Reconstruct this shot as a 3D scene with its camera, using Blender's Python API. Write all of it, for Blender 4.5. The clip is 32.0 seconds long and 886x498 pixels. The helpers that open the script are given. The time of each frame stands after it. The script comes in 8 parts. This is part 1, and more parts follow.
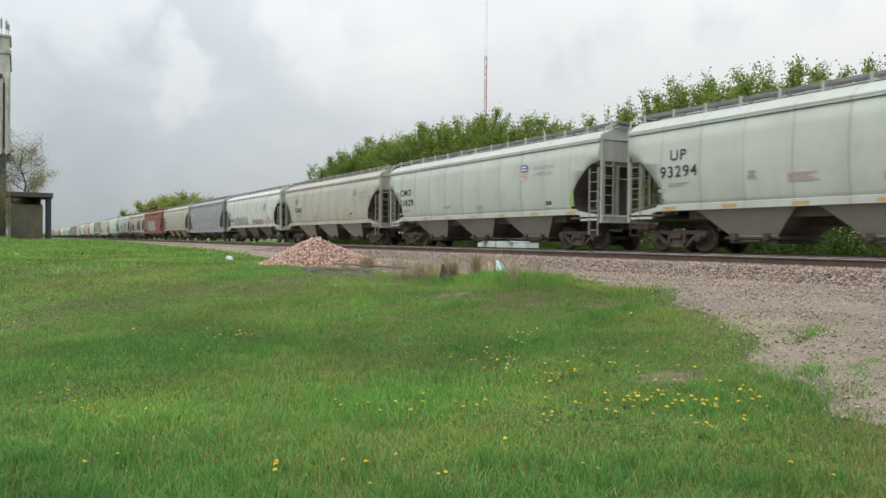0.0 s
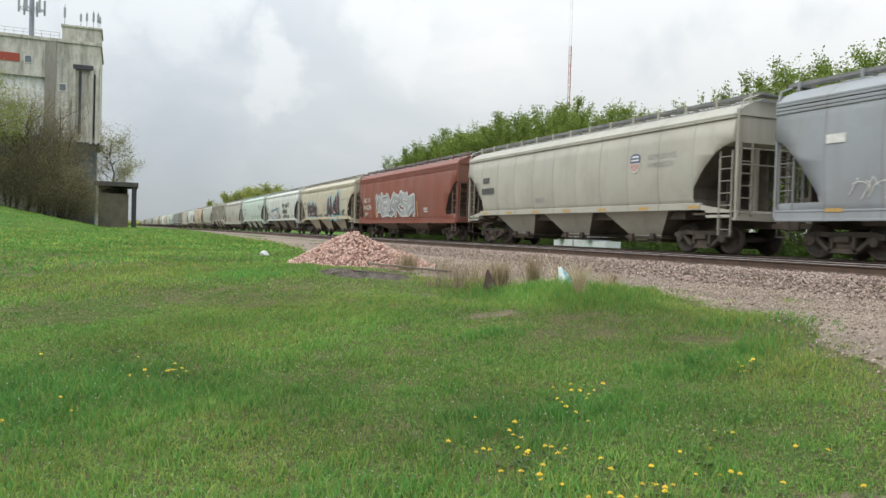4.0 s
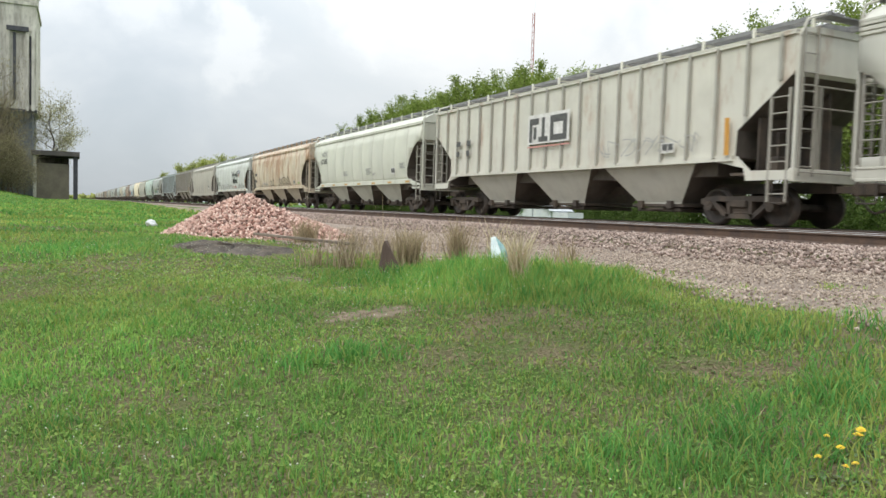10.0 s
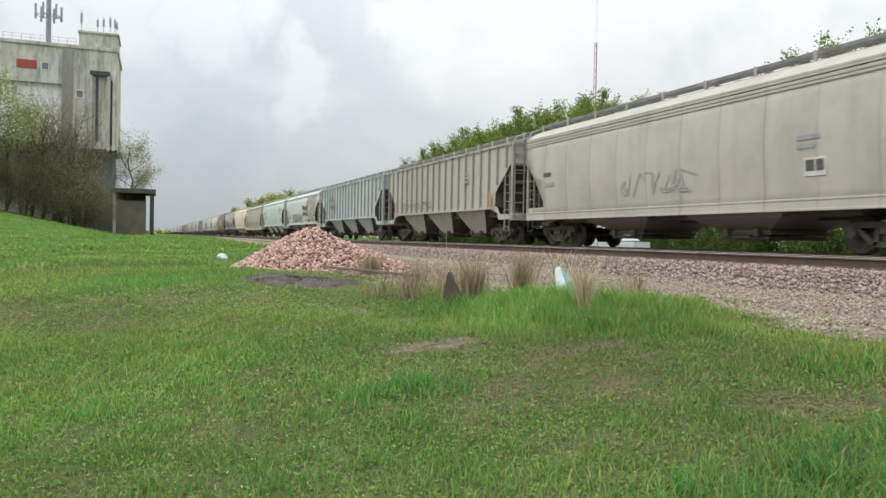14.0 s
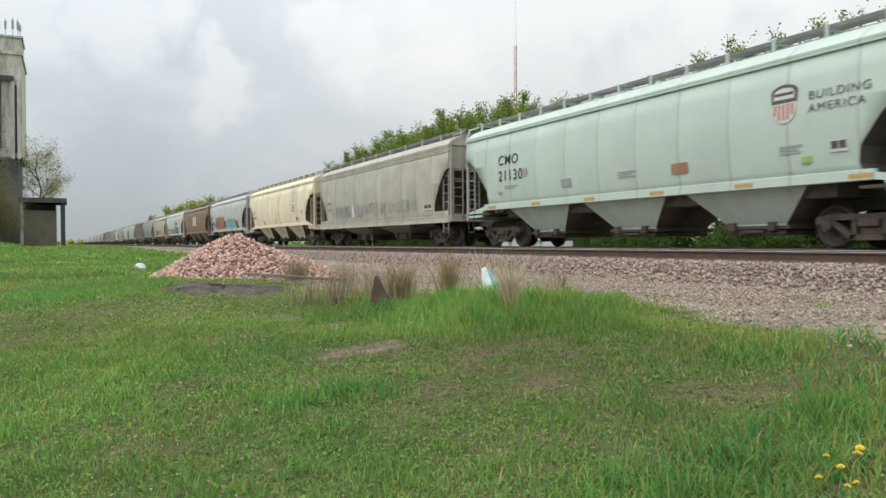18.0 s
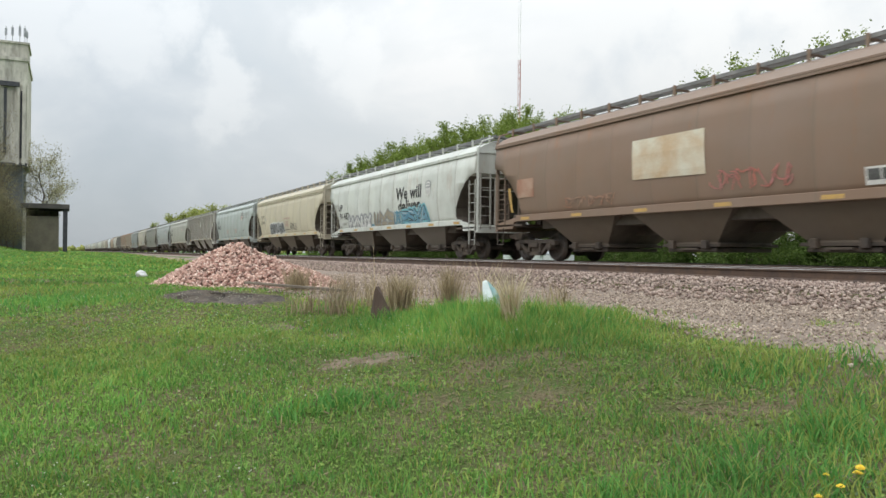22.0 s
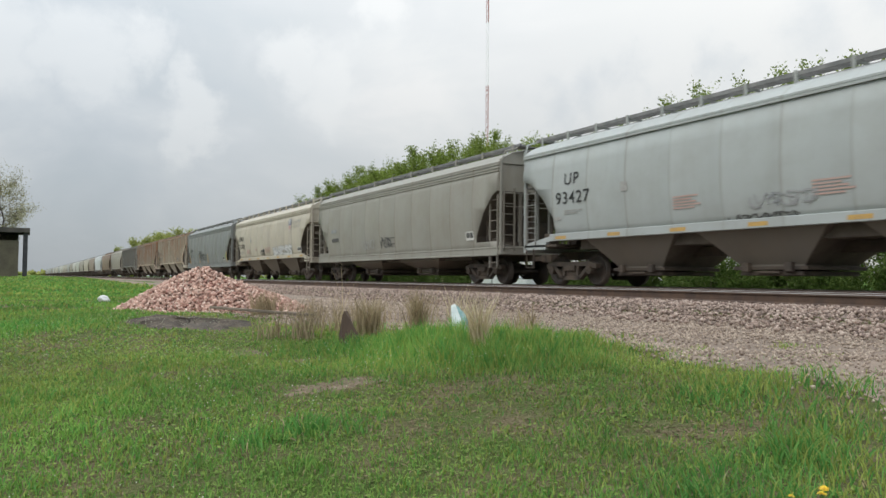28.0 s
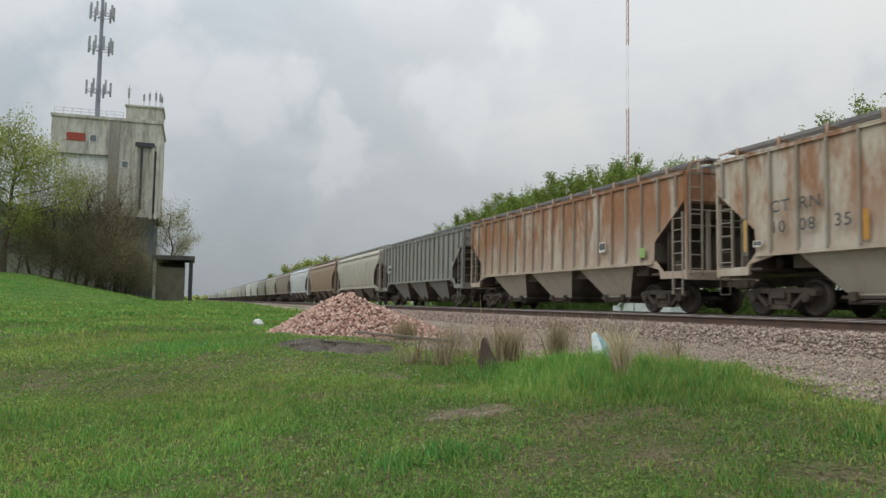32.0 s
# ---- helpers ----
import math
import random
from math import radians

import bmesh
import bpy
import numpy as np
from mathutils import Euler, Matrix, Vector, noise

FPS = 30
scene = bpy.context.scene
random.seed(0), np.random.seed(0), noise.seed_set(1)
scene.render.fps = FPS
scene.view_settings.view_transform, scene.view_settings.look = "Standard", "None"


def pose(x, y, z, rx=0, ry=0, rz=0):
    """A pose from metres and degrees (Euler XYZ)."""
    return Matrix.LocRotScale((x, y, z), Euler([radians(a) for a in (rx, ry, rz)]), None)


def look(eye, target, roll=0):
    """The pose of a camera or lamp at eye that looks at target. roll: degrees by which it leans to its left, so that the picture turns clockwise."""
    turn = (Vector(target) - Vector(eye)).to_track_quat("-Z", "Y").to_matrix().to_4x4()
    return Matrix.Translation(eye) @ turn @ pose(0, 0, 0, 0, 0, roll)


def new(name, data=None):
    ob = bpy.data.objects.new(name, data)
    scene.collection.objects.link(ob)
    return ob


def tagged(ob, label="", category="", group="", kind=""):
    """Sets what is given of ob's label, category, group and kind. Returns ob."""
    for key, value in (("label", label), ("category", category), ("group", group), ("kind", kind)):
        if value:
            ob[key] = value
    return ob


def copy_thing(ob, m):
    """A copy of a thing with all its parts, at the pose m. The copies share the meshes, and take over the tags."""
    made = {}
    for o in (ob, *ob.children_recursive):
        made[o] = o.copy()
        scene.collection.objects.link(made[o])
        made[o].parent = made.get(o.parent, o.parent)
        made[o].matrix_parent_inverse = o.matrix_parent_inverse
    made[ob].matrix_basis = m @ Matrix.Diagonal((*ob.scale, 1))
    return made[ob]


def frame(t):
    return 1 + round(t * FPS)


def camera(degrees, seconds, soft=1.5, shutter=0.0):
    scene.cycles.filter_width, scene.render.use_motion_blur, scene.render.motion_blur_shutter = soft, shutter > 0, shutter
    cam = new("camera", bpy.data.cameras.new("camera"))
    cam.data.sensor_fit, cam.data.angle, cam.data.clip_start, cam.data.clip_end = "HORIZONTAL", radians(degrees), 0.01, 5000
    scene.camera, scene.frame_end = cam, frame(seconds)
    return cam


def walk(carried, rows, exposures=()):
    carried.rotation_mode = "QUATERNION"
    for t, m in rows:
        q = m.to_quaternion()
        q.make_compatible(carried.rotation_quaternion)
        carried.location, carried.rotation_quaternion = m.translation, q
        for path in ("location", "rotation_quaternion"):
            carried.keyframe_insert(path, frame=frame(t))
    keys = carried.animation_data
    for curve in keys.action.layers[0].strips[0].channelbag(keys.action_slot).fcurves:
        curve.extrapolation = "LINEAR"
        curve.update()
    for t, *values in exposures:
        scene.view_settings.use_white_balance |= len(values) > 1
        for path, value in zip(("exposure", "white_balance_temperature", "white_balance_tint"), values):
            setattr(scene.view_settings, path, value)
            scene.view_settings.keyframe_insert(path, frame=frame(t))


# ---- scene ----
cam = camera(60.8, 32.0, soft=1.5, shutter=0.12)
# seconds, eye x y z, yaw to the left of the track's direction, pitch up, roll
PATH = [
    (0, -4.40, -5.73, 0.31, -29.31, -0.66, 0.53),
    (0.5, -4.11, -5.39, 0.32, -27.57, -1.32, 0.84),
    (1, -3.84, -5.05, 0.33, -29.23, -1.60, 0.69),
    (1.5, -3.56, -4.75, 0.34, -27.68, -2.15, -0.24),
    (2, -3.29, -4.45, 0.36, -25.61, -2.48, 1.36),
    (2.5, -3.05, -4.13, 0.38, -24.68, -2.48, 0.91),
    (3, -2.81, -3.81, 0.41, -23.09, -2.17, 0.54),
    (3.5, -2.55, -3.43, 0.39, -22.43, -1.40, 1.67),
    (5.5, -1.50, -1.89, 0.34, -25.53, -1.09, 0.07),
    (6, -1.25, -1.49, 0.32, -24.65, -0.92, 0.20),
    (6.5, -0.96, -1.13, 0.34, -24.82, 0.68, -1.16),
    (7, -0.65, -0.75, 0.33, -21.80, 1.17, 0.48),
    (7.5, -0.35, -0.38, 0.31, -25.13, 0.63, 0.49),
    (8, -0.19, -0.17, 0.28, -26.02, -0.95, 0.56),
    (8.5, -0.15, -0.13, 0.26, -27.03, -1.70, 2.11),
    (9, -0.10, -0.09, 0.24, -26.94, -1.30, 2.39),
    (9.5, -0.05, -0.04, 0.21, -26.71, -2.83, 1.89),
    (10, 0.00, 0.00, 0.19, -25.91, -3.03, 1.70),
    (10.5, 0.00, 0.00, 0.19, -25.19, -2.28, 1.09),
    (11, 0.00, 0.00, 0.19, -24.84, -1.95, 0.77),
    (11.5, 0.00, 0.00, 0.19, -24.66, -1.61, 1.03),
    (12, 0.00, 0.00, 0.19, -25.33, -1.47, 1.25),
    (12.5, 0.00, 0.00, 0.19, -25.70, -1.77, 1.73),
    (13, 0.00, 0.00, 0.19, -25.17, -1.52, 1.91),
    (13.5, 0.00, 0.00, 0.19, -24.47, -0.98, 1.60),
    (14, 0.00, 0.00, 0.19, -21.02, -0.79, 1.03),
    (14.5, 0.00, 0.00, 0.19, -20.92, -0.95, 1.04),
    (16.5, 0.00, 0.00, 0.19, -26.75, -0.08, -0.04),
    (17, 0.00, 0.00, 0.19, -26.72, -0.01, -0.32),
    (17.5, 0.00, 0.00, 0.19, -26.60, -0.30, -0.26),
    (18, 0.00, 0.00, 0.19, -26.60, -0.55, -0.37),
    (18.5, 0.00, 0.00, 0.19, -26.66, -0.75, -0.52),
    (19, 0.00, 0.00, 0.19, -26.59, -0.96, -0.43),
    (19.5, 0.00, 0.00, 0.19, -26.68, -0.70, -0.25),
    (20, 0.00, 0.00, 0.19, -26.29, -0.26, -0.18),
    (20.5, 0.00, 0.00, 0.19, -25.73, -0.22, 0.13),
    (21, 0.00, 0.00, 0.19, -24.15, -0.19, 0.63),
    (21.5, 0.00, 0.00, 0.19, -26.16, 0.04, 0.42),
    (22, 0.00, 0.00, 0.19, -26.50, 0.37, 0.54),
    (22.5, 0.00, 0.00, 0.19, -26.75, 0.14, 0.53),
    (23, 0.00, 0.00, 0.19, -26.17, 0.20, 0.45),
    (23.5, 0.00, 0.00, 0.19, -26.71, 0.04, 0.10),
    (24, 0.00, 0.00, 0.19, -27.99, -0.04, 0.11),
    (24.5, 0.00, 0.00, 0.19, -29.53, 1.30, 0.26),
    (25, 0.00, 0.00, 0.19, -30.17, 2.07, 0.45),
    (25.5, 0.00, 0.00, 0.19, -30.14, 1.94, 0.35),
    (27.5, 0.00, 0.00, 0.19, -28.99, 2.09, 0.40),
    (28, 0.00, 0.00, 0.19, -28.87, 2.21, 0.45),
    (28.5, 0.00, 0.00, 0.19, -28.19, 3.06, 0.51),
    (29, 0.00, 0.00, 0.19, -26.84, 3.56, 0.70),
    (29.5, 0.00, 0.00, 0.19, -25.32, 4.12, 0.73),
    (30, 0.00, 0.00, 0.19, -23.93, 4.02, 0.68),
    (30.5, 0.00, 0.00, 0.19, -21.83, 4.31, 0.75),
    (31, 0.00, 0.00, 0.19, -20.69, 4.16, 0.67),
    (31.5, 0.00, 0.00, 0.19, -19.39, 4.12, 0.73),
    (32, 0.00, 0.00, 0.19, -18.35, 4.11, 0.87),
]


def aim(x, y, z, yaw, pitch, roll):
    a, b = radians(yaw), radians(pitch)
    way = Vector((-math.sin(a) * math.cos(b), math.cos(a) * math.cos(b), math.sin(b)))
    return look((x, y, z), Vector((x, y, z)) + way, roll)


# the film darkens slowly towards its end
walk(cam, [(t, aim(*row)) for t, *row in PATH], [(0, -0.06), (1, 0.0), (2, 0.06), (3, 0.06), (6, 0.06), (7, -0.18), (8, -0.15), (9, 0.0), (10, 0.26), (11, 0.22), (12, 0.10), (14, 0.08), (17, -0.02), (18, -0.02), (20, -0.08), (22, 0.04), (24, 0.0), (25, -0.15), (28, -0.14), (29, -0.28), (30, -0.35), (32, -0.42)])

# ---- sky and sun ----
SUN_EL, SUN_AZ = radians(52), radians(-115)   # azimuth from +y towards +x
THIN_EL, THIN_AZ = radians(17), radians(68)    # where the cloud is thinnest and brightest


def make_world():
    w = bpy.data.worlds.new("sky")
    scene.world = w
    w.use_nodes = True
    nt = w.node_tree
    n, l = nt.nodes, nt.links
    n.clear()
    out, bg = n.new("ShaderNodeOutputWorld"), n.new("ShaderNodeBackground")
    sky = n.new("ShaderNodeTexSky")
    sky.sky_type, sky.sun_disc = "NISHITA", False
    sky.sun_elevation, sky.sun_rotation = SUN_EL, SUN_AZ
    tc = n.new("ShaderNodeTexCoord")
    # clouds lie on a flat layer: project the direction on a plane overhead
    sep = n.new("ShaderNodeSeparateXYZ")
    l.new(tc.outputs["Generated"], sep.inputs[0])
    zz = n.new("ShaderNodeMath"); zz.operation = "MAXIMUM"; zz.inputs[1].default_value = 0.0
    l.new(sep.outputs["Z"], zz.inputs[0])
    mp = n.new("ShaderNodeMapping")
    mp.inputs["Scale"].default_value = (1, 1, 1.9)
    mp.inputs["Location"].default_value = (0.35, 0.6, 0.2)
    l.new(tc.outputs["Generated"], mp.inputs[0])
    big = n.new("ShaderNodeTexNoise")
    big.inputs["Scale"].default_value, big.inputs["Detail"].default_value = 4.2, 8
    big.inputs["Roughness"].default_value, big.inputs["Distortion"].default_value = 0.50, 0.35
    l.new(mp.outputs[0], big.inputs["Vector"])
    ramp = n.new("ShaderNodeValToRGB")
    e = ramp.color_ramp.elements
    e[0].position, e[0].color = 0.34, (0.59, 0.66, 0.715, 1)
    e[1].position, e[1].color = 0.70, (0.84, 0.865, 0.88, 1)
    for pos, c in ((0.46, (0.63, 0.69, 0.735, 1)), (0.53, (0.665, 0.72, 0.765, 1)), (0.60, (0.72, 0.77, 0.805, 1))):
        ramp.color_ramp.elements.new(pos).color = c
    l.new(big.outputs["Fac"], ramp.inputs[0])
    # the cloud thins and brightens towards one side of the sky
    sd = n.new("ShaderNodeVectorMath"); sd.operation = "DOT_PRODUCT"
    sd.inputs[1].default_value = (math.sin(THIN_AZ) * math.cos(THIN_EL), math.cos(THIN_AZ) * math.cos(THIN_EL), math.sin(THIN_EL))
    l.new(tc.outputs["Generated"], sd.inputs[0])
    glow = n.new("ShaderNodeMapRange")
    glow.inputs["From Min"].default_value, glow.inputs["From Max"].default_value = 0.48, 0.98
    glow.inputs["To Min"].default_value, glow.inputs["To Max"].default_value = 0.0, 0.66
    l.new(sd.outputs["Value"], glow.inputs["Value"])
    mixg = n.new("ShaderNodeMix"); mixg.data_type = "RGBA"; mixg.blend_type = "MIX"
    l.new(glow.outputs["Result"], mixg.inputs["Factor"])
    # white heaps of cloud with torn edges stand out of the grey, dark rags drift before the bright side
    torn = n.new("ShaderNodeTexNoise")
    torn.inputs["Scale"].default_value, torn.inputs["Detail"].default_value, torn.inputs["Roughness"].default_value = 11.0, 8, 0.58
    l.new(tc.outputs["Generated"], torn.inputs["Vector"])
    off = n.new("ShaderNodeVectorMath"); off.operation = "MULTIPLY_ADD"
    off.inputs[1].default_value, off.inputs[2].default_value = (0.15, 0.15, 0.15), (-0.075, -0.075, -0.075)
    l.new(torn.outputs["Color"], off.inputs[0])
    bent = n.new("ShaderNodeVectorMath"); bent.operation = "ADD"
    l.new(tc.outputs["Generated"], bent.inputs[0]); l.new(off.outputs[0], bent.inputs[1])

    def heaps(rows, soft):
        last = None
        for az, el, r in rows:
            a, b = radians(az), radians(el)
            far = n.new("ShaderNodeVectorMath"); far.operation = "DISTANCE"
            far.inputs[1].default_value = (math.sin(a) * math.cos(b), math.cos(a) * math.cos(b), math.sin(b))
            l.new(bent.outputs[0], far.inputs[0])
            k = n.new("ShaderNodeMapRange"); k.interpolation_type = "SMOOTHSTEP"
            k.inputs["From Min"].default_value, k.inputs["From Max"].default_value = radians(r), radians(r) * soft
            l.new(far.outputs["Value"], k.inputs["Value"])
            if last is None:
                last = k.outputs["Result"]
            else:
                m = n.new("ShaderNodeMath"); m.operation = "MAXIMUM"
                l.new(last, m.inputs[0]); l.new(k.outputs["Result"], m.inputs[1])
                last = m.outputs[0]
        return last
    white = n.new("ShaderNodeMix"); white.data_type = "RGBA"
    part_w = n.new("ShaderNodeMath"); part_w.operation = "MULTIPLY"; part_w.inputs[1].default_value = 0.70
    l.new(heaps([(-2, 15.5, 4.6), (3, 15.0, 4.2), (7, 16.0, 3.2), (-7, 13, 4.5), (11.0, 12.6, 3.0), (10.6, 10.2, 2.6), (17, 16.2, 3.2), (20, 14.5, 3.8), (24, 20, 3.0), (-4, 22, 4.5), (-12, 20, 5.0), (2, 27, 4.0), (-40, 24, 9.0), (-75, 18, 10.0), (14, 34, 6.0), (75, 40, 9.0), (130, 25, 12.0), (-140, 22, 12.0)], 0.38), part_w.inputs[0])
    l.new(part_w.outputs[0], white.inputs["Factor"])
    l.new(ramp.outputs["Color"], white.inputs["A"])
    white.inputs["B"].default_value = (0.87, 0.905, 0.92, 1)
    l.new(white.outputs["Result"], mixg.inputs["A"])
    mixg.inputs["B"].default_value = (1.05, 1.03, 0.98, 1)
    rag = n.new("ShaderNodeMix"); rag.data_type = "RGBA"
    part_r = n.new("ShaderNodeMath"); part_r.operation = "MULTIPLY"; part_r.inputs[1].default_value = 0.42
    l.new(heaps([(37, 13.0, 3.0), (40, 14.0, 3.2), (43, 14.8, 3.0), (49, 15.5, 2.6), (56, 17, 3.6), (60, 19, 4.0)], 0.0), part_r.inputs[0])
    l.new(part_r.outputs[0], rag.inputs["Factor"])
    l.new(mixg.outputs["Result"], rag.inputs["A"])
    rag.inputs["B"].default_value = (0.60, 0.66, 0.71, 1)
    # clear sky shows faintly through
    tint = n.new("ShaderNodeMix"); tint.data_type = "RGBA"; tint.blend_type = "MIX"
    tint.inputs["Factor"].default_value = 0.93
    skys = n.new("ShaderNodeMix"); skys.data_type = "RGBA"; skys.blend_type = "MULTIPLY"
    skys.inputs["Factor"].default_value = 1.0
    skys.inputs["B"].default_value = (0.12, 0.12, 0.12, 1)
    l.new(sky.outputs["Color"], skys.inputs["A"])
    l.new(skys.outputs["Result"], tint.inputs["A"])
    l.new(rag.outputs["Result"], tint.inputs["B"])
    # an overcast sky is brighter overhead than at the horizon
    cie = n.new("ShaderNodeMath"); cie.operation = "MULTIPLY_ADD"
    cie.inputs[1].default_value, cie.inputs[2].default_value = 1.75, 0.70
    l.new(zz.outputs[0], cie.inputs[0])
    lit = n.new("ShaderNodeVectorMath"); lit.operation = "SCALE"
    l.new(tint.outputs["Result"], lit.inputs[0]); l.new(cie.outputs[0], lit.inputs["Scale"])
    l.new(lit.outputs[0], bg.inputs["Color"])
    bg.inputs["Strength"].default_value = 0.95
    l.new(bg.outputs[0], out.inputs[0])


make_world()
sun_data = bpy.data.lights.new("sun", "SUN")
sun_data.energy, sun_data.angle, sun_data.color = 1.5, radians(40), (1.0, 0.96, 0.9)
sun = new("sun", sun_data)
sun.matrix_world = look((math.sin(SUN_AZ) * 50, math.cos(SUN_AZ) * 50, 60), (0, 0, 0))


# ---- materials ----
def base_mat(name):
    m = bpy.data.materials.new(name)
    m.use_nodes = True
    nt = m.node_tree
    b = nt.nodes["Principled BSDF"]
    return m, nt, nt.nodes, nt.links, b


def noise_node(nt, scale, detail=4, stretch=(1, 1, 1), shift=0.0, rough=0.55, generated=False):
    tc = nt.nodes.new("ShaderNodeTexCoord")
    mp = nt.nodes.new("ShaderNodeMapping")
    mp.inputs["Scale"].default_value = stretch
    mp.inputs["Location"].default_value = (shift, shift * 0.7, shift * 1.3)
    nt.links.new(tc.outputs["Object"], mp.inputs[0])
    t = nt.nodes.new("ShaderNodeTexNoise")
    t.inputs["Scale"].default_value, t.inputs["Detail"].default_value = scale, detail
    t.inputs["Roughness"].default_value = rough
    nt.links.new(mp.outputs[0], t.inputs["Vector"])
    return t.outputs["Fac"]


def ramp_node(nt, fac, lo, hi, clamp=True):
    r = nt.nodes.new("ShaderNodeMapRange")
    r.inputs["From Min"].default_value, r.inputs["From Max"].default_value = lo, hi
    nt.links.new(fac, r.inputs["Value"])
    return r.outputs["Result"]


def mix_node(nt, fac, a, b, blend="MIX"):
    x = nt.nodes.new("ShaderNodeMix")
    x.data_type, x.blend_type = "RGBA", blend
    if isinstance(fac, float):
        x.inputs["Factor"].default_value = fac
    else:
        nt.links.new(fac, x.inputs["Factor"])
    for key, v in (("A", a), ("B", b)):
        if isinstance(v, tuple):
            x.inputs[key].default_value = (*v[:3], 1)
        else:
            nt.links.new(v, x.inputs[key])
    return x.outputs["Result"]


def scaled(nt, fac, k):
    x = nt.nodes.new("ShaderNodeMath")
    x.operation = "MULTIPLY"
    x.inputs[1].default_value = k
    nt.links.new(fac, x.inputs[0])
    return x.outputs[0]


def add_bump(nt, b, fac, strength, distance=0.01):
    bp = nt.nodes.new("ShaderNodeBump")
    bp.inputs["Strength"].default_value, bp.inputs["Distance"].default_value = strength, distance
    nt.links.new(fac, bp.inputs["Height"])
    nt.links.new(bp.outputs[0], b.inputs["Normal"])


def surf(name, c1, c2, scale=3.0, rough=0.8, metal=0.0, bump=0.3, fine=40.0, stretch=(1, 1, 1), lo=0.35, hi=0.65, per_object=0.0, dist=0.01):
    """A surface of two colours mixed at a broad scale, with a fine grain and relief."""
    m, nt, n, l, b = base_mat(name)
    broad = ramp_node(nt, noise_node(nt, scale, 5, stretch), lo, hi)
    grain = noise_node(nt, fine, 3, stretch, 3.0)
    col = mix_node(nt, broad, c1, c2)
    g = mix_node(nt, ramp_node(nt, grain, 0.25, 0.75), tuple(0.82 * v for v in (1, 1, 1)), (1.12, 1.12, 1.12))
    col = mix_node(nt, 1.0, col, g, "MULTIPLY")
    if per_object:
        oi = n.new("ShaderNodeObjectInfo")
        r = n.new("ShaderNodeMapRange")
        r.inputs["To Min"].default_value, r.inputs["To Max"].default_value = 1 - per_object, 1 + per_object
        l.new(oi.outputs["Random"], r.inputs["Value"])
        vm = n.new("ShaderNodeVectorMath"); vm.operation = "SCALE"
        l.new(col, vm.inputs[0]); l.new(r.outputs["Result"], vm.inputs["Scale"])
        col = vm.outputs[0]
    l.new(col, b.inputs["Base Color"])
    b.inputs["Roughness"].default_value, b.inputs["Metallic"].default_value = rough, metal
    if bump:
        add_bump(nt, b, grain, bump, dist)
    return m


def paint(name, base, dirt=(0.19, 0.155, 0.115), grime=0.35, rust=0.0, shift=0.0, rough=0.5, seams=False):
    """Weathered rolling-stock paint: faded patches, streaks that run down, rust that bleeds."""
    m, nt, n, l, b = base_mat(name)
    faded = tuple(min(1, v * 0.86 + 0.04) for v in base)
    col = mix_node(nt, ramp_node(nt, noise_node(nt, 0.5, 4, (1, 1, 1), shift), 0.35, 0.65), base, faded)
    streak = noise_node(nt, 2.1, 5, (1, 1.0, 0.07), shift + 2, 0.6)
    col = mix_node(nt, scaled(nt, ramp_node(nt, streak, 0.48, 0.85), grime * 0.55), col, dirt)
    cloud = noise_node(nt, 1.3, 6, (1, 0.7, 0.8), shift + 5, 0.65)
    col = mix_node(nt, scaled(nt, ramp_node(nt, cloud, 0.45, 0.8), grime * 0.8), col, dirt)
    if seams:
        tc = n.new("ShaderNodeTexCoord")
        sp = n.new("ShaderNodeSeparateXYZ")
        l.new(tc.outputs["Object"], sp.inputs[0])
        pp = n.new("ShaderNodeMath"); pp.operation = "PINGPONG"
        pp.inputs[1].default_value = 17.05 / 22
        l.new(sp.outputs["Y"], pp.inputs[0])
        k = scaled(nt, ramp_node(nt, pp.outputs[0], 0.05, 0.012), 0.30 + 0.3 * grime)
        kk = n.new("ShaderNodeMath"); kk.operation = "MULTIPLY"
        l.new(k, kk.inputs[0]); l.new(ramp_node(nt, streak, 0.25, 0.6), kk.inputs[1])
        col = mix_node(nt, kk.outputs[0], col, dirt)
    if rust:
        r1 = noise_node(nt, 1.7, 7, (1, 1.0, 0.30), shift + 9, 0.68)
        k = ramp_node(nt, r1, 0.62 - 0.27 * rust, 0.74 - 0.22 * rust)
        r2 = noise_node(nt, 9.0, 4, (1, 1, 0.5), shift + 4)
        rc = mix_node(nt, r2, (0.20, 0.075, 0.035), (0.44, 0.20, 0.08))
        # rust bleeds down from the roof edge
        tz = n.new("ShaderNodeTexCoord")
        sz = n.new("ShaderNodeSeparateXYZ")
        l.new(tz.outputs["Object"], sz.inputs[0])
        kz = n.new("ShaderNodeMath"); kz.operation = "MULTIPLY"
        l.new(scaled(nt, k, min(0.9, 0.35 + rust * 0.6)), kz.inputs[0])
        reach = n.new("ShaderNodeMapRange")
        reach.inputs["From Min"].default_value, reach.inputs["From Max"].default_value = 1.5, 3.1
        reach.inputs["To Min"].default_value, reach.inputs["To Max"].default_value = 0.40, 1.0
        l.new(sz.outputs["Z"], reach.inputs["Value"])
        l.new(reach.outputs["Result"], kz.inputs[1])
        col = mix_node(nt, kz.outputs[0], col, rc)
    l.new(col, b.inputs["Base Color"])
    b.inputs["Roughness"].default_value = rough
    b.inputs["Specular IOR Level"].default_value = 0.35
    add_bump(nt, b, noise_node(nt, 2.0, 3, (1, 1, 1), shift), 0.25, 0.012)
    return m


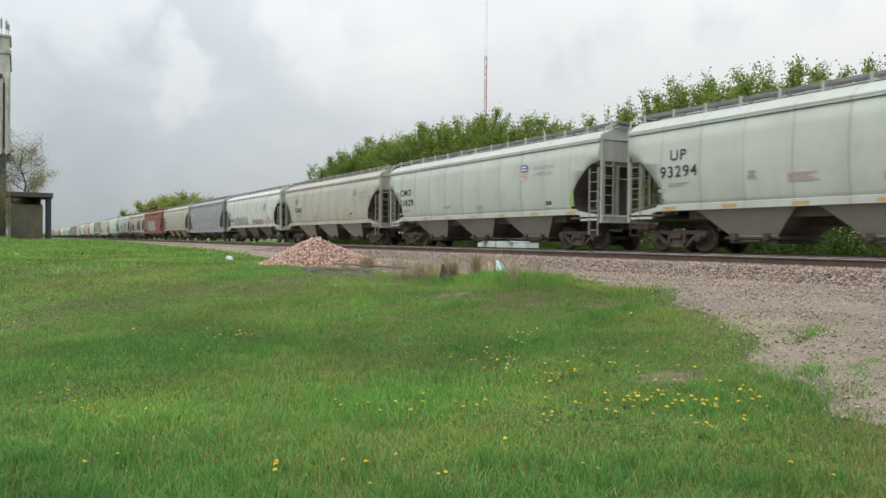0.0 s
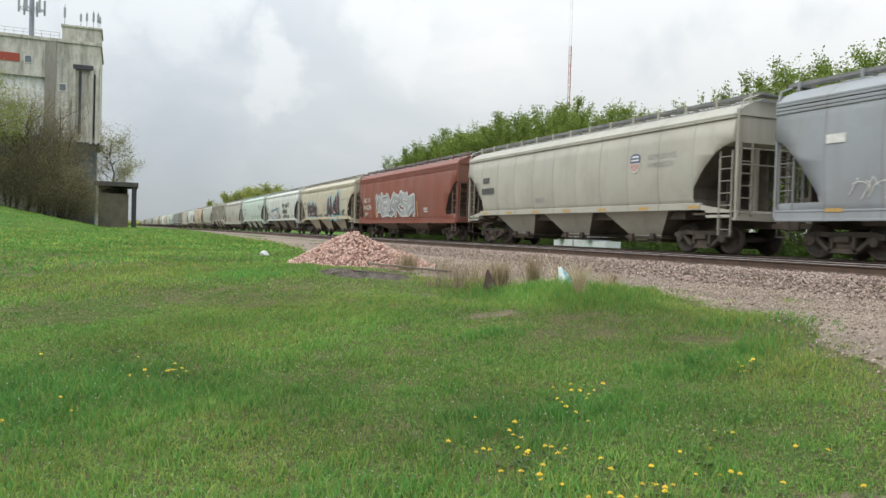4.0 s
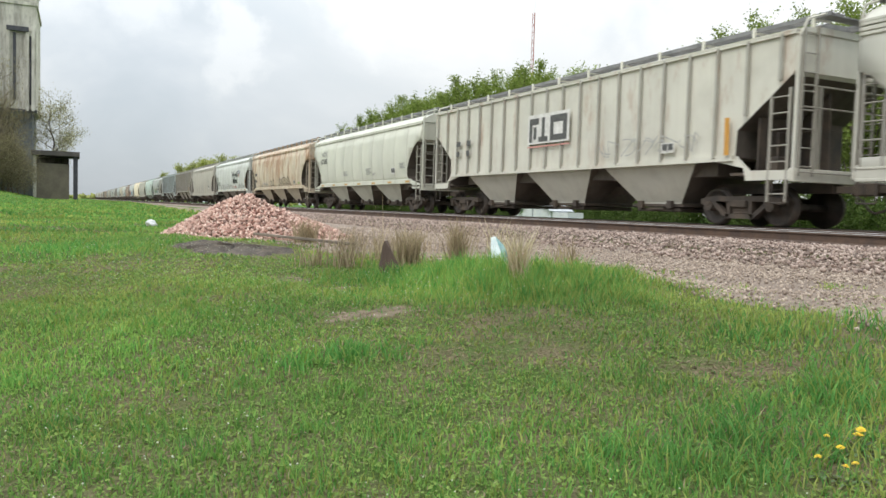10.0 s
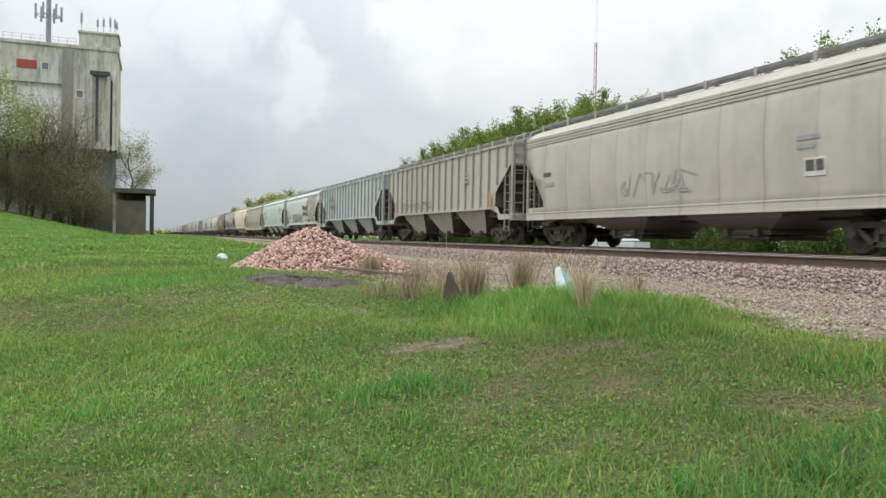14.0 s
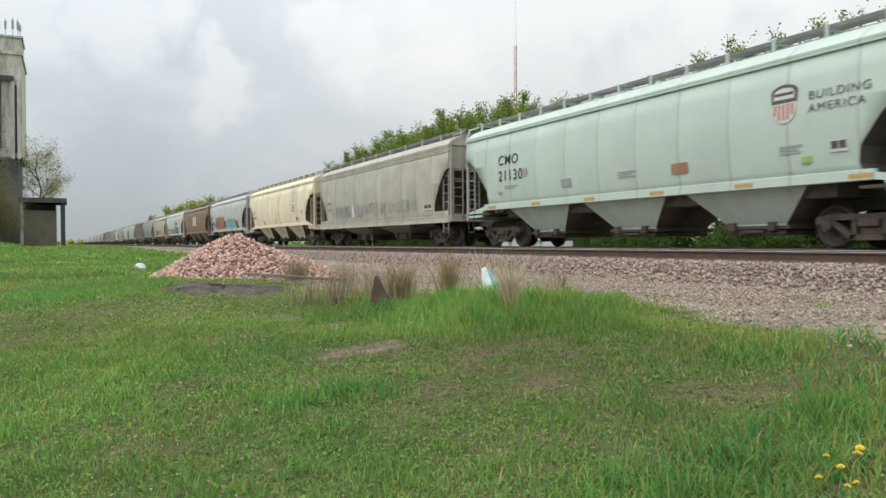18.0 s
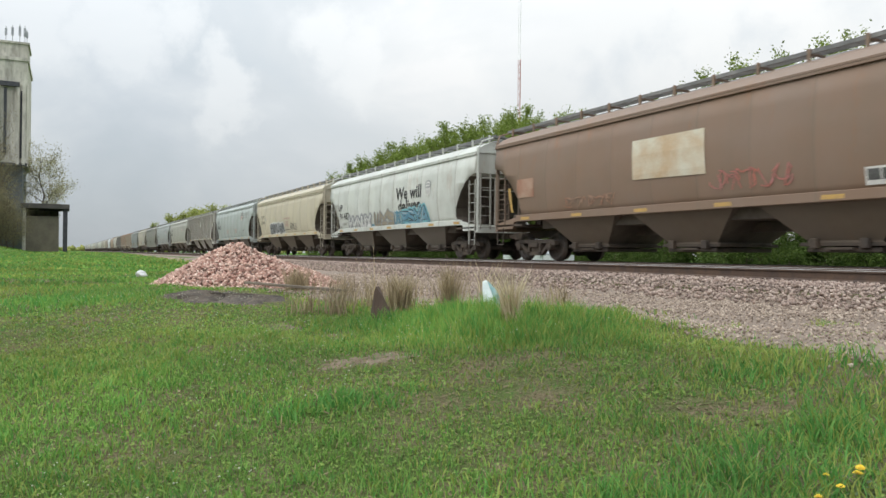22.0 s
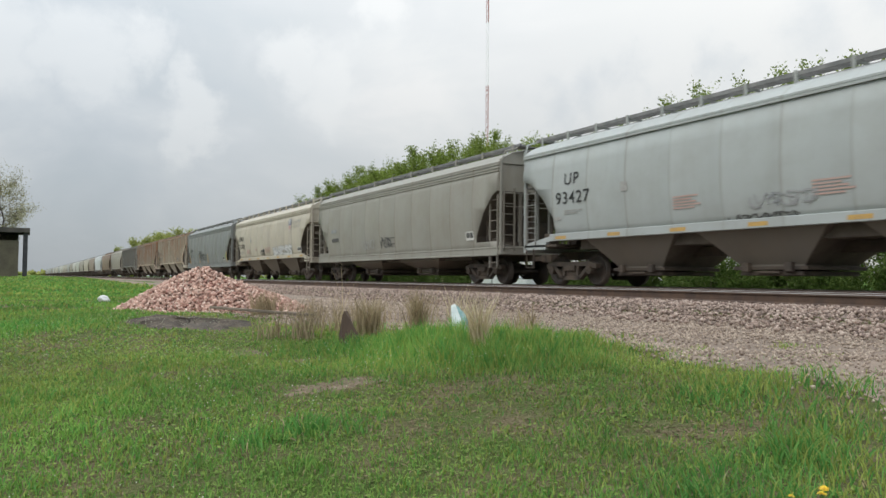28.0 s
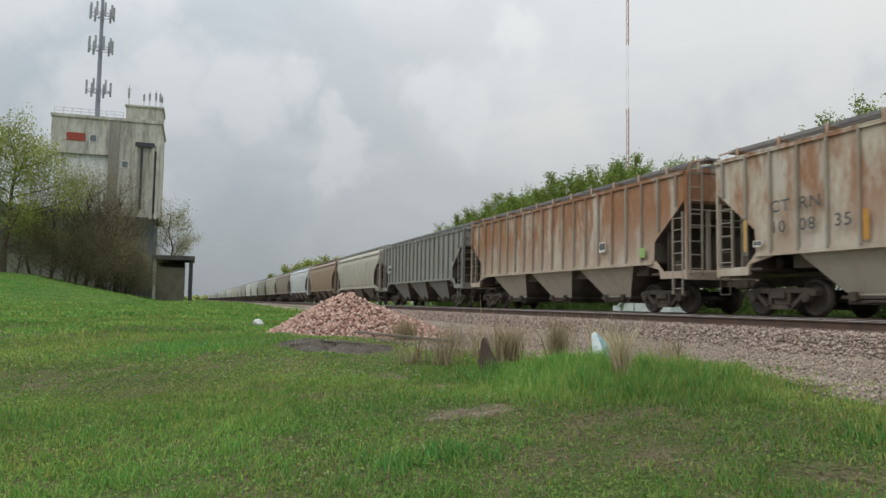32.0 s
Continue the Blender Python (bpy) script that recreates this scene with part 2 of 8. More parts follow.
def leafy(name, c1, c2, rough=0.6):
    """Foliage and grass: colour drawn for each island, a little light let through."""
    m, nt, n, l, b = base_mat(name)
    g = n.new("ShaderNodeNewGeometry")
    col = mix_node(nt, g.outputs["Random Per Island"], c1, c2)
    broad = ramp_node(nt, noise_node(nt, 0.35, 4), 0.35, 0.65)
    shade = mix_node(nt, broad, (0.75, 0.75, 0.75), (1.2, 1.2, 1.1))
    col = mix_node(nt, 1.0, col, shade, "MULTIPLY")
    l.new(col, b.inputs["Base Color"])
    b.inputs["Roughness"].default_value = rough
    b.inputs["Specular IOR Level"].default_value = 0.10
    tr = n.new("ShaderNodeBsdfTranslucent")
    l.new(col, tr.inputs["Color"])
    mx = n.new("ShaderNodeMixShader")
    mx.inputs[0].default_value = 0.35
    l.new(b.outputs[0], mx.inputs[1]); l.new(tr.outputs[0], mx.inputs[2])
    l.new(mx.outputs[0], n["Material Output"].inputs["Surface"])
    return m


M_STEEL = surf("grimy_steel", (0.055, 0.045, 0.038), (0.10, 0.075, 0.055), 2.5, 0.75, 0.0, 0.4, 30)
M_WHEEL = surf("wheel_steel", (0.05, 0.042, 0.036), (0.09, 0.07, 0.055), 4, 0.6, 0.3, 0.2, 30)
M_BRIGHT = surf("polished_tread", (0.35, 0.33, 0.31), (0.25, 0.22, 0.2), 5, 0.35, 0.9, 0.1, 60)
M_RAILHEAD = surf("rail_head_steel", (0.42, 0.40, 0.38), (0.30, 0.27, 0.25), 2, 0.35, 0.8, 0.1, 60)
M_RAILWEB = surf("rusty_rail", (0.12, 0.075, 0.05), (0.075, 0.05, 0.04), 4, 0.85, 0.0, 0.4, 40)
M_TIE = surf("weathered_tie", (0.10, 0.08, 0.065), (0.17, 0.145, 0.12), 3, 0.9, 0, 0.6, 35, (1, 6, 1), per_object=0.25)
M_GRATE = surf("galvanised_grating", (0.17, 0.17, 0.17), (0.27, 0.265, 0.26), 3, 0.7, 0.2, 0.3, 50)
M_LETTER = surf("black_lettering", (0.03, 0.03, 0.03), (0.06, 0.06, 0.06), 6, 0.6, 0, 0, 50)
M_WHITEL = surf("white_lettering", (0.75, 0.74, 0.70), (0.6, 0.58, 0.54), 6, 0.6, 0, 0, 50)
M_REDL = surf("faded_red_print", (0.55, 0.36, 0.31), (0.50, 0.37, 0.33), 6, 0.7, 0, 0, 50)
M_RED = surf("red_mark", (0.56, 0.24, 0.20), (0.50, 0.27, 0.23), 6, 0.6, 0, 0, 50)
M_BLUE = surf("blue_mark", (0.06, 0.09, 0.2), (0.1, 0.12, 0.22), 6, 0.6, 0, 0, 50)
M_YEL = surf("yellow_reflector", (0.58, 0.36, 0.10), (0.48, 0.31, 0.12), 9, 0.5, 0, 0, 50)
M_DARKMARK = surf("dark_stencil", (0.07, 0.07, 0.07), (0.12, 0.12, 0.11), 9, 0.7, 0, 0, 50)
M_FADED = surf("faded_print", (0.42, 0.42, 0.40), (0.34, 0.33, 0.31), 9, 0.7, 0, 0, 50)
# one dark coat for road dirt and for shade painted under the bodies
M_GRIME_SHADE = surf("road_grime", (0.085, 0.07, 0.058), (0.15, 0.125, 0.10), 1.3, 0.9, 0, 0.3, 20, (1, 1, 0.3))


# ---- mesh helpers ----
def part(name, bm, material, parent=None, label="", at=None):
    me = bpy.data.meshes.new(name)
    bm.to_mesh(me)
    bm.free()
    me.materials.append(material)
    ob = new(name, me)
    if parent is not None:
        ob.parent = parent
    if at is not None:
        ob.matrix_basis = at
    if label:
        ob["label"] = label
    return ob


def again(ob, parent, m):
    """One more piece on the same mesh."""
    o = new(ob.name.split(".")[0], ob.data)
    o.parent, o.matrix_basis = parent, m
    return o


def thing(name, label, category, group="", kind="", at=None):
    e = new(name)
    e.empty_display_size = 0.3
    if at is not None:
        e.matrix_basis = at
    return tagged(e, label, category, group, kind)


def box(bm, x0, x1, y0, y1, z0, z1, bevel=0.0):
    v = [bm.verts.new((x, y, z)) for z in (z0, z1) for y in (y0, y1) for x in (x0, x1)]
    f = [bm.faces.new([v[i] for i in q]) for q in ((0, 2, 3, 1), (4, 5, 7, 6), (0, 1, 5, 4), (2, 6, 7, 3), (0, 4, 6, 2), (1, 3, 7, 5))]
    if bevel:
        es = list({e for q in f for e in q.edges})
        bmesh.ops.bevel(bm, geom=es, offset=bevel, segments=1, affect="EDGES")
    return bm


def rod(bm, a, b, r, n=6, r2=None):
    a, b = Vector(a), Vector(b)
    w = (b - a).normalized()
    u = w.orthogonal().normalized()
    s = w.cross(u)
    r2 = r if r2 is None else r2
    ra, rb = [], []
    for i in range(n):
        c, d = math.cos(2 * math.pi * i / n), math.sin(2 * math.pi * i / n)
        ra.append(bm.verts.new(a + (u * c + s * d) * r))
        rb.append(bm.verts.new(b + (u * c + s * d) * r2))
    for i in range(n):
        j = (i + 1) % n
        bm.faces.new((ra[i], ra[j], rb[j], rb[i]))
    bm.faces.new(ra[::-1])
    bm.faces.new(rb)
    return bm


def slab(bm, poly, axis, a, b):
    """Extrude a polygon (pairs) along x, y or z from a to b."""
    def at(p, q):
        return {"x": (q, p[0], p[1]), "y": (p[0], q, p[1]), "z": (p[0], p[1], q)}[axis]
    lo = [bm.verts.new(at(p, a)) for p in poly]
    hi = [bm.verts.new(at(p, b)) for p in poly]
    n = len(poly)
    for i in range(n):
        bm.faces.new((lo[i], lo[(i + 1) % n], hi[(i + 1) % n], hi[i]))
    bm.faces.new(lo[::-1])
    bm.faces.new(hi)
    bmesh.ops.recalc_face_normals(bm, faces=bm.faces)
    return bm


def bmn():
    return bmesh.new()


def smooth(ob):
    for p in ob.data.polygons:
        p.use_smooth = True
    return ob


def mesh_of(name, verts, faces, material):
    me = bpy.data.meshes.new(name)
    me.from_pydata(verts, [], faces)
    me.materials.append(material)
    return me


# ---- train ----
TRACK_X, NEAR_X, HALF = 14.92, 11.15, 0.7525
SPEED = 18.98
LEN = 17.05          # body length; couplers reach 0.72 m past each end


def lerp(table, z):
    for (a, p), (b, q) in zip(table, table[1:]):
        if z <= b:
            return p + (q - p) * max(0.0, (z - a)) / (b - a)
    return table[-1][1]


ROUND = [(1.42, 1.47), (1.75, 1.54), (2.3, 1.60), (2.8, 1.61), (3.4, 1.575), (3.92, 1.50)]
DEEP = [(0.98, 1.50), (1.40, 1.52), (1.8, 1.56), (2.4, 1.60), (2.9, 1.60), (3.5, 1.565), (3.96, 1.50)]
FLAT = [(1.55, 1.53), (4.10, 1.53)]
CUT_ROUND = [(1.42, 1.50), (1.62, 1.58), (1.95, 1.53), (2.5, 1.10), (2.92, 0.64), (3.08, 0.34), (3.17, 0.0), (4.5, 0.0)]
CUT_DEEP = [(0.98, 0.1), (1.40, 0.1), (1.41, 1.38), (1.62, 1.34), (2.4, 0.80), (2.92, 0.28), (3.05, 0.0), (4.5, 0.0)]
CUT_FLAT = [(1.55, 1.45), (2.15, 1.42), (3.2, 0.06), (3.28, 0.0), (4.5, 0.0)]
SIDE = {"round": ROUND, "deep": DEEP, "flat": FLAT}
CUT = {"round": CUT_ROUND, "deep": CUT_DEEP, "flat": CUT_FLAT}


def shell(kind):
    """The hopper body: side sheets that bulge and meet in welded seams, ends cut back above the trucks."""
    bm = bmn()
    prof, cut = SIDE[kind], CUT[kind]
    zs = sorted({z for z, _ in prof} | {z for z, _ in cut if prof[0][0] <= z <= prof[-1][0]} | {prof[0][0], 2.6})
    ys = [(LEN * i / 22, 0.0) for i in range(23)]
    if kind != "flat":
        ys += [(LEN * i / 11 + d, 0.0) for i in range(1, 11) for d in (-0.03, 0.03)]
        ys = sorted((y, 0.011 if abs(y * 11 / LEN - round(y * 11 / LEN)) < 1e-6 and 0 < y < LEN - 0.1 else 0.0) for y, _ in ys)
    rows = []
    for z in zs:
        w, c = lerp(prof, z), lerp(cut, z)
        rows.append(([bm.verts.new((-w - k, min(max(y, c), LEN - c), z)) for y, k in ys], [bm.verts.new((w + k, min(max(y, c), LEN - c), z)) for y, k in ys]))
    ny = len(ys) - 1
    for (la, ra), (lb, rb) in zip(rows, rows[1:]):
        for i in range(ny):
            bm.faces.new((la[i], lb[i], lb[i + 1], la[i + 1]))
            bm.faces.new((ra[i], ra[i + 1], rb[i + 1], rb[i]))
        bm.faces.new((la[0], ra[0], rb[0], lb[0]))
        bm.faces.new((la[ny], lb[ny], rb[ny], ra[ny]))
    for r in (rows[0], rows[-1]):
        for i in range(ny):
            bm.faces.new((r[0][i], r[0][i + 1], r[1][i + 1], r[1][i]))
    bmesh.ops.remove_doubles(bm, verts=bm.verts, dist=0.004)
    bmesh.ops.recalc_face_normals(bm, faces=bm.faces)
    return bm


def roof_shape(kind):
    bm = bmn()
    z = SIDE[kind][-1][0]
    w = SIDE[kind][-1][1] + 0.05
    top = {"round": 4.36, "flat": 4.24, "deep": 4.40}[kind]
    half = [(w, z), (w, z + 0.045), (w - 0.06, z + 0.085), (w - 0.30, z + 0.60 * (top - z)), (0.92, top - 0.035), (0.70, top)]
    if kind == "flat":
        half = [(w, z), (w, z + 0.03), (0.9, top), (0.70, top)]
    poly = [(-x, q) for x, q in half] + half[::-1]
    return slab(bm, poly, "y", -0.04, LEN + 0.04)


def bay(kind):
    """One discharge hopper, open-bottomed pyramid with a flared gate."""
    bm = bmn()
    z1 = SIDE[kind][0][0] + 0.02
    a = [(-1.42, -1.78), (1.42, -1.78), (1.42, 1.78), (-1.42, 1.78)]
    mid = [(-1.38, -1.66), (1.38, -1.66), (1.38, 1.66), (-1.38, 1.66)]
    low = [(-0.92, -0.82), (0.92, -0.82), (0.92, 0.82), (-0.92, 0.82)]
    rings = [[bm.verts.new((x, y, z)) for x, y in q] for q, z in ((a, z1), (mid, z1 - 0.16), (low, 0.54), (low, 0.46))]
    for p, q in zip(rings, rings[1:]):
        for i in range(4):
            bm.faces.new((p[i], p[(i + 1) % 4], q[(i + 1) % 4], q[i]))
    bm.faces.new(rings[0][::-1]); bm.faces.new(rings[-1])
    bmesh.ops.recalc_face_normals(bm, faces=bm.faces)
    return bm


def wheel_set():
    bm = bmn()
    rod(bm, (-1.05, 0, 0), (1.05, 0, 0), 0.09, 10)
    for s in (-1, 1):
        n = 28
        ring = [(0.68, 0.47), (0.705, 0.47), (0.715, 0.445), (0.82, 0.435), (0.825, 0.37), (0.79, 0.36), (0.775, 0.15), (0.84, 0.13), (0.84, 0.09)]
        loops = [[bm.verts.new((s * x, r * math.cos(2 * math.pi * i / n), r * math.sin(2 * math.pi * i / n))) for i in range(n)] for x, r in ring]
        for p, q in zip(loops, loops[1:]):
            for i in range(n):
                j = (i + 1) % n
                bm.faces.new((p[i], p[j], q[j], q[i]) if s < 0 else (p[j], p[i], q[i], q[j]))
        bm.faces.new(loops[0])
    bmesh.ops.recalc_face_normals(bm, faces=bm.faces)
    return bm


def bearing_cap(s):
    bm = bmn()
    rod(bm, (s * 0.93, 0, 0), (s * 1.12, 0, 0), 0.115, 12)
    for i in range(3):
        a = 2 * math.pi * i / 3
        rod(bm, (s * 1.12, 0.06 * math.cos(a), 0.06 * math.sin(a)), (s * 1.14, 0.06 * math.cos(a), 0.06 * math.sin(a)), 0.02, 6)
    return bm


def side_frame(s):
    bm = bmn()
    x0, x1 = (s * 0.90, s * 1.06)
    top = [(-1.16, 0.50), (-1.16, 0.63), (-0.86, 0.69), (0.86, 0.69), (1.16, 0.63), (1.16, 0.50), (0.95, 0.50), (0.80, 0.57), (-0.80, 0.57), (-0.95, 0.50)]
    slab(bm, top, "x", min(x0, x1), max(x0, x1))
    for k in (-1, 1):
        slab(bm, [(k * 0.92, 0.58), (k * 0.74, 0.58), (k * 0.28, 0.19), (k * 0.42, 0.19)], "x", min(x0, x1), max(x0, x1))
        slab(bm, [(k * 0.36, 0.58), (k * 0.27, 0.58), (k * 0.27, 0.24), (k * 0.36, 0.24)], "x", min(x0, x1), max(x0, x1))
    slab(bm, [(-0.42, 0.17), (0.42, 0.17), (0.40, 0.28), (-0.40, 0.28)], "x", min(x0, x1), max(x0, x1))
    return bm


def springs(s):
    """The spring nest of a side frame: coils pressed close, one corrugated body."""
    bm = bmn()
    n, loops = 16, []
    for k in range(9):
        r = 0.068 if k % 2 else 0.054
        loops.append([bm.verts.new((s * 1.0 + r * math.cos(2 * math.pi * q / n), (r + 0.17) * math.sin(2 * math.pi * q / n), 0.28 + 0.0185 * k)) for q in range(n)])
    for p, q in zip(loops, loops[1:]):
        for a in range(n):
            bm.faces.new((p[a], p[(a + 1) % n], q[(a + 1) % n], q[a]))
    bm.faces.new(loops[0][::-1]); bm.faces.new(loops[-1])
    return bm


def ladder(parent, x, y0, y1, z0, z1, rungs, along="y", joined=False):
    """Two stiles in one mesh, every rung a piece under it."""
    bm = bmn()
    r = 0.024
    pts = ((x, y0), (x, y1)) if along == "y" else ((y0, x), (y1, x))
    for px, py in pts:
        box(bm, px - r, px + r, py - r, py + r, z0, z1)
    if joined:
        for i in range(rungs):
            z = z0 + (z1 - z0) * (i + 0.5) / rungs
            rod(bm, (*pts[0], z), (*pts[1], z), 0.016, 6)
    l = part("ladder", bm, M_STEEL, parent)
    if joined:
        return l
    first = None
    for i in range(rungs):
        z = z0 + (z1 - z0) * (i + 0.5) / rungs
        if first is None:
            bm = bmn()
            rod(bm, (*pts[0], 0), (*pts[1], 0), 0.016, 6)
            first = part("rung", bm, M_STEEL, l, at=pose(0, 0, z))
        else:
            again(first, l, pose(0, 0, z))
    return l


def truck(parent, y):
    t = new("truck")
    t.parent, t.matrix_basis = parent, pose(0, y, 0)
    bm = bmn()
    box(bm, -1.12, 1.12, -0.22, 0.22, 0.43, 0.60, 0.02)
    box(bm, -0.35, 0.35, -0.35, 0.35, 0.6, 0.72)
    part("bolster", bm, M_STEEL, t)
    for s in (-1, 1):
        part("side_frame", side_frame(s), M_STEEL, t)
        part("spring_nest", springs(s), M_STEEL, t)
    for k in (-1, 1):
        w = smooth(part("wheelset", wheel_set(), M_WHEEL, t, at=pose(0, k * 0.889, 0.457)))
        for s in (-1, 1):
            part("bearing", bearing_cap(s), M_STEEL, t, at=pose(0, k * 0.889, 0.457))
    return t


def coupler(parent, y, s):
    bm = bmn()
    box(bm, -0.09, 0.09, min(y, y + s * 0.5), max(y, y + s * 0.5), 0.78, 0.93, 0.01)
    box(bm, -0.16, 0.16, min(y + s * 0.45, y + s * 0.74), max(y + s * 0.45, y + s * 0.74), 0.72, 0.99, 0.03)
    part("coupler", bm, M_STEEL, parent)
    bm = bmn()
    pts = [(0.32, y, 0.86), (0.34, y + s * 0.3, 0.66), (0.28, y + s * 0.55, 0.42), (0.2, y + s * 0.72, 0.36)]
    for a, b in zip(pts, pts[1:]):
        rod(bm, a, b, 0.028, 6)
    part("brake_hose", bm, M_STEEL, parent)


def hopper(kind):
    """A covered hopper with its parts, front end at y = 0, rail top at z = 0."""
    car = thing("covered_hopper", "covered grain hopper wagon in a rolling train", "rail car", "hopper wagons of the train")
    P = M_BRIGHT
    body = part("body", shell(kind), P, car)
    body.data.materials.append(M_GRIME_SHADE)
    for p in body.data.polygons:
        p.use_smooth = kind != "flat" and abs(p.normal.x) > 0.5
        # the slope sheets over the trucks: road dirt, with their shade in the same colour
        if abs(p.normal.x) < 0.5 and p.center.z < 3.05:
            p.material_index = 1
    part("roof", roof_shape(kind), P, car)
    z0 = SIDE[kind][0][0]
    zt, wt = SIDE[kind][-1]
    for s in (-1, 1):
        bm = bmn()
        a, b = s * (wt - 0.02), s * (wt + 0.062)
        box(bm, min(a, b), max(a, b), -0.03, LEN + 0.03, zt - 0.07, zt - 0.012)
        part("eave_band", bm, P, car)
        for zz in ((0.185, 0.105), (0.27, 0.20)) if kind == "deep" else ():
            bm = bmn()
            box(bm, min(a, s * (wt + 0.07)), max(a, s * (wt + 0.07)), -0.03, LEN + 0.03, zt - zz[0], zt - zz[1], 0.012)
            part("eave_band", bm, P, car)
    if kind == "flat":
        n = 20
        for s in (-1, 1):
            for i in range(n):
                y = 0.30 + (LEN - 0.6) * i / (n - 1)
                c = [z for z in np.arange(1.55, 3.5, 0.05) if lerp(CUT_FLAT, z) < min(y, LEN - y) - 0.1]
                bm = bmn()
                box(bm, min(s * 1.53, s * 1.63), max(s * 1.53, s * 1.63), y - 0.03, y + 0.03, c[0], 4.08, 0.01)
                part("rib", bm, P, car)
        for s in (-1, 1):
            bm = bmn()
            box(bm, min(s * 1.50, s * 1.58), max(s * 1.50, s * 1.58), 1.5, LEN - 1.5, 1.47, 1.60)
            part("side_sill", bm, P, car)
            for e in (0, 1):
                bm = bmn()
                a = [(0.0, 1.02), (1.15, 1.02), (1.22, 1.30), (1.95, 1.46), (1.95, 1.58), (1.45, 1.58), (1.08, 1.24), (0.0, 1.22)]
                slab(bm, [(y if e == 0 else LEN - y, z) for y, z in a], "x", min(s * 1.44, s * 1.52), max(s * 1.44, s * 1.52))
                part("bolster_web", bm, P, car)
    elif kind == "round":
        for s in (-1, 1):
            bm = bmn()
            box(bm, min(s * 1.40, s * 1.53), max(s * 1.40, s * 1.53), 1.30, LEN - 1.30, 1.29, 1.50, 0.012)
            part("side_sill", bm, P, car)
            for e in (0, 1):
                bm = bmn()
                a = [(0.0, 1.06), (1.05, 1.06), (1.10, 1.27), (1.32, 1.30), (1.5, 1.36), (1.5, 1.47), (0.0, 1.24)]
                slab(bm, [(y if e == 0 else LEN - y, z) for y, z in a], "x", min(s * 1.40, s * 1.50), max(s * 1.40, s * 1.50))
                part("bolster_web", bm, P, car)
    else:
        for s in (-1, 1):
            bm = bmn()
            box(bm, min(s * 1.48, s * 1.56), max(s * 1.48, s * 1.56), 0.05, LEN - 0.05, 0.94, 1.00, 0.008)
            box(bm, min(s * 1.50, s * 1.545), max(s * 1.50, s * 1.545), 0.05, LEN - 0.05, 1.0, 1.17)
            box(bm, min(s * 1.48, s * 1.56), max(s * 1.48, s * 1.56), 0.05, LEN - 0.05, 1.17, 1.22, 0.008)
            part("side_sill", bm, P, car)
    # discharge bays and the sill that carries them
    nb = 3 if kind != "deep" else 2
    ys = [LEN / 2 + (i - (nb - 1) / 2) * (4.05 if nb == 3 else 5.2) for i in range(nb)]
    b0 = None
    for y in ys:
        if b0 is None:
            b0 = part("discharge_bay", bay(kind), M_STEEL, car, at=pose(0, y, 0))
            b0.data.materials.append(M_GRIME_SHADE)
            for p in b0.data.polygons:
                # cross slopes get a dark colour for the shade they lie in
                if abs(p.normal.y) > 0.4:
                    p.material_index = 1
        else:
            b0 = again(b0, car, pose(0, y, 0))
    g0 = None
    for y in ys:
        bm = bmn()
        if g0 is None:
            box(bm, -1.0, 1.0, -0.95, 0.95, 0.42, 0.50, 0.01)
            box(bm, -0.95, 0.95, -0.80, 0.80, 0.30, 0.40, 0.01)
            box(bm, -1.05, -0.95, -0.3, 0.3, 0.35, 0.40)
            for yy in (-0.55, 0.55):
                box(bm, -1.12, -1.0, yy - 0.09, yy + 0.09, 0.38, 0.58, 0.01)
            rod(bm, (-1.1, -0.5, 0.38), (1.1, -0.5, 0.38), 0.03, 6)
            g0 = part("outlet_gate", bm, M_STEEL, car, at=pose(0, y, 0))
        else:
            bm.free()
            again(g0, car, pose(0, y, 0))
    bm = bmn()
    box(bm, -0.16, 0.16, 0.0, LEN, 0.78, 1.02)
    part("centre_sill", bm, M_STEEL, car)
    # plain dark box; its colour carries the shade of the gaps between bays
    bm = bmn()
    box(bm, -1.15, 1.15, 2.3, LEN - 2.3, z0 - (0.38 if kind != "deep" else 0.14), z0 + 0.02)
    part("underframe", bm, M_GRIME_SHADE, car)
    for y in (0.0, LEN):
        s = -1 if y == 0 else 1
        bm = bmn()
        box(bm, -1.5, 1.5, min(y, y - s * 1.6), max(y, y - s * 1.6), 1.14, 1.20)
        part("end_platform", bm, M_STEEL, car)
        bm = bmn()
        box(bm, -1.50, 1.50, y - 0.07, y + 0.07, 0.98, 1.26, 0.01)
        part("end_beam", bm, P, car)
        for x in (-0.62, 0.62):
            bm = bmn()
            box(bm, x - 0.05, x + 0.05, y - s * 0.10 - 0.05, y - s * 0.10 + 0.05, 1.2, 3.05)
            part("end_post", bm, P, car)
        bm = bmn()
        w = 0.55 if kind == "round" else 1.36
        box(bm, -w, w, y - s * 0.98 - 0.02, y - s * 0.98 + 0.02, 1.18, 2.42)
        slab(bm, [(y - s * 0.22, 1.18), (y - s * 1.5, 1.18), (y - s * 1.5, 1.9), (y - s * 1.05, 2.4), (y - s * 0.3, 2.98)], "x", -0.03, 0.03)
        part("end_web", bm, M_STEEL, car)
        coupler(car, y, s)
        for q in (-1, 1):
            ladder(car, q * 1.50, y - s * 0.10, y - s * 0.56, 0.55 if q * s > 0 else 1.2, 2.95, 7 if q * s > 0 else 5, "y", q > 0)
        ladder(car, y + s * 0.07, -0.96, -1.38, 1.1, 4.25 if kind == "flat" else 3.15, 8 if kind == "flat" else 6, "x", True)
        # stirrup under the corner and a valve box on the platform
        bm = bmn()
        for yy in (0.08, 0.46):
            rod(bm, (-1.5, y - s * yy, 1.1), (-1.5, y - s * yy, 0.52), 0.018)
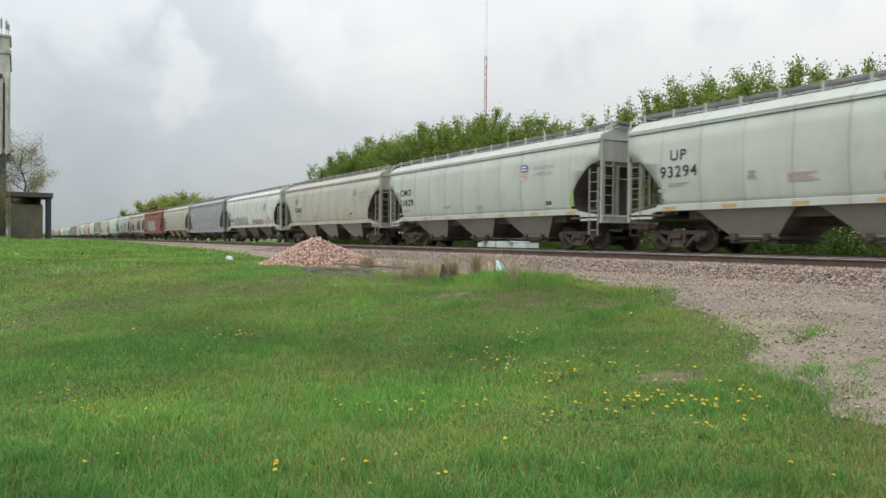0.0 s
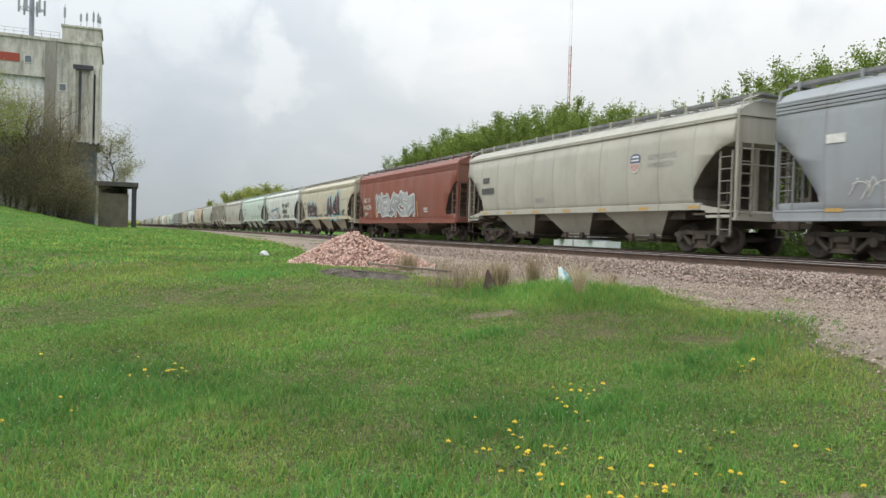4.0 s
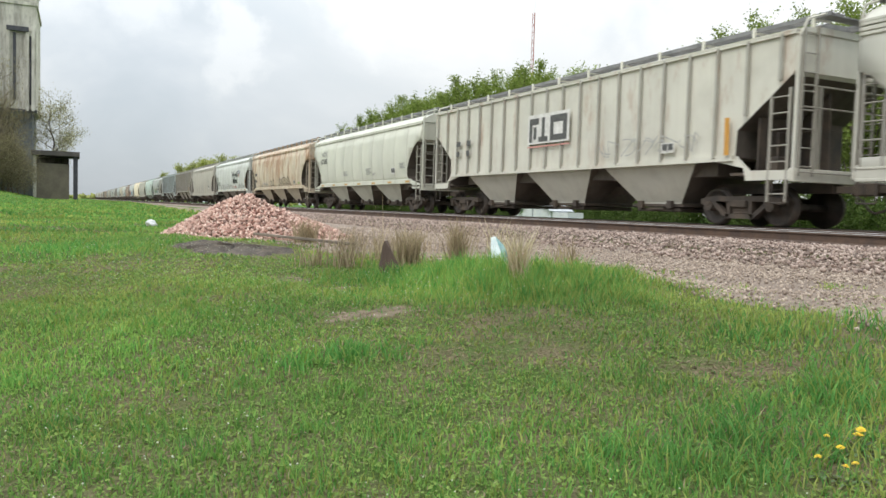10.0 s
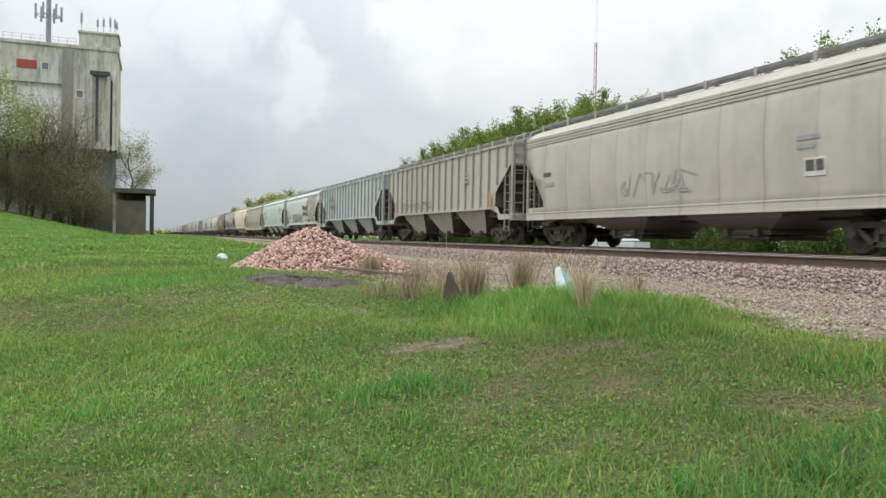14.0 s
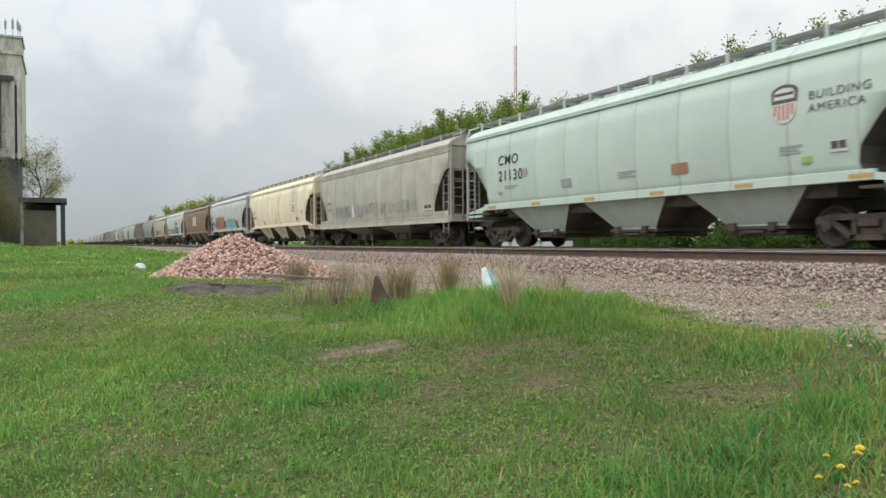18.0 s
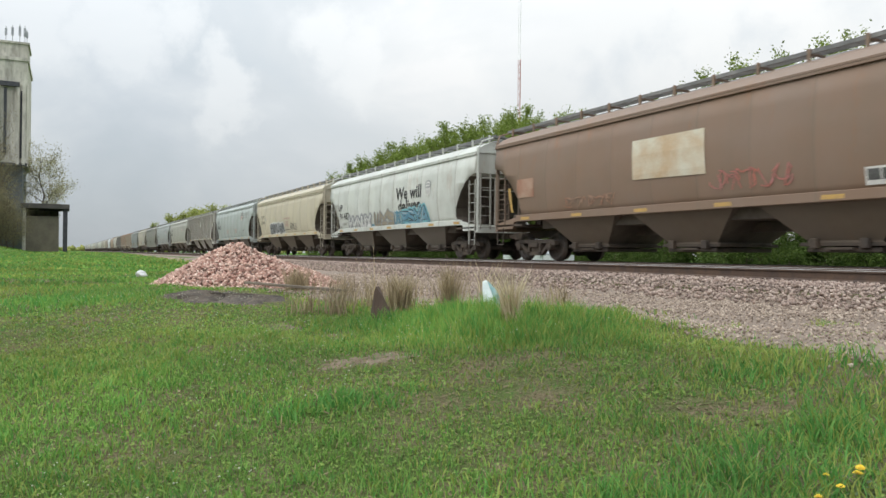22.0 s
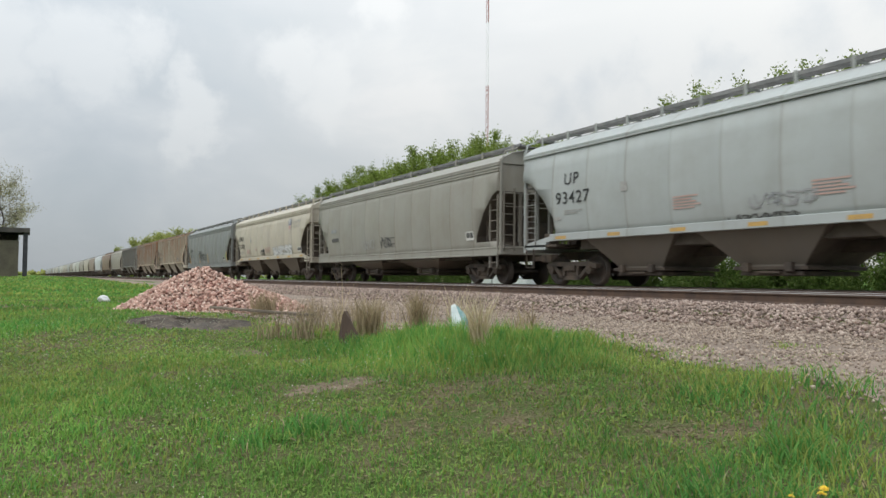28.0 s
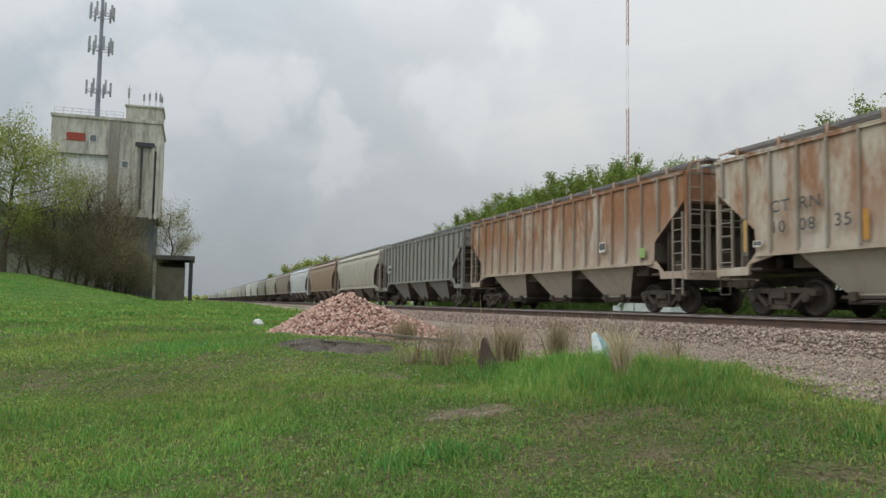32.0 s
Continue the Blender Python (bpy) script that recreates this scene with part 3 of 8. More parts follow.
        rod(bm, (-1.5, y - s * 0.08, 0.53), (-1.5, y - s * 0.46, 0.53), 0.018)
        part("stirrup", bm, M_STEEL, car)
        bm = bmn()
        box(bm, -1.2, -0.85, y - s * 0.75 - 0.16, y - s * 0.75 + 0.16, 1.2, 1.55, 0.02)
        rod(bm, (-1.02, y - s * 0.75, 1.5), (-1.02, y - s * 0.75, 2.1), 0.03)
        rod(bm, (-1.02, y - s * 0.75, 2.08), (0.4, y - s * 0.5, 2.2), 0.022)
        part("valve_box", bm, M_STEEL, car)
        for q in (-1, 1):
            bm = bmn()
            box(bm, q * 1.47 - 0.035, q * 1.47 + 0.035, y + s * 0.03 - 0.03, y + s * 0.03 + 0.03, 1.2, 4.10)
            rod(bm, (q * 1.47, y + s * 0.05, 4.0), (q * 1.34, y + s * 0.1, 4.36), 0.026, 6)
            rod(bm, (q * 1.34, y + s * 0.1, 4.34), (q * 0.86, y + s * 0.14, 4.50), 0.026, 6)
            part("corner_post", bm, P, car)
        for z in (3.0, 2.55):
            bm = bmn()
            rod(bm, (-1.3, y + s * 0.06, z), (1.3, y + s * 0.06, z), 0.018, 6)
            part("grab_iron", bm, P, car)
        bm = bmn()
        for q in (-1, 1):
            rod(bm, (q * 0.0, y + s * 0.12, 1.18), (q * 1.45, y + s * 0.12, 1.18), 0.016)
        part("grab_iron", bm, M_STEEL, car)
    bm = bmn()
    rod(bm, (0.55, LEN - 1.0, 1.35), (0.55, LEN - 0.35, 1.35), 0.15, 12)
    rod(bm, (-0.5, LEN - 1.1, 1.35), (0.2, LEN - 1.1, 1.35), 0.17, 12)
    part("brake_cylinder", bm, M_STEEL, car)
    bm = bmn()
    n = 16
    for i in range(n):
        a, b = 2 * math.pi * i / n, 2 * math.pi * (i + 1) / n
        rod(bm, (0.7 + 0.26 * math.cos(a), LEN + 0.14, 2.4 + 0.26 * math.sin(a)), (0.7 + 0.26 * math.cos(b), LEN + 0.14, 2.4 + 0.26 * math.sin(b)), 0.014, 5)
    for i in range(4):
        a = math.pi * i / 2
        rod(bm, (0.7, LEN + 0.12, 2.4), (0.7 + 0.26 * math.cos(a), LEN + 0.14, 2.4 + 0.26 * math.sin(a)), 0.011, 5)
    part("brake_wheel", bm, M_STEEL, car)
    up = {"deep": 0.08, "round": 0.05, "flat": 0.0}[kind]
    nw = {"deep": 10, "round": 14, "flat": 12}[kind]
    # hatches and roof walk
    bm = bmn()
    slab(bm, [(-0.42, 4.05 + up), (-0.42, 4.40 + up), (-0.3, 4.46 + up), (0.3, 4.46 + up), (0.42, 4.40 + up), (0.42, 4.05 + up)], "y", 0.25, LEN - 0.25)
    part("hatch_coaming", bm, M_GRATE, car)
    for i in range(4):
        bm = bmn()
        y = 0.7 + i * (LEN - 1.4) / 4
        slab(bm, [(-0.44, 4.40 + up), (-0.30, 4.485 + up), (0.30, 4.485 + up), (0.44, 4.40 + up)], "y", y, y + 3.7)
        part("hatch_cover", bm, M_GRATE, car)
    for s in (-1, 1):
        bm = bmn()
        for k in range(5):
            x = s * (0.50 + 0.085 * k)
            box(bm, x - 0.015, x + 0.015, -0.3, LEN + 0.3, 4.46 + up, 4.50 + up)
        box(bm, min(s * 0.86, s * 0.89), max(s * 0.86, s * 0.89), -0.3, LEN + 0.3, 4.44 + up, 4.53 + up)
        for i in range(nw if s > 0 else 0):
            y = 0.1 + (LEN - 0.2) * i / (nw - 1)
            box(bm, 0.89, 0.95, y - 0.035, y + 0.035, 4.22, 4.53 + up)
        part("roof_walk", bm, M_GRATE, car)
    bm = bmn()
    box(bm, 0.89, 0.955, -0.035, 0.035, 4.20, 4.545 + up, 0.008)
    box(bm, 0.40, 0.9, -0.02, 0.02, 4.41 + up, 4.46 + up)
    box(bm, 0.86, 1.0, -0.06, 0.06, 4.20, 4.24)
    first = part("walk_bracket", bm, P, car, at=pose(0, 0.1, 0, 0, 0, 180))
    for i in range(1, nw):
        again(first, car, pose(0, 0.1 + (LEN - 0.2) * i / (nw - 1), 0, 0, 0, 180))
    for y in (0.0, LEN):
        s = -1 if y == 0 else 1
        bm = bmn()
        box(bm, -0.92, 0.92, y + s * 0.12 - 0.16, y + s * 0.12 + 0.16, 4.43 + up, 4.46 + up)
        part("end_walk", bm, M_GRATE, car)
    truck(car, 1.55 + 0.15)
    truck(car, LEN - 1.55 - 0.15)
    return car


def far_hopper():
    """A wagon that stays far off down the line: its large forms only."""
    car = thing("covered_hopper", "covered hopper wagon far down the line", "rail car", "hopper wagons of the train")
    part("body", shell("round"), M_BRIGHT, car)
    part("roof", roof_shape("round"), M_BRIGHT, car)
    for s in (-1, 1):
        bm = bmn()
        box(bm, min(s * 1.40, s * 1.53), max(s * 1.40, s * 1.53), 0.1, LEN - 0.1, 1.28, 1.46)
        part("side_sill", bm, M_BRIGHT, car)
        bm = bmn()
        box(bm, min(s * 0.55, s * 0.9), max(s * 0.55, s * 0.9), -0.3, LEN + 0.3, 4.3, 4.53)
        part("roof_walk", bm, M_GRATE, car)
    b0 = part("discharge_bay", bay("round"), M_STEEL, car, at=pose(0, LEN / 2 - 4.05, 0))
    again(b0, car, pose(0, LEN / 2, 0)); again(b0, car, pose(0, LEN / 2 + 4.05, 0))
    for y in (1.7, LEN - 1.7):
        bm = bmn()
        for k in (-1, 1):
            rod(bm, (-0.95, k * 0.889, 0.457), (0.95, k * 0.889, 0.457), 0.457, 14)
        box(bm, -1.05, 1.05, -1.1, 1.1, 0.45, 0.68)
        part("truck", bm, M_STEEL, car, at=pose(0, y, 0))
    bm = bmn()
    box(bm, -0.16, 0.16, -0.72, LEN + 0.72, 0.76, 1.02)
    part("coupler", bm, M_STEEL, car)
    for y in (0.25, LEN - 0.25):
        bm = bmn()
        box(bm, -1.5, -1.42, y - 0.25, y + 0.25, 1.1, 2.9)
        part("ladder", bm, M_STEEL, car)
    return car


def side_x(kind, z):
    return -(lerp(SIDE[kind], z) + (0.0 if kind != "flat" else 0.1)) - 0.020


def wrap(bm, kind, lift=0.0):
    """Lay a flat shape, drawn as (u, z), on the side: cut it where the side bends, then push it out."""
    for z, _ in SIDE[kind][1:-1]:
        bmesh.ops.bisect_plane(bm, geom=bm.verts[:] + bm.edges[:] + bm.faces[:], plane_co=(0, 0, z), plane_no=(0, 0, 1))
    for v in bm.verts:
        v.co.x = side_x(kind, v.co.z) - lift
    return bm


def lettering(car, kind, text, u, z, size, material, bold=0.0, wide=1.0, gap=1.0):
    """Painted text on the side that faces the camera; u: metres from the rear end."""
    cu = bpy.data.curves.new("text", "FONT")
    cu.body, cu.size, cu.offset, cu.space_character = text, size / 0.72, bold, gap
    tmp = bpy.data.objects.new("text", cu)
    me = bpy.data.meshes.new_from_object(tmp)
    for v in me.vertices:
        v.co = (0, LEN - u - v.co.x * wide, z + v.co.y)
    bpy.data.objects.remove(tmp)
    bpy.data.curves.remove(cu)
    bm = bmn()
    bm.from_mesh(me)
    bpy.data.meshes.remove(me)
    return part("lettering", wrap(bm, kind), material, car)


def decal(car, kind, poly, material, name, lift=0.0, label=""):
    """A flat painted shape from (u, z) pairs, laid on the bulging side."""
    bm = bmn()
    bm.faces.new([bm.verts.new((0, LEN - u, z)) for u, z in poly])
    return part(name, wrap(bm, kind, lift), material, car, label)


def bars(car, kind, u, z, w, h, n, material, name="stencil"):
    bm = bmn()
    for i in range(n):
        zz = z - i * h * 1.9
        ww = w * (0.7 + 0.3 * ((i * 7 + 3) % 5) / 4)
        vs = [bm.verts.new((side_x(kind, q), LEN - a, q)) for a, q in ((u, zz), (u + ww, zz), (u + ww, zz + h), (u, zz + h))]
        bm.faces.new(vs)
    return part(name, bm, material, car)


def shield(car, kind, u, z, s, red=None, blue=None):
    def arc(cx, cz, rx, rz, a, b, n=8):
        return [(cx + rx * math.cos(radians(a + (b - a) * k / n)), cz + rz * math.sin(radians(a + (b - a) * k / n))) for k in range(n + 1)]
    c = u + 0.45 * s
    decal(car, kind, [(u, z + 0.75 * s)] + arc(c, z + 0.45 * s, 0.45 * s, 0.45 * s, 180, 360) + [(u + 0.9 * s, z + 0.75 * s)], M_WHITEL, "emblem", 0.0)
    if blue:
        decal(car, kind, [(u - 0.02 * s, z + 0.66 * s), (u + 0.92 * s, z + 0.66 * s)] + arc(c, z + 1.02 * s, 0.50 * s, 0.24 * s, 0, 180), blue, "emblem_band", 0.004)
        decal(car, kind, [(u + 0.06 * s, z + 0.78 * s), (u + 0.84 * s, z + 0.78 * s)] + arc(c, z + 1.0 * s, 0.38 * s, 0.15 * s, 0, 180), M_WHITEL, "emblem_bar", 0.008)
        decal(car, kind, [(u + 0.1 * s, z + 0.9 * s), (u + 0.8 * s, z + 0.9 * s), (u + 0.8 * s, z + 1.0 * s), (u + 0.1 * s, z + 1.0 * s)], blue, "emblem_band", 0.012)
    if red and s < 0.5:
        decal(car, kind, [(u + 0.05 * s, z + 0.60 * s)] + arc(c, z + 0.45 * s, 0.40 * s, 0.40 * s, 180, 360) + [(u + 0.85 * s, z + 0.60 * s)], red, "emblem_field", 0.006)
    elif red:
        for i in range(5):
            a = u + 0.06 * s + i * 0.165 * s
            b = 0.12 if i in (1, 2, 3) else 0.28
            decal(car, kind, [(a, z + b * s), (a + 0.1 * s, z + b * s), (a + 0.1 * s, z + 0.62 * s), (a, z + 0.62 * s)], red, "emblem_stripe", 0.006)


def stroke_mesh(paths, kind, w, lift):
    """Sprayed strokes as ribbons with round joints, each a hair over the last."""
    bm = bmn()
    k = 0
    for path in paths:
        for (a, b), (c, d) in zip(path, path[1:]):
            q = math.hypot(c - a, d - b) or 1
            tx, tz = (c - a) / q * w / 2, (d - b) / q * w / 2
            nx, nz = -tz, tx
            ring = [(a + nx, b + nz), (a - tx * 0.7 + nx * 0.7, b - tz * 0.7 + nz * 0.7), (a - tx, b - tz), (a - tx * 0.7 - nx * 0.7, b - tz * 0.7 - nz * 0.7), (a - nx, b - nz),
                    (c - nx, d - nz), (c + tx * 0.7 - nx * 0.7, d + tz * 0.7 - nz * 0.7), (c + tx, d + tz), (c + tx * 0.7 + nx * 0.7, d + tz * 0.7 + nz * 0.7), (c + nx, d + nz)]
            m = bmn()
            m.faces.new([m.verts.new((0, LEN - u, z)) for u, z in ring])
            wrap(m, kind, lift + k * 0.0004)
            m.verts.index_update()
            vs = [bm.verts.new(v.co) for v in m.verts]
            for f in m.faces:
                bm.faces.new([vs[v.index] for v in f.verts])
            m.free()
            k = (k + 1) % 9
    return bm


def wild_strokes(rng, u0, u1, z0, z1, n):
    """Interlocking curves and darts, each crossing into the next; they spell nothing."""
    out = []
    step = (u1 - u0) / n
    for i in range(n):
        c = u0 + step * (i + 0.5)
        for _ in range(2):
            a, r = rng.uniform(0, 6.28), rng.uniform(0.55, 0.95)
            sweep = rng.choice((-1, 1)) * rng.uniform(1.0, 2.4)
            m = (z0 + z1) / 2 + rng.uniform(-0.15, 0.15) * (z1 - z0)
            out.append([(c + step * 0.62 * r * math.cos(a + sweep * k / 7), min(z1, max(z0, m + (z1 - z0) * 0.52 * r * math.sin(a + sweep * k / 7)))) for k in range(8)])
        x = c + rng.uniform(-0.3, 0.3) * step
        out.append([(x, z0), (x + rng.uniform(-0.3, 0.7) * step, z1), (x + rng.uniform(0.2, 1.0) * step, z1 - rng.uniform(0.2, 0.5) * (z1 - z0))])
        x = c + rng.uniform(-0.5, 0.5) * step
        out.append([(x, z1 - rng.uniform(0, 0.3) * (z1 - z0)), (x + rng.uniform(-0.5, 0.5) * step, z0 + rng.uniform(0, 0.3) * (z1 - z0))])
    return [[(min(u1, max(u0, u)), z) for u, z in p] for p in out]


GLYPHS = (
    ([(0.1, 0), (0.15, 1), (0.9, 0.8), (0.3, 0.5)], [(0.35, 0.45), (0.95, 0.0)]),
    ([(0.9, 0.85), (0.3, 1.0), (0.15, 0.65), (0.85, 0.4), (0.75, 0.05), (0.1, 0.0)],),
    ([(0.0, 0), (0.45, 1.05), (0.95, 0)], [(0.2, 0.35), (0.8, 0.35)]),
    ([(0.9, 0.9), (0.25, 0.95), (0.1, 0.1), (0.9, 0.05)], [(0.3, 0.5), (0.8, 0.52)]),
    ([(0.1, 1), (0.15, 0.05), (0.8, 0.05), (0.9, 1.0)], [(0.5, 0.3), (0.55, 0.95)]),
    ([(0.12, 0), (0.1, 0.95), (0.9, 0.05), (0.92, 1.05)],),
    ([(0.5, 0), (0.5, 0.5), (0.05, 1.0)], [(0.5, 0.5), (1.0, 1.05)], [(0.2, 0.1), (0.8, 0.1)]),
)


def piece(car, kind, u0, u1, z0, z1, fill, line, seed, n=5, halo=None, glint=None, jag=0.0, rise=0.0, core=None):
    """A sprayed piece: thick crossing strokes with an outline and a halo, leaning into one another; it spells nothing."""
    rng = random.Random(seed)
    step, floor_z = (u1 - u0) / n, max(z0, 1.52 if kind == "round" else 1.3)
    paths, tops = [], []
    for i in range(n):
        a = u0 + step * i - 0.06 * step
        top = z1 - (z1 - z0) * (rng.uniform(0, 0.16) + rise * (1 - i / max(1, n - 1)))
        lean = rng.uniform(-0.1, 0.22)
        flip = rng.random() < 0.4
        for path in rng.choice(GLYPHS):
            q = [((1 - x if flip else x) + rng.uniform(-0.07, 0.07), y + rng.uniform(-0.06, 0.06)) for x, y in path]
            paths.append([(a + step * 1.12 * x + lean * y * (top - floor_z), max(floor_z, floor_z + (top - floor_z) * y)) for x, y in q])
            tops.append(paths[-1][:2])
        if jag:
            x = a + step * rng.uniform(0.2, 0.9)
            paths.append([(x, floor_z + (top - floor_z) * 0.6), (x + rng.uniform(-0.4, 0.5) * step, top + jag * 2.0 * (z1 - z0))])
    w = min(0.36 * step, 0.27 * (z1 - z0))
    lay = lambda name, ps, k, lift, m: tagged(part(name, stroke_mesh(ps, kind, k, lift), m, car), kind="stuff")
    if halo:
        lay("graffiti_halo", paths, w * 2.0 + 0.10, 0.001, halo)
    lay("graffiti_outline", paths, w * 1.35 + 0.035, 0.005, line)
    lay("graffiti_fill", paths, w, 0.009, fill)
    if core:
        lay("graffiti_shade", [[(u, z - 0.1 * w) for u, z in q] for q in paths[::2]], w * 0.5, 0.013, core)
    if glint:
        lay("graffiti_shine", [[(u - 0.2 * w, z + 0.12 * w) for u, z in q] for q in tops[::2]], w * 0.16, 0.018, glint)


def scrawl(car, kind, u0, u1, z0, z1, material, seed, loops=7, w=0.05):
    """A thin sprayed scribble; no words."""
    rng = random.Random(seed)
    tagged(part("graffiti_line", stroke_mesh(wild_strokes(rng, u0, u1, z0, z1, max(2, loops)), kind, w * 0.55, 0.001), material, car), kind="stuff")


BODY_PARTS = ("body", "roof", "rib", "side_sill", "bolster_web", "end_beam", "eave_band", "corner_post", "walk_bracket")
GEAR = ("ladder", "rung", "end_post", "grab_iron")
M_SILVER = surf("silver_spray", (0.50, 0.51, 0.52), (0.36, 0.37, 0.38), 3, 0.5, 0.1, 0, 40)
M_BLACKS = surf("black_spray", (0.03, 0.03, 0.035), (0.07, 0.06, 0.06), 3, 0.6, 0, 0, 40)
M_CYAN = surf("cyan_spray", (0.16, 0.44, 0.50), (0.30, 0.55, 0.60), 3, 0.6, 0, 0, 40)
M_CORAL = surf("coral_spray", (0.55, 0.17, 0.12), (0.45, 0.20, 0.2), 3, 0.6, 0, 0, 40)
M_GREENS = surf("green_spray", (0.18, 0.36, 0.25), (0.40, 0.48, 0.26), 1.2, 0.6, 0, 0, 40)
M_LIME = surf("lime_mark", (0.36, 0.52, 0.16), (0.30, 0.45, 0.16), 3, 0.6, 0, 0, 40)
M_TEAL = surf("teal_spray", (0.10, 0.26, 0.36), (0.25, 0.42, 0.5), 1.6, 0.6, 0, 0, 40)
M_BROWNS = surf("brown_spray", (0.35, 0.16, 0.10), (0.45, 0.30, 0.22), 1.6, 0.6, 0, 0, 40)
M_WHITES = surf("white_spray", (0.72, 0.72, 0.70), (0.55, 0.55, 0.53), 3, 0.6, 0, 0, 40)
M_GREYS = surf("grey_spray", (0.26, 0.27, 0.28), (0.38, 0.38, 0.38), 2, 0.6, 0, 0, 40)
M_ORANGE = surf("orange_tag", (0.60, 0.30, 0.05), (0.5, 0.25, 0.05), 5, 0.6, 0, 0, 40)
M_SKY = surf("pale_blue_spray", (0.20, 0.38, 0.52), (0.34, 0.50, 0.60), 1.6, 0.6, 0, 0, 40)
M_STONEY = surf("stone_spray", (0.40, 0.36, 0.28), (0.30, 0.26, 0.20), 1.6, 0.6, 0, 0, 40)
M_IVORY = surf("ivory_panel", (0.84, 0.78, 0.66), (0.76, 0.69, 0.56), 2, 0.6, 0, 0, 40)
M_BUFF = surf("buff_spray", (0.52, 0.47, 0.39), (0.44, 0.37, 0.30), 1.8, 0.7, 0, 0, 40)
M_PANEL = surf("cream_panel", (0.66, 0.62, 0.50), (0.55, 0.40, 0.25), 1.5, 0.6, 0, 0, 40)

# rear end of every body at the start, metres along the track
REAR = [13.31, 31.94, 50.7, 69.46, 87.61, 106.46, 124.82, 143.65, 162.53, 181.31, 199.46, 218.32, 236.05, 254.84, 273.58, 291.69, 310.0, 329.26, 347.82, 366.36,
        384.34, 403.16, 421.58, 440.31, 458.67, 477.18, 495.38, 514.02, 532.45, 550.55, 569.15, 587.17, 605.7, 624.27, 643.2, 661.6, 680.1, 698.7, 717.2]

GREEN_GREY, BEIGE, WHITE, MINT, TAN = (0.51, 0.54, 0.485), (0.48, 0.46, 0.39), (0.63, 0.65, 0.60), (0.56, 0.655, 0.575), (0.57, 0.51, 0.385)
GREY, BLUE_GREY, CREAM = (0.40, 0.42, 0.41), (0.33, 0.35, 0.37), (0.64, 0.64, 0.54)
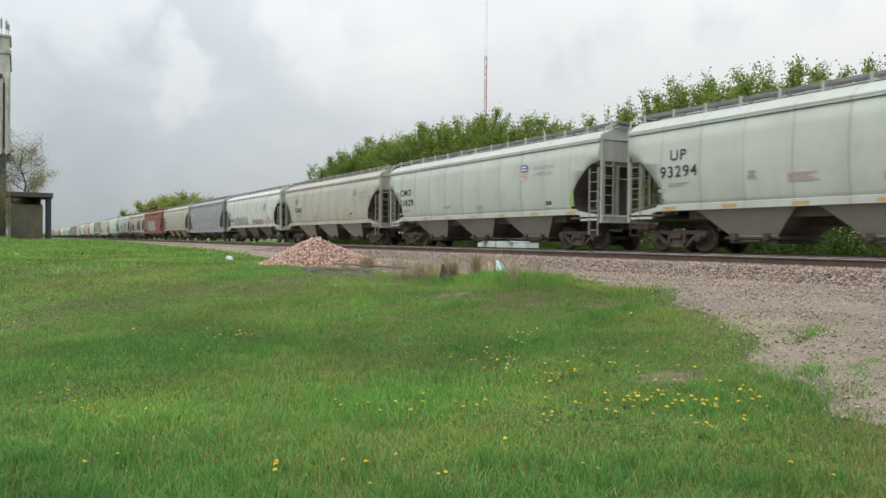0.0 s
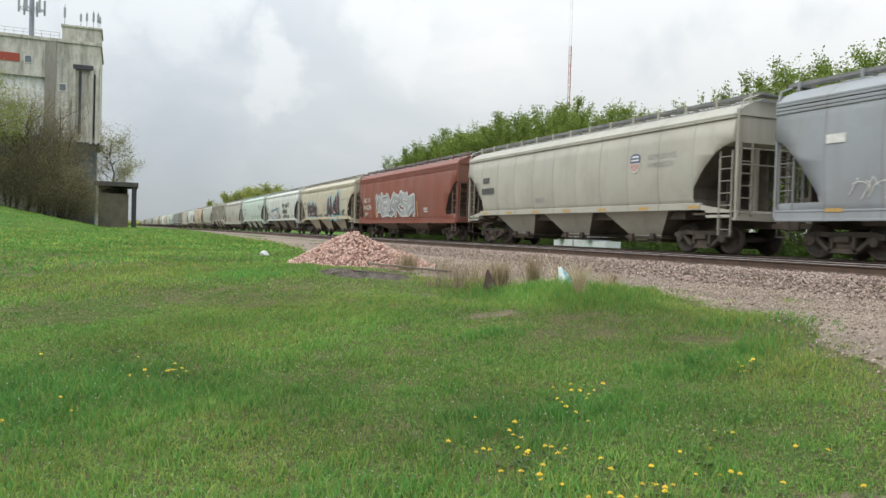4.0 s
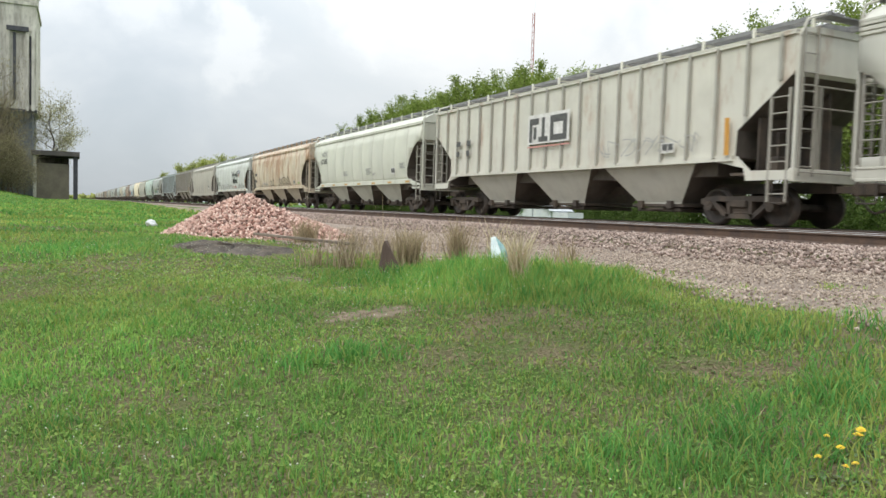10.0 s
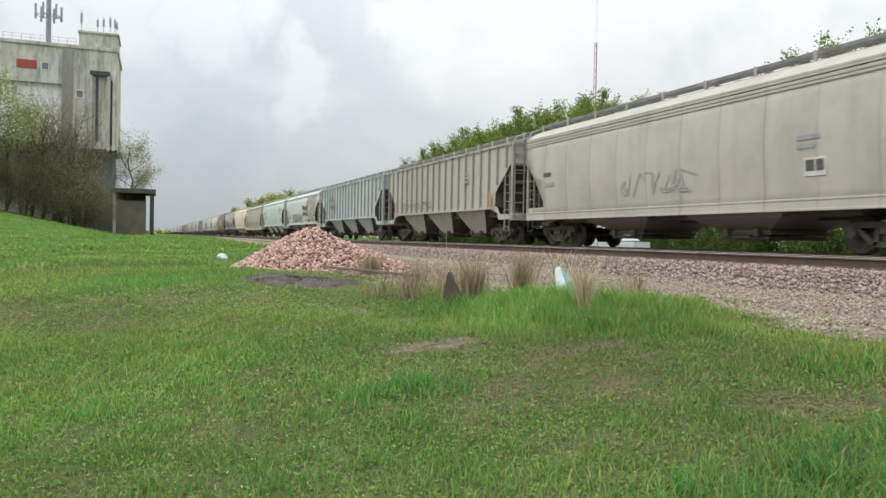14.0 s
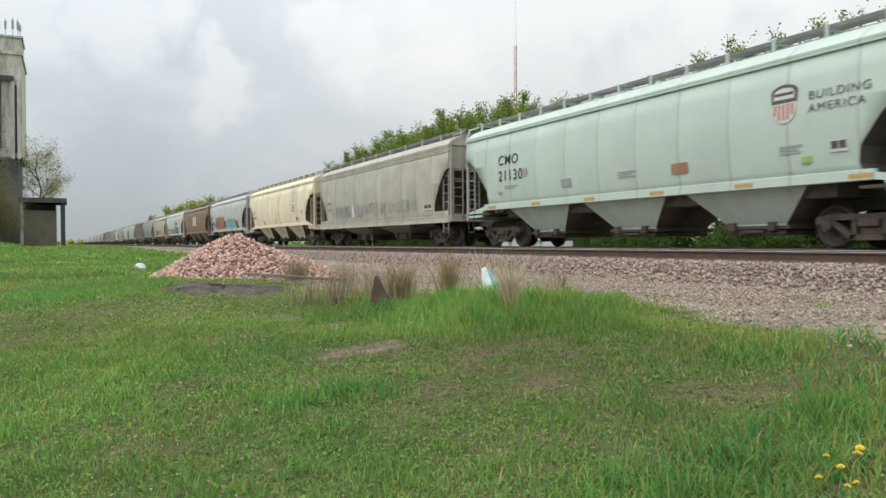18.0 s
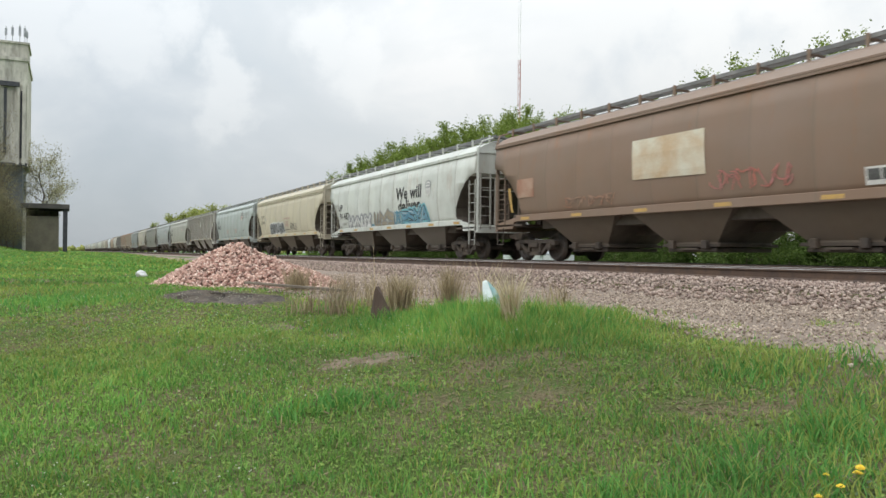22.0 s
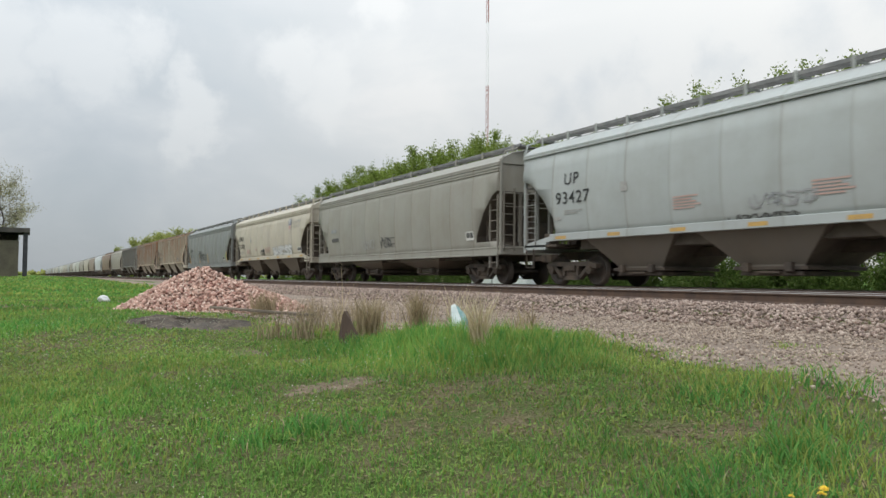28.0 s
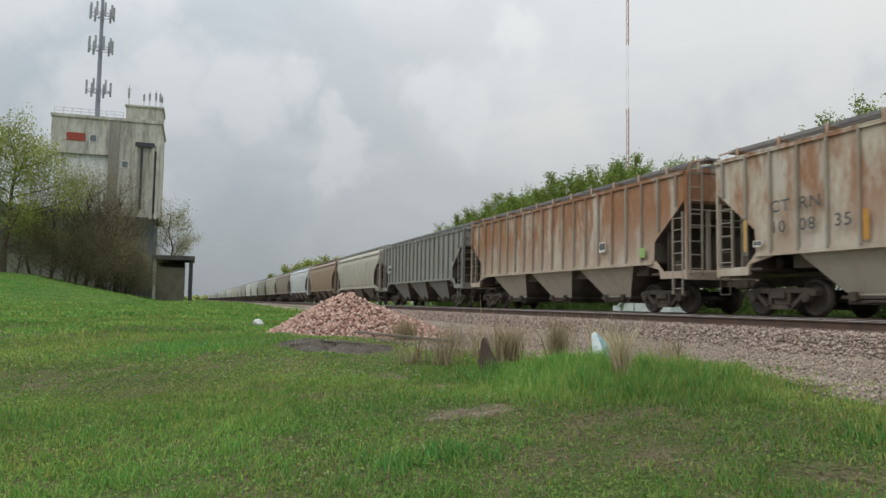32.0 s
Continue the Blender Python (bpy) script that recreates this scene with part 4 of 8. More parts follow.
# kind, paint, grime, rust, what it looks like
CARS = [
    ("round", GREEN_GREY, 0.25, 0.0, "pale grey-green covered hopper wagon with black lettering"),
    ("round", GREEN_GREY, 0.30, 0.0, "pale grey-green covered hopper wagon with a faded emblem"),
    ("round", BEIGE, 0.35, 0.0, "beige-grey covered hopper wagon with three discharge bays"),
    ("round", WHITE, 0.45, 0.12, "white covered hopper wagon with scrawls and rust along the sill"),
    ("deep", BLUE_GREY, 0.45, 0.0, "blue-grey covered hopper wagon with a deep side sill"),
    ("round", BEIGE, 0.35, 0.0, "tan-grey covered hopper wagon with curved sides"),
    ("deep", (0.26, 0.075, 0.05), 0.30, 0.0, "red-brown covered hopper wagon with silver graffiti"),
    ("round", TAN, 0.25, 0.0, "tan covered hopper wagon with black and cyan graffiti"),
    ("round", WHITE, 0.35, 0.05, "white covered hopper wagon with a slogan and graffiti"),
    ("round", MINT, 0.12, 0.0, "clean mint-green covered hopper wagon with an emblem"),
    ("deep", (0.54, 0.525, 0.455), 0.40, 0.0, "dusty grey covered hopper wagon with a green ring mark"),
    ("flat", (0.66, 0.64, 0.55), 0.28, 0.30, "white ribbed hopper wagon with rust streaks and a dark sign"),
    ("round", CREAM, 0.15, 0.0, "cream covered hopper wagon with curved sides"),
    ("round", (0.66, 0.57, 0.43), 0.22, 0.66, "cream covered hopper wagon with heavy orange rust"),
    ("round", WHITE, 0.30, 0.05, "white covered hopper wagon with a black slogan"),
    ("deep", (0.51, 0.475, 0.405), 0.40, 0.0, "dusty tan-grey covered hopper wagon"),
    ("flat", (0.50, 0.47, 0.41), 0.45, 0.10, "tan ribbed hopper wagon stained with dust"),
    ("flat", (0.50, 0.56, 0.55), 0.25, 0.0, "pale grey-green ribbed hopper wagon"),
    ("round", WHITE, 0.35, 0.05, "white covered hopper wagon with green graffiti and a brown stain"),
    ("round", MINT, 0.12, 0.0, "mint-green covered hopper wagon with a red emblem"),
    ("deep", (0.52, 0.49, 0.41), 0.55, 0.0, "dirty tan covered hopper wagon with faint scrawls"),
    ("round", (0.90, 0.79, 0.58), 0.15, 0.24, "cream-yellow covered hopper wagon with rust drips"),
    ("round", (0.55, 0.57, 0.555), 0.30, 0.04, "pale blue-grey covered hopper wagon with brown and blue graffiti"),
    ("round", (0.25, 0.165, 0.115), 0.40, 0.12, "brown covered hopper wagon with a cream panel"),
    ("round", WHITE, 0.40, 0.05, "white covered hopper wagon with a slogan over grey graffiti"),
    ("round", TAN, 0.20, 0.0, "tan covered hopper wagon with dark graffiti"),
    ("round", (0.42, 0.46, 0.44), 0.25, 0.0, "grey-green covered hopper wagon with a striped emblem"),
    ("flat", (0.50, 0.48, 0.43), 0.40, 0.12, "grey ribbed hopper wagon with rust drips"),
    ("round", (0.44, 0.44, 0.39), 0.35, 0.0, "dull grey-tan covered hopper wagon"),
    ("round", (0.42, 0.45, 0.44), 0.30, 0.0, "grey covered hopper wagon with a striped emblem"),
    ("deep", (0.32, 0.31, 0.27), 0.45, 0.0, "dusty dark grey covered hopper wagon"),
    ("round", (0.54, 0.49, 0.40), 0.30, 0.0, "tan covered hopper wagon with white graffiti"),
    ("deep", (0.24, 0.255, 0.25), 0.38, 0.0, "slate-grey covered hopper wagon with yellow bars"),
    ("flat", (0.60, 0.55, 0.45), 0.32, 0.86, "cream ribbed hopper wagon streaked with rust"),
    ("flat", (0.60, 0.54, 0.45), 0.30, 1.05, "ribbed hopper wagon covered in rust"),
    ("flat", (0.30, 0.30, 0.28), 0.45, 0.10, "dark grey ribbed hopper wagon"),
    ("round", (0.47, 0.44, 0.37), 0.40, 0.0, "tan-grey covered hopper wagon"),
    ("round", (0.33, 0.23, 0.16), 0.35, 0.2, "brown covered hopper wagon"),
    ("round", (0.62, 0.65, 0.66), 0.30, 0.0, "white covered hopper wagon"),
]
FAR_PAINT = [(0.36, 0.33, 0.28), (0.46, 0.43, 0.37), (0.40, 0.41, 0.40), (0.58, 0.58, 0.54), (0.30, 0.24, 0.19), (0.48, 0.44, 0.36), (0.34, 0.36, 0.37), (0.52, 0.53, 0.48)]


def dress(car, m, low=None, rib=None, gear=None):
    for o in car.children_recursive:
        n = o.name.split(".")[0]
        if gear and n in GEAR:
            o.material_slots[0].link = "OBJECT"
            o.material_slots[0].material = gear
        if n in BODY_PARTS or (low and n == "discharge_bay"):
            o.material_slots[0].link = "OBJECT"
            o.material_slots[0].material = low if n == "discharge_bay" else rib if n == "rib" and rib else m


TRAIN = []
# wagons whose bays stay near the body colour; most others have dark brown bays
LIGHT_BAYS = (2, 5, 7, 9, 11, 12, 13, 16, 17, 19, 21, 27, 33, 34, 35)


def build_train():
    masters = {k: hopper(k) for k in ("round", "deep", "flat")}
    far = far_hopper()
    front = None
    for i, (kind, col, grime, rust, label) in enumerate(CARS):
        rear = REAR[i]
        mid = rear - LEN / 2 if i == 0 else (rear + REAR[i - 1] + 1.45) / 2
        long = 1.0 if i == 0 else (rear - REAR[i - 1] - 1.45) / LEN
        car = copy_thing(masters[kind], pose(TRACK_X, mid - LEN * long / 2, 0) @ Matrix.Diagonal((1, long, 1, 1)))
        tagged(car, label, "rail car", "hopper wagons of the train")
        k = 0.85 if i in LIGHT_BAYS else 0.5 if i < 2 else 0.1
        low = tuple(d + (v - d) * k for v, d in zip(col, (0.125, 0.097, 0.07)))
        # ribs get a darker body colour for the shadow lines along them
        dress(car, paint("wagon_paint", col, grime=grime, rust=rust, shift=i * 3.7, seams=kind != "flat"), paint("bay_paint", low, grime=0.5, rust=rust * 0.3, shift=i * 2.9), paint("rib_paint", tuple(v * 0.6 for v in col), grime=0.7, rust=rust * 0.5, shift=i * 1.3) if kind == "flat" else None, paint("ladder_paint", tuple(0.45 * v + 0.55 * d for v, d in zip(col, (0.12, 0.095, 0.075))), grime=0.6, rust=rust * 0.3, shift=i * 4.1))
        mark(car, kind, i)
        TRAIN.append((car, mid - LEN * long / 2, True))
    y = REAR[-1] + 1.45
    pal = [paint("far_wagon_paint", c, grime=0.4, rust=0.15 if k % 3 == 0 else 0.0, shift=k * 2.3) for k, c in enumerate(FAR_PAINT)]
    rng = random.Random(5)
    for i in range(34):
        car = copy_thing(far, pose(TRACK_X, y, 0))
        dress(car, pal[rng.randrange(len(pal))])
        TRAIN.append((car, y, False))
        y += 18.5
    for o in (*masters.values(), far):
        for q in (*o.children_recursive, o):
            bpy.data.objects.remove(q)


def reflectors(car, kind, n, material=None, z=None, h=0.09):
    zz = z if z is not None else (1.335 if kind == "round" else 1.16)
    for i in range(n):
        u = 1.6 + (LEN - 3.4) * i / (n - 1)
        bm = bmn()
        x = -1.534 if kind == "round" else -1.564 if kind == "deep" else -1.584
        vs = [bm.verts.new((x, LEN - a, q)) for a, q in ((u, zz), (u + 0.5, zz), (u + 0.5, zz + h), (u, zz + h))]
        bm.faces.new(vs)
        part("reflector", bm, material or M_YEL, car)


def plate(car, kind, u, z, w=0.34, h=0.3):
    """A white-framed notice with two dark fields."""
    decal(car, kind, [(u, z), (u + w, z), (u + w, z + h), (u, z + h)], M_WHITEL, "data_plate", 0.002)
    for a, b in ((0.08, 0.49), (0.55, 0.92)):
        decal(car, kind, [(u + w * a, z + h * 0.26), (u + w * b, z + h * 0.26), (u + w * b, z + h * 0.88), (u + w * a, z + h * 0.88)], M_DARKMARK, "plate_panel", 0.006)


def eave_ribs(car):
    for z in (3.70, 3.79):
        bm = bmn()
        box(bm, -1.575, -1.50, -0.02, LEN + 0.02, z, z + 0.05, 0.012)
        part("eave_band", bm, car.children[0].material_slots[0].material, car)


def mark(car, kind, i):
    """Lettering, emblems and spray paint of each wagon."""
    if i in (7, 25, 31):
        eave_ribs(car)
    L = lambda t, u, z, s, m=M_LETTER, b=0.0: lettering(car, kind, t, u, z, s, m, b, 1.14, 1.12)
    B = lambda u, z, w, h, n, m=M_FADED: bars(car, kind, u, z, w, h, n, m)
    S = lambda u0, u1, z0, z1, m, seed, loops, w=0.05: scrawl(car, kind, u0, u1, z0, z1, m, seed, loops, w)
    box_at = lambda u0, u1, z0, z1, m, name, lift=0.0: decal(car, kind, [(u0, z0), (u1, z0), (u1, z1), (u0, z1)], m, name, lift)
    P = lambda *a, **k: piece(car, kind, *a, **k)

    def owner(top, num, u=1.5, zt=2.62, un=1.4, zn=2.08, st=0.33, sn=0.35, m=M_LETTER):
        L(top, u, zt, st, m, 0.004)
        L(num, un, zn, sn, m, 0.004)
        B(un + 0.35, zn - 0.22, 0.9, 0.035, 2); B(un - 0.1, zn - 0.45, 0.3, 0.1, 1)

    def emblem(u, z, s=0.55, red=M_RED, blue=M_BLUE, words=None):
        shield(car, kind, u, z, s, red, blue)
        if words:
            L("BUILDING", u + 0.85, z + 0.40, 0.17, words); L("AMERICA", u + 0.85, z + 0.14, 0.17, words)

    def slogan(z=2.61):
        lettering(car, kind, "We will", 9.72, z - 0.02, 0.55, M_LETTER, 0.014, 1.08, 1.05)
        lettering(car, kind, "deliver.", 9.94, z - 0.58, 0.55, M_LETTER, 0.014, 1.06, 1.05)

    def lines(u, z, w=1.0, n=4, m=M_FADED):
        B(u, z, w, 0.035, n, m)

    if i == 0:
        owner("UP", "93294", 1.9, 2.86, 1.5, 2.34); reflectors(car, kind, 7); lines(6.05, 2.15, 0.9, 4, M_REDL); lines(4.8, 2.3, 0.3, 4); lines(8.6, 2.0, 0.6, 3)
    elif i == 1:
        owner("CMO", "21829", 1.44, 2.62, 1.37, 2.08); emblem(12.4, 2.72, 0.52, M_RED, M_BLUE, M_FADED); plate(car, kind, 14.0, 1.62, 0.42, 0.28); reflectors(car, kind, 7)
        lines(6.0, 1.9, 0.8, 2); lines(9.0, 1.8, 0.6, 2); box_at(15.45, 15.7, 1.6, 2.1, M_LIME, "inspection_sticker")
    elif i == 2:
        owner("UP", "92881", 2.6, 2.82, 2.6, 2.22); emblem(13.4, 2.62, 0.55, M_RED, M_BLUE, M_FADED); reflectors(car, kind, 7); plate(car, kind, 12.9, 1.72, 0.4, 0.3); box_at(12.6, 12.85, 1.72, 1.95, M_LIME, "inspection_sticker"); lines(6.5, 1.9, 0.9, 3)
    elif i == 3:
        owner("UP", "88464", 1.45, 2.38, 1.6, 1.84); emblem(12.92, 2.48, 0.55); reflectors(car, kind, 8)
        P(3.5, 7.9, 1.5, 2.15, M_FADED, M_GREYS, 31, 7); P(9.6, 12.6, 1.5, 1.9, M_BROWNS, M_FADED, 32, 5); S(13.2, 14.6, 1.6, 2.1, M_BLACKS, 33, 3, 0.04)
        box_at(15.3, 15.75, 1.5, 2.15, M_PANEL, "paint_patch"); plate(car, kind, 15.0, 1.6, 0.28, 0.3)
    elif i == 4:
        reflectors(car, kind, 7); S(2.2, 13.0, 1.45, 1.95, M_WHITEL, 41, 16, 0.045); plate(car, kind, 14.8, 1.45, 0.65, 0.32); B(1.6, 2.8, 0.6, 0.22, 1, M_WHITEL); box_at(11.8, 12.2, 1.3, 2.0, M_ORANGE, "orange_bar")
    elif i == 5:
        B(1.7, 2.75, 0.7, 0.26, 1, M_DARKMARK); B(1.6, 2.25, 1.3, 0.28, 1, M_DARKMARK); emblem(12.6, 2.55, 0.5, M_RED, M_BLUE, M_FADED); reflectors(car, kind, 7); lines(6.4, 1.9, 0.8, 3)
    elif i == 6:
        L("NDYX", 1.36, 2.36, 0.31, M_WHITEL, 0.006); L("843384", 1.38, 1.88, 0.31, M_WHITEL, 0.006); B(1.5, 1.62, 0.7, 0.06, 2, M_WHITEL)
        P(4.2, 11.2, 1.5, 2.65, M_SILVER, M_WHITES, 61, 6, None, M_BLACKS, 0.05, 0.0, M_GREYS); S(4.4, 11.0, 1.5, 2.5, M_GREYS, 62, 7, 0.06)
        for u in (1.18, 4.0, 11.6):
            box_at(u, u + 0.13, 1.3, 2.2, M_YEL, "yellow_bar", 0.022)
        B(12.6, 1.75, 0.7, 0.05, 3, M_WHITEL)
    elif i == 7:
        L("CHTT", 1.54, 2.66, 0.21); L("720182", 1.54, 2.2, 0.21)
        P(2.9, 6.2, 1.5, 2.5, M_BLACKS, M_CORAL, 71, 5, M_CYAN, M_GREYS, 0.10); P(9.7, 13.4, 1.5, 2.95, M_BLACKS, M_CORAL, 72, 4, M_CYAN, M_GREYS, 0.12, 0.28)
        decal(car, kind, [(12.6, 2.3), (13.35, 1.9), (13.9, 1.65), (13.5, 2.2), (13.95, 2.45), (13.4, 2.55), (13.7, 2.95), (13.2, 2.85), (12.9, 3.25)], M_CYAN, "graffiti_spike", 0.0005)
        B(8.25, 2.5, 1.7, 0.05, 1, M_REDL); B(8.4, 2.3, 0.9, 0.05, 4, M_REDL); plate(car, kind, 14.3, 1.72, 0.5, 0.36); lines(14.0, 2.8, 1.9, 2); reflectors(car, kind, 6)
        S(6.7, 7.9, 1.5, 1.7, M_BLACKS, 73, 4, 0.08); S(13.9, 14.6, 1.6, 1.95, M_BLACKS, 74, 3, 0.08); S(8.6, 9.8, 1.5, 1.7, M_BLACKS, 75, 4, 0.08); lines(15.6, 2.1, 0.5, 3); box_at(15.25, 15.5, 1.55, 1.72, M_LIME, "inspection_sticker")
    elif i == 8:
        owner("UP", "91003", 1.56, 2.42, 1.5, 1.86); slogan(2.6); emblem(12.8, 2.5, 0.53)
        P(3.8, 7.5, 1.5, 2.4, M_WHITES, M_BLACKS, 81, 5, M_TEAL, M_BLACKS, 0.02, 0.1); P(7.6, 8.8, 1.5, 1.9, M_BROWNS, M_BLACKS, 82, 2)
        S(10.1, 13.2, 1.5, 1.85, M_BLACKS, 83, 7, 0.10); plate(car, kind, 14.7, 1.52, 0.5, 0.3); box_at(14.9, 15.1, 1.6, 1.75, M_LIME, "inspection_sticker", 0.01)
    elif i == 9:
        owner("CMO", "21147", 2.43, 2.7, 2.43, 2.08); emblem(13.65, 2.5, 0.62, M_RED, M_DARKMARK, M_DARKMARK)
        S(8.2, 14.0, 1.6, 2.0, M_GREYS, 91, 12, 0.06); plate(car, kind, 14.9, 1.8, 0.42, 0.24); reflectors(car, kind, 7); box_at(15.46, 15.6, 1.75, 2.25, M_LIME, "inspection_sticker"); box_at(4.0, 4.25, 2.1, 2.4, M_FADED, "grey_patch")
    elif i == 10:
        L("NDYX", 1.55, 2.32, 0.2, M_GREYS, 0.004); L("515034", 1.55, 1.92, 0.2, M_GREYS, 0.004); lines(1.6, 1.72, 0.7, 2)
        n = 20
        for k in range(n):
            a, b = 2 * math.pi * (k + 0.5) / (n + 3) + 0.5, 2 * math.pi * (k + 1.55) / (n + 3) + 0.5
            decal(car, kind, [(9.5 - r * math.cos(q), 2.55 + r * math.sin(q)) for r, q in ((0.26, a), (0.26, b), (0.46, b), (0.46, a))], M_LIME, "ring_mark", 0.012)
        B(9.1, 2.50, 0.55, 0.11, 1, M_DARKMARK)
        P(3.3, 7.2, 1.3, 1.98, M_BUFF, M_BROWNS, 101, 6); S(4.5, 8.0, 1.28, 1.42, M_BLACKS, 103, 5, 0.05); S(12.2, 14.7, 1.5, 1.9, M_CORAL, 102, 5, 0.04)
        plate(car, kind, 14.9, 1.45, 0.5, 0.34); lines(14.8, 2.3, 0.6, 4); box_at(15.22, 15.47, 1.86, 2.06, M_LIME, "inspection_sticker")
    elif i == 11:
        # a faded panel with what is left of big dark characters
        box_at(7.15, 9.42, 2.36, 3.30, M_WHITEL, "sign_panel")
        for u0, u1, z0, z1 in ((7.25, 7.42, 2.42, 3.18), (7.42, 7.78, 2.98, 3.18), (7.95, 8.12, 2.42, 3.18), (7.78, 8.3, 2.42, 2.58), (8.42, 8.6, 2.42, 3.2), (8.6, 9.3, 2.42, 2.6), (8.6, 9.3, 2.98, 3.2), (9.1, 9.3, 2.6, 2.98), (7.5, 7.66, 2.5, 2.9)):
            box_at(u0, u1, z0, z1, M_DARKMARK, "sign_stroke", 0.006)
        box_at(7.15, 9.45, 2.25, 2.30, M_RED, "sign_line")
        B(2.1, 2.6, 0.35, 0.2, 2, M_DARKMARK); B(2.9, 2.6, 0.35, 0.2, 2, M_DARKMARK); plate(car, kind, 13.35, 1.75, 0.45, 0.26); S(10.9, 14.6, 1.75, 2.2, M_FADED, 112, 5, 0.05)
        decal(car, kind, [(15.38, 1.6), (15.52, 1.6), (15.50, 2.45), (15.36, 2.45)], M_ORANGE, "orange_bar")
    elif i == 12:
        L("AOK", 1.85, 3.08, 0.3, M_FADED, 0.006); L("67385", 1.68, 2.66, 0.3, M_LETTER, 0.006); reflectors(car, kind, 7); plate(car, kind, 13.55, 1.74, 0.5, 0.32); lines(6.1, 2.05, 0.8, 4); lines(9.9, 2.1, 0.8, 5); lines(14.6, 2.2, 0.7, 4); lines(10.9, 1.85, 0.5, 2)
    elif i == 13:
        B(1.6, 2.42, 0.75, 0.2, 1, M_DARKMARK); B(1.6, 1.92, 0.6, 0.2, 1, M_DARKMARK); S(6.6, 7.9, 1.5, 2.05, M_BLACKS, 132, 2, 0.06); P(9.3, 12.6, 1.55, 2.05, paint("bare_spray", (0.50, 0.40, 0.28), grime=0.3, shift=2.0), M_BLACKS, 131, 6); S(3.6, 6.0, 1.5, 1.8, M_GREYS, 133, 5, 0.05)
        plate(car, kind, 13.5, 1.58, 0.42, 0.26); box_at(14.6, 15.0, 1.6, 1.72, M_LIME, "inspection_sticker")
    elif i == 14:
        owner("UP", "90995", 1.43, 2.44, 1.55, 1.92); slogan(); emblem(12.8, 2.48, 0.55); reflectors(car, kind, 9)
        S(3.3, 8.2, 1.5, 2.0, M_FADED, 141, 9, 0.08); S(9.7, 11.6, 1.55, 1.8, M_CORAL, 142, 5, 0.05); S(12.3, 14.7, 1.5, 1.95, M_FADED, 143, 5, 0.08); plate(car, kind, 14.75, 1.55, 0.45, 0.26); B(8.6, 1.75, 0.8, 0.16, 1)
        decal(car, kind, [(15.69, 1.45), (15.80, 1.45), (15.66, 2.3), (15.52, 2.3)], M_ORANGE, "orange_bar")
    elif i == 15:
        B(1.5, 2.5, 0.6, 0.14, 1, M_DARKMARK); B(1.6, 2.15, 0.7, 0.12, 1); S(6.5, 10.0, 1.6, 2.2, M_FADED, 151, 4, 0.09); B(13.4, 2.5, 0.7, 0.1, 2, M_GREYS); plate(car, kind, 13.6, 1.7, 0.6, 0.4)
    elif i == 16:
        B(12.4, 3.1, 0.5, 0.1, 3, M_GREYS); box_at(15.2, 15.4, 1.6, 2.2, M_ORANGE, "orange_bar"); S(3.0, 8.0, 1.7, 2.1, M_DARKMARK, 161, 7, 0.05)
    elif i == 17:
        L("UP", 3.45, 2.95, 0.38, M_DARKMARK, 0.006); L("89643", 3.2, 2.33, 0.38, M_DARKMARK, 0.006); lines(3.2, 2.0, 1.2, 3)
        for k in range(5):
            a = 2 * math.pi * k / 5
            decal(car, kind, [(1.0 + 0.22 * math.cos(a) + 0.18 * math.cos(q), 2.95 + 0.22 * math.sin(a) + 0.18 * math.sin(q)) for q in np.arange(0, 6.2, 0.8)], M_WHITES, "flower_spray", -0.02)
    elif i == 18:
        decal(car, kind, [(12.1, 3.88), (11.45, 3.3), (11.2, 2.7), (11.7, 2.2), (12.6, 1.8), (13.4, 1.52), (15.3, 1.5), (15.3, 1.9), (15.6, 2.3), (15.9, 2.7), (15.75, 3.2), (16.3, 3.88)], paint("dust_stain", (0.40, 0.37, 0.31), grime=0.45, shift=4.4), "dust_stain", -0.006)
        owner("UP", "91104", 1.38, 2.46, 1.6, 1.92); slogan(2.64); emblem(12.8, 2.56, 0.53, None, M_GREYS)
        P(4.4, 7.7, 1.5, 2.2, M_GREENS, M_BLACKS, 181, 5, M_PANEL, M_WHITES, 0.03); P(8.0, 9.2, 1.5, 2.15, M_TEAL, M_BLACKS, 183, 2, M_PANEL, M_WHITES); P(9.2, 11.5, 1.5, 2.15, M_WHITES, M_GREYS, 182, 3); P(12.2, 13.0, 1.5, 1.75, M_BROWNS, M_BLACKS, 184, 2); S(13.6, 15.0, 1.5, 1.8, M_TEAL, 185, 4, 0.06)
        plate(car, kind, 14.9, 1.9, 0.5, 0.34); box_at(15.5, 15.65, 1.6, 2.5, M_ORANGE, "orange_bar")
    elif i == 19:
        owner("CMO", "21130", 2.42, 2.78, 2.42, 2.24); emblem(13.6, 2.58, 0.64, M_RED, M_DARKMARK, M_DARKMARK)
        box_at(3.9, 4.2, 2.3, 2.55, M_FADED, "grey_patch"); box_at(6.0, 6.5, 1.8, 2.04, M_GREYS, "grey_patch"); box_at(10.6, 11.15, 1.8, 2.06, M_BROWNS, "brown_patch")
        lines(8.6, 2.0, 0.8, 3); lines(13.75, 2.08, 0.6, 3); box_at(14.25, 14.5, 1.72, 1.86, M_LIME, "inspection_sticker"); reflectors(car, kind, 6); plate(car, kind, 14.9, 1.88, 0.38, 0.24)
    elif i == 20:
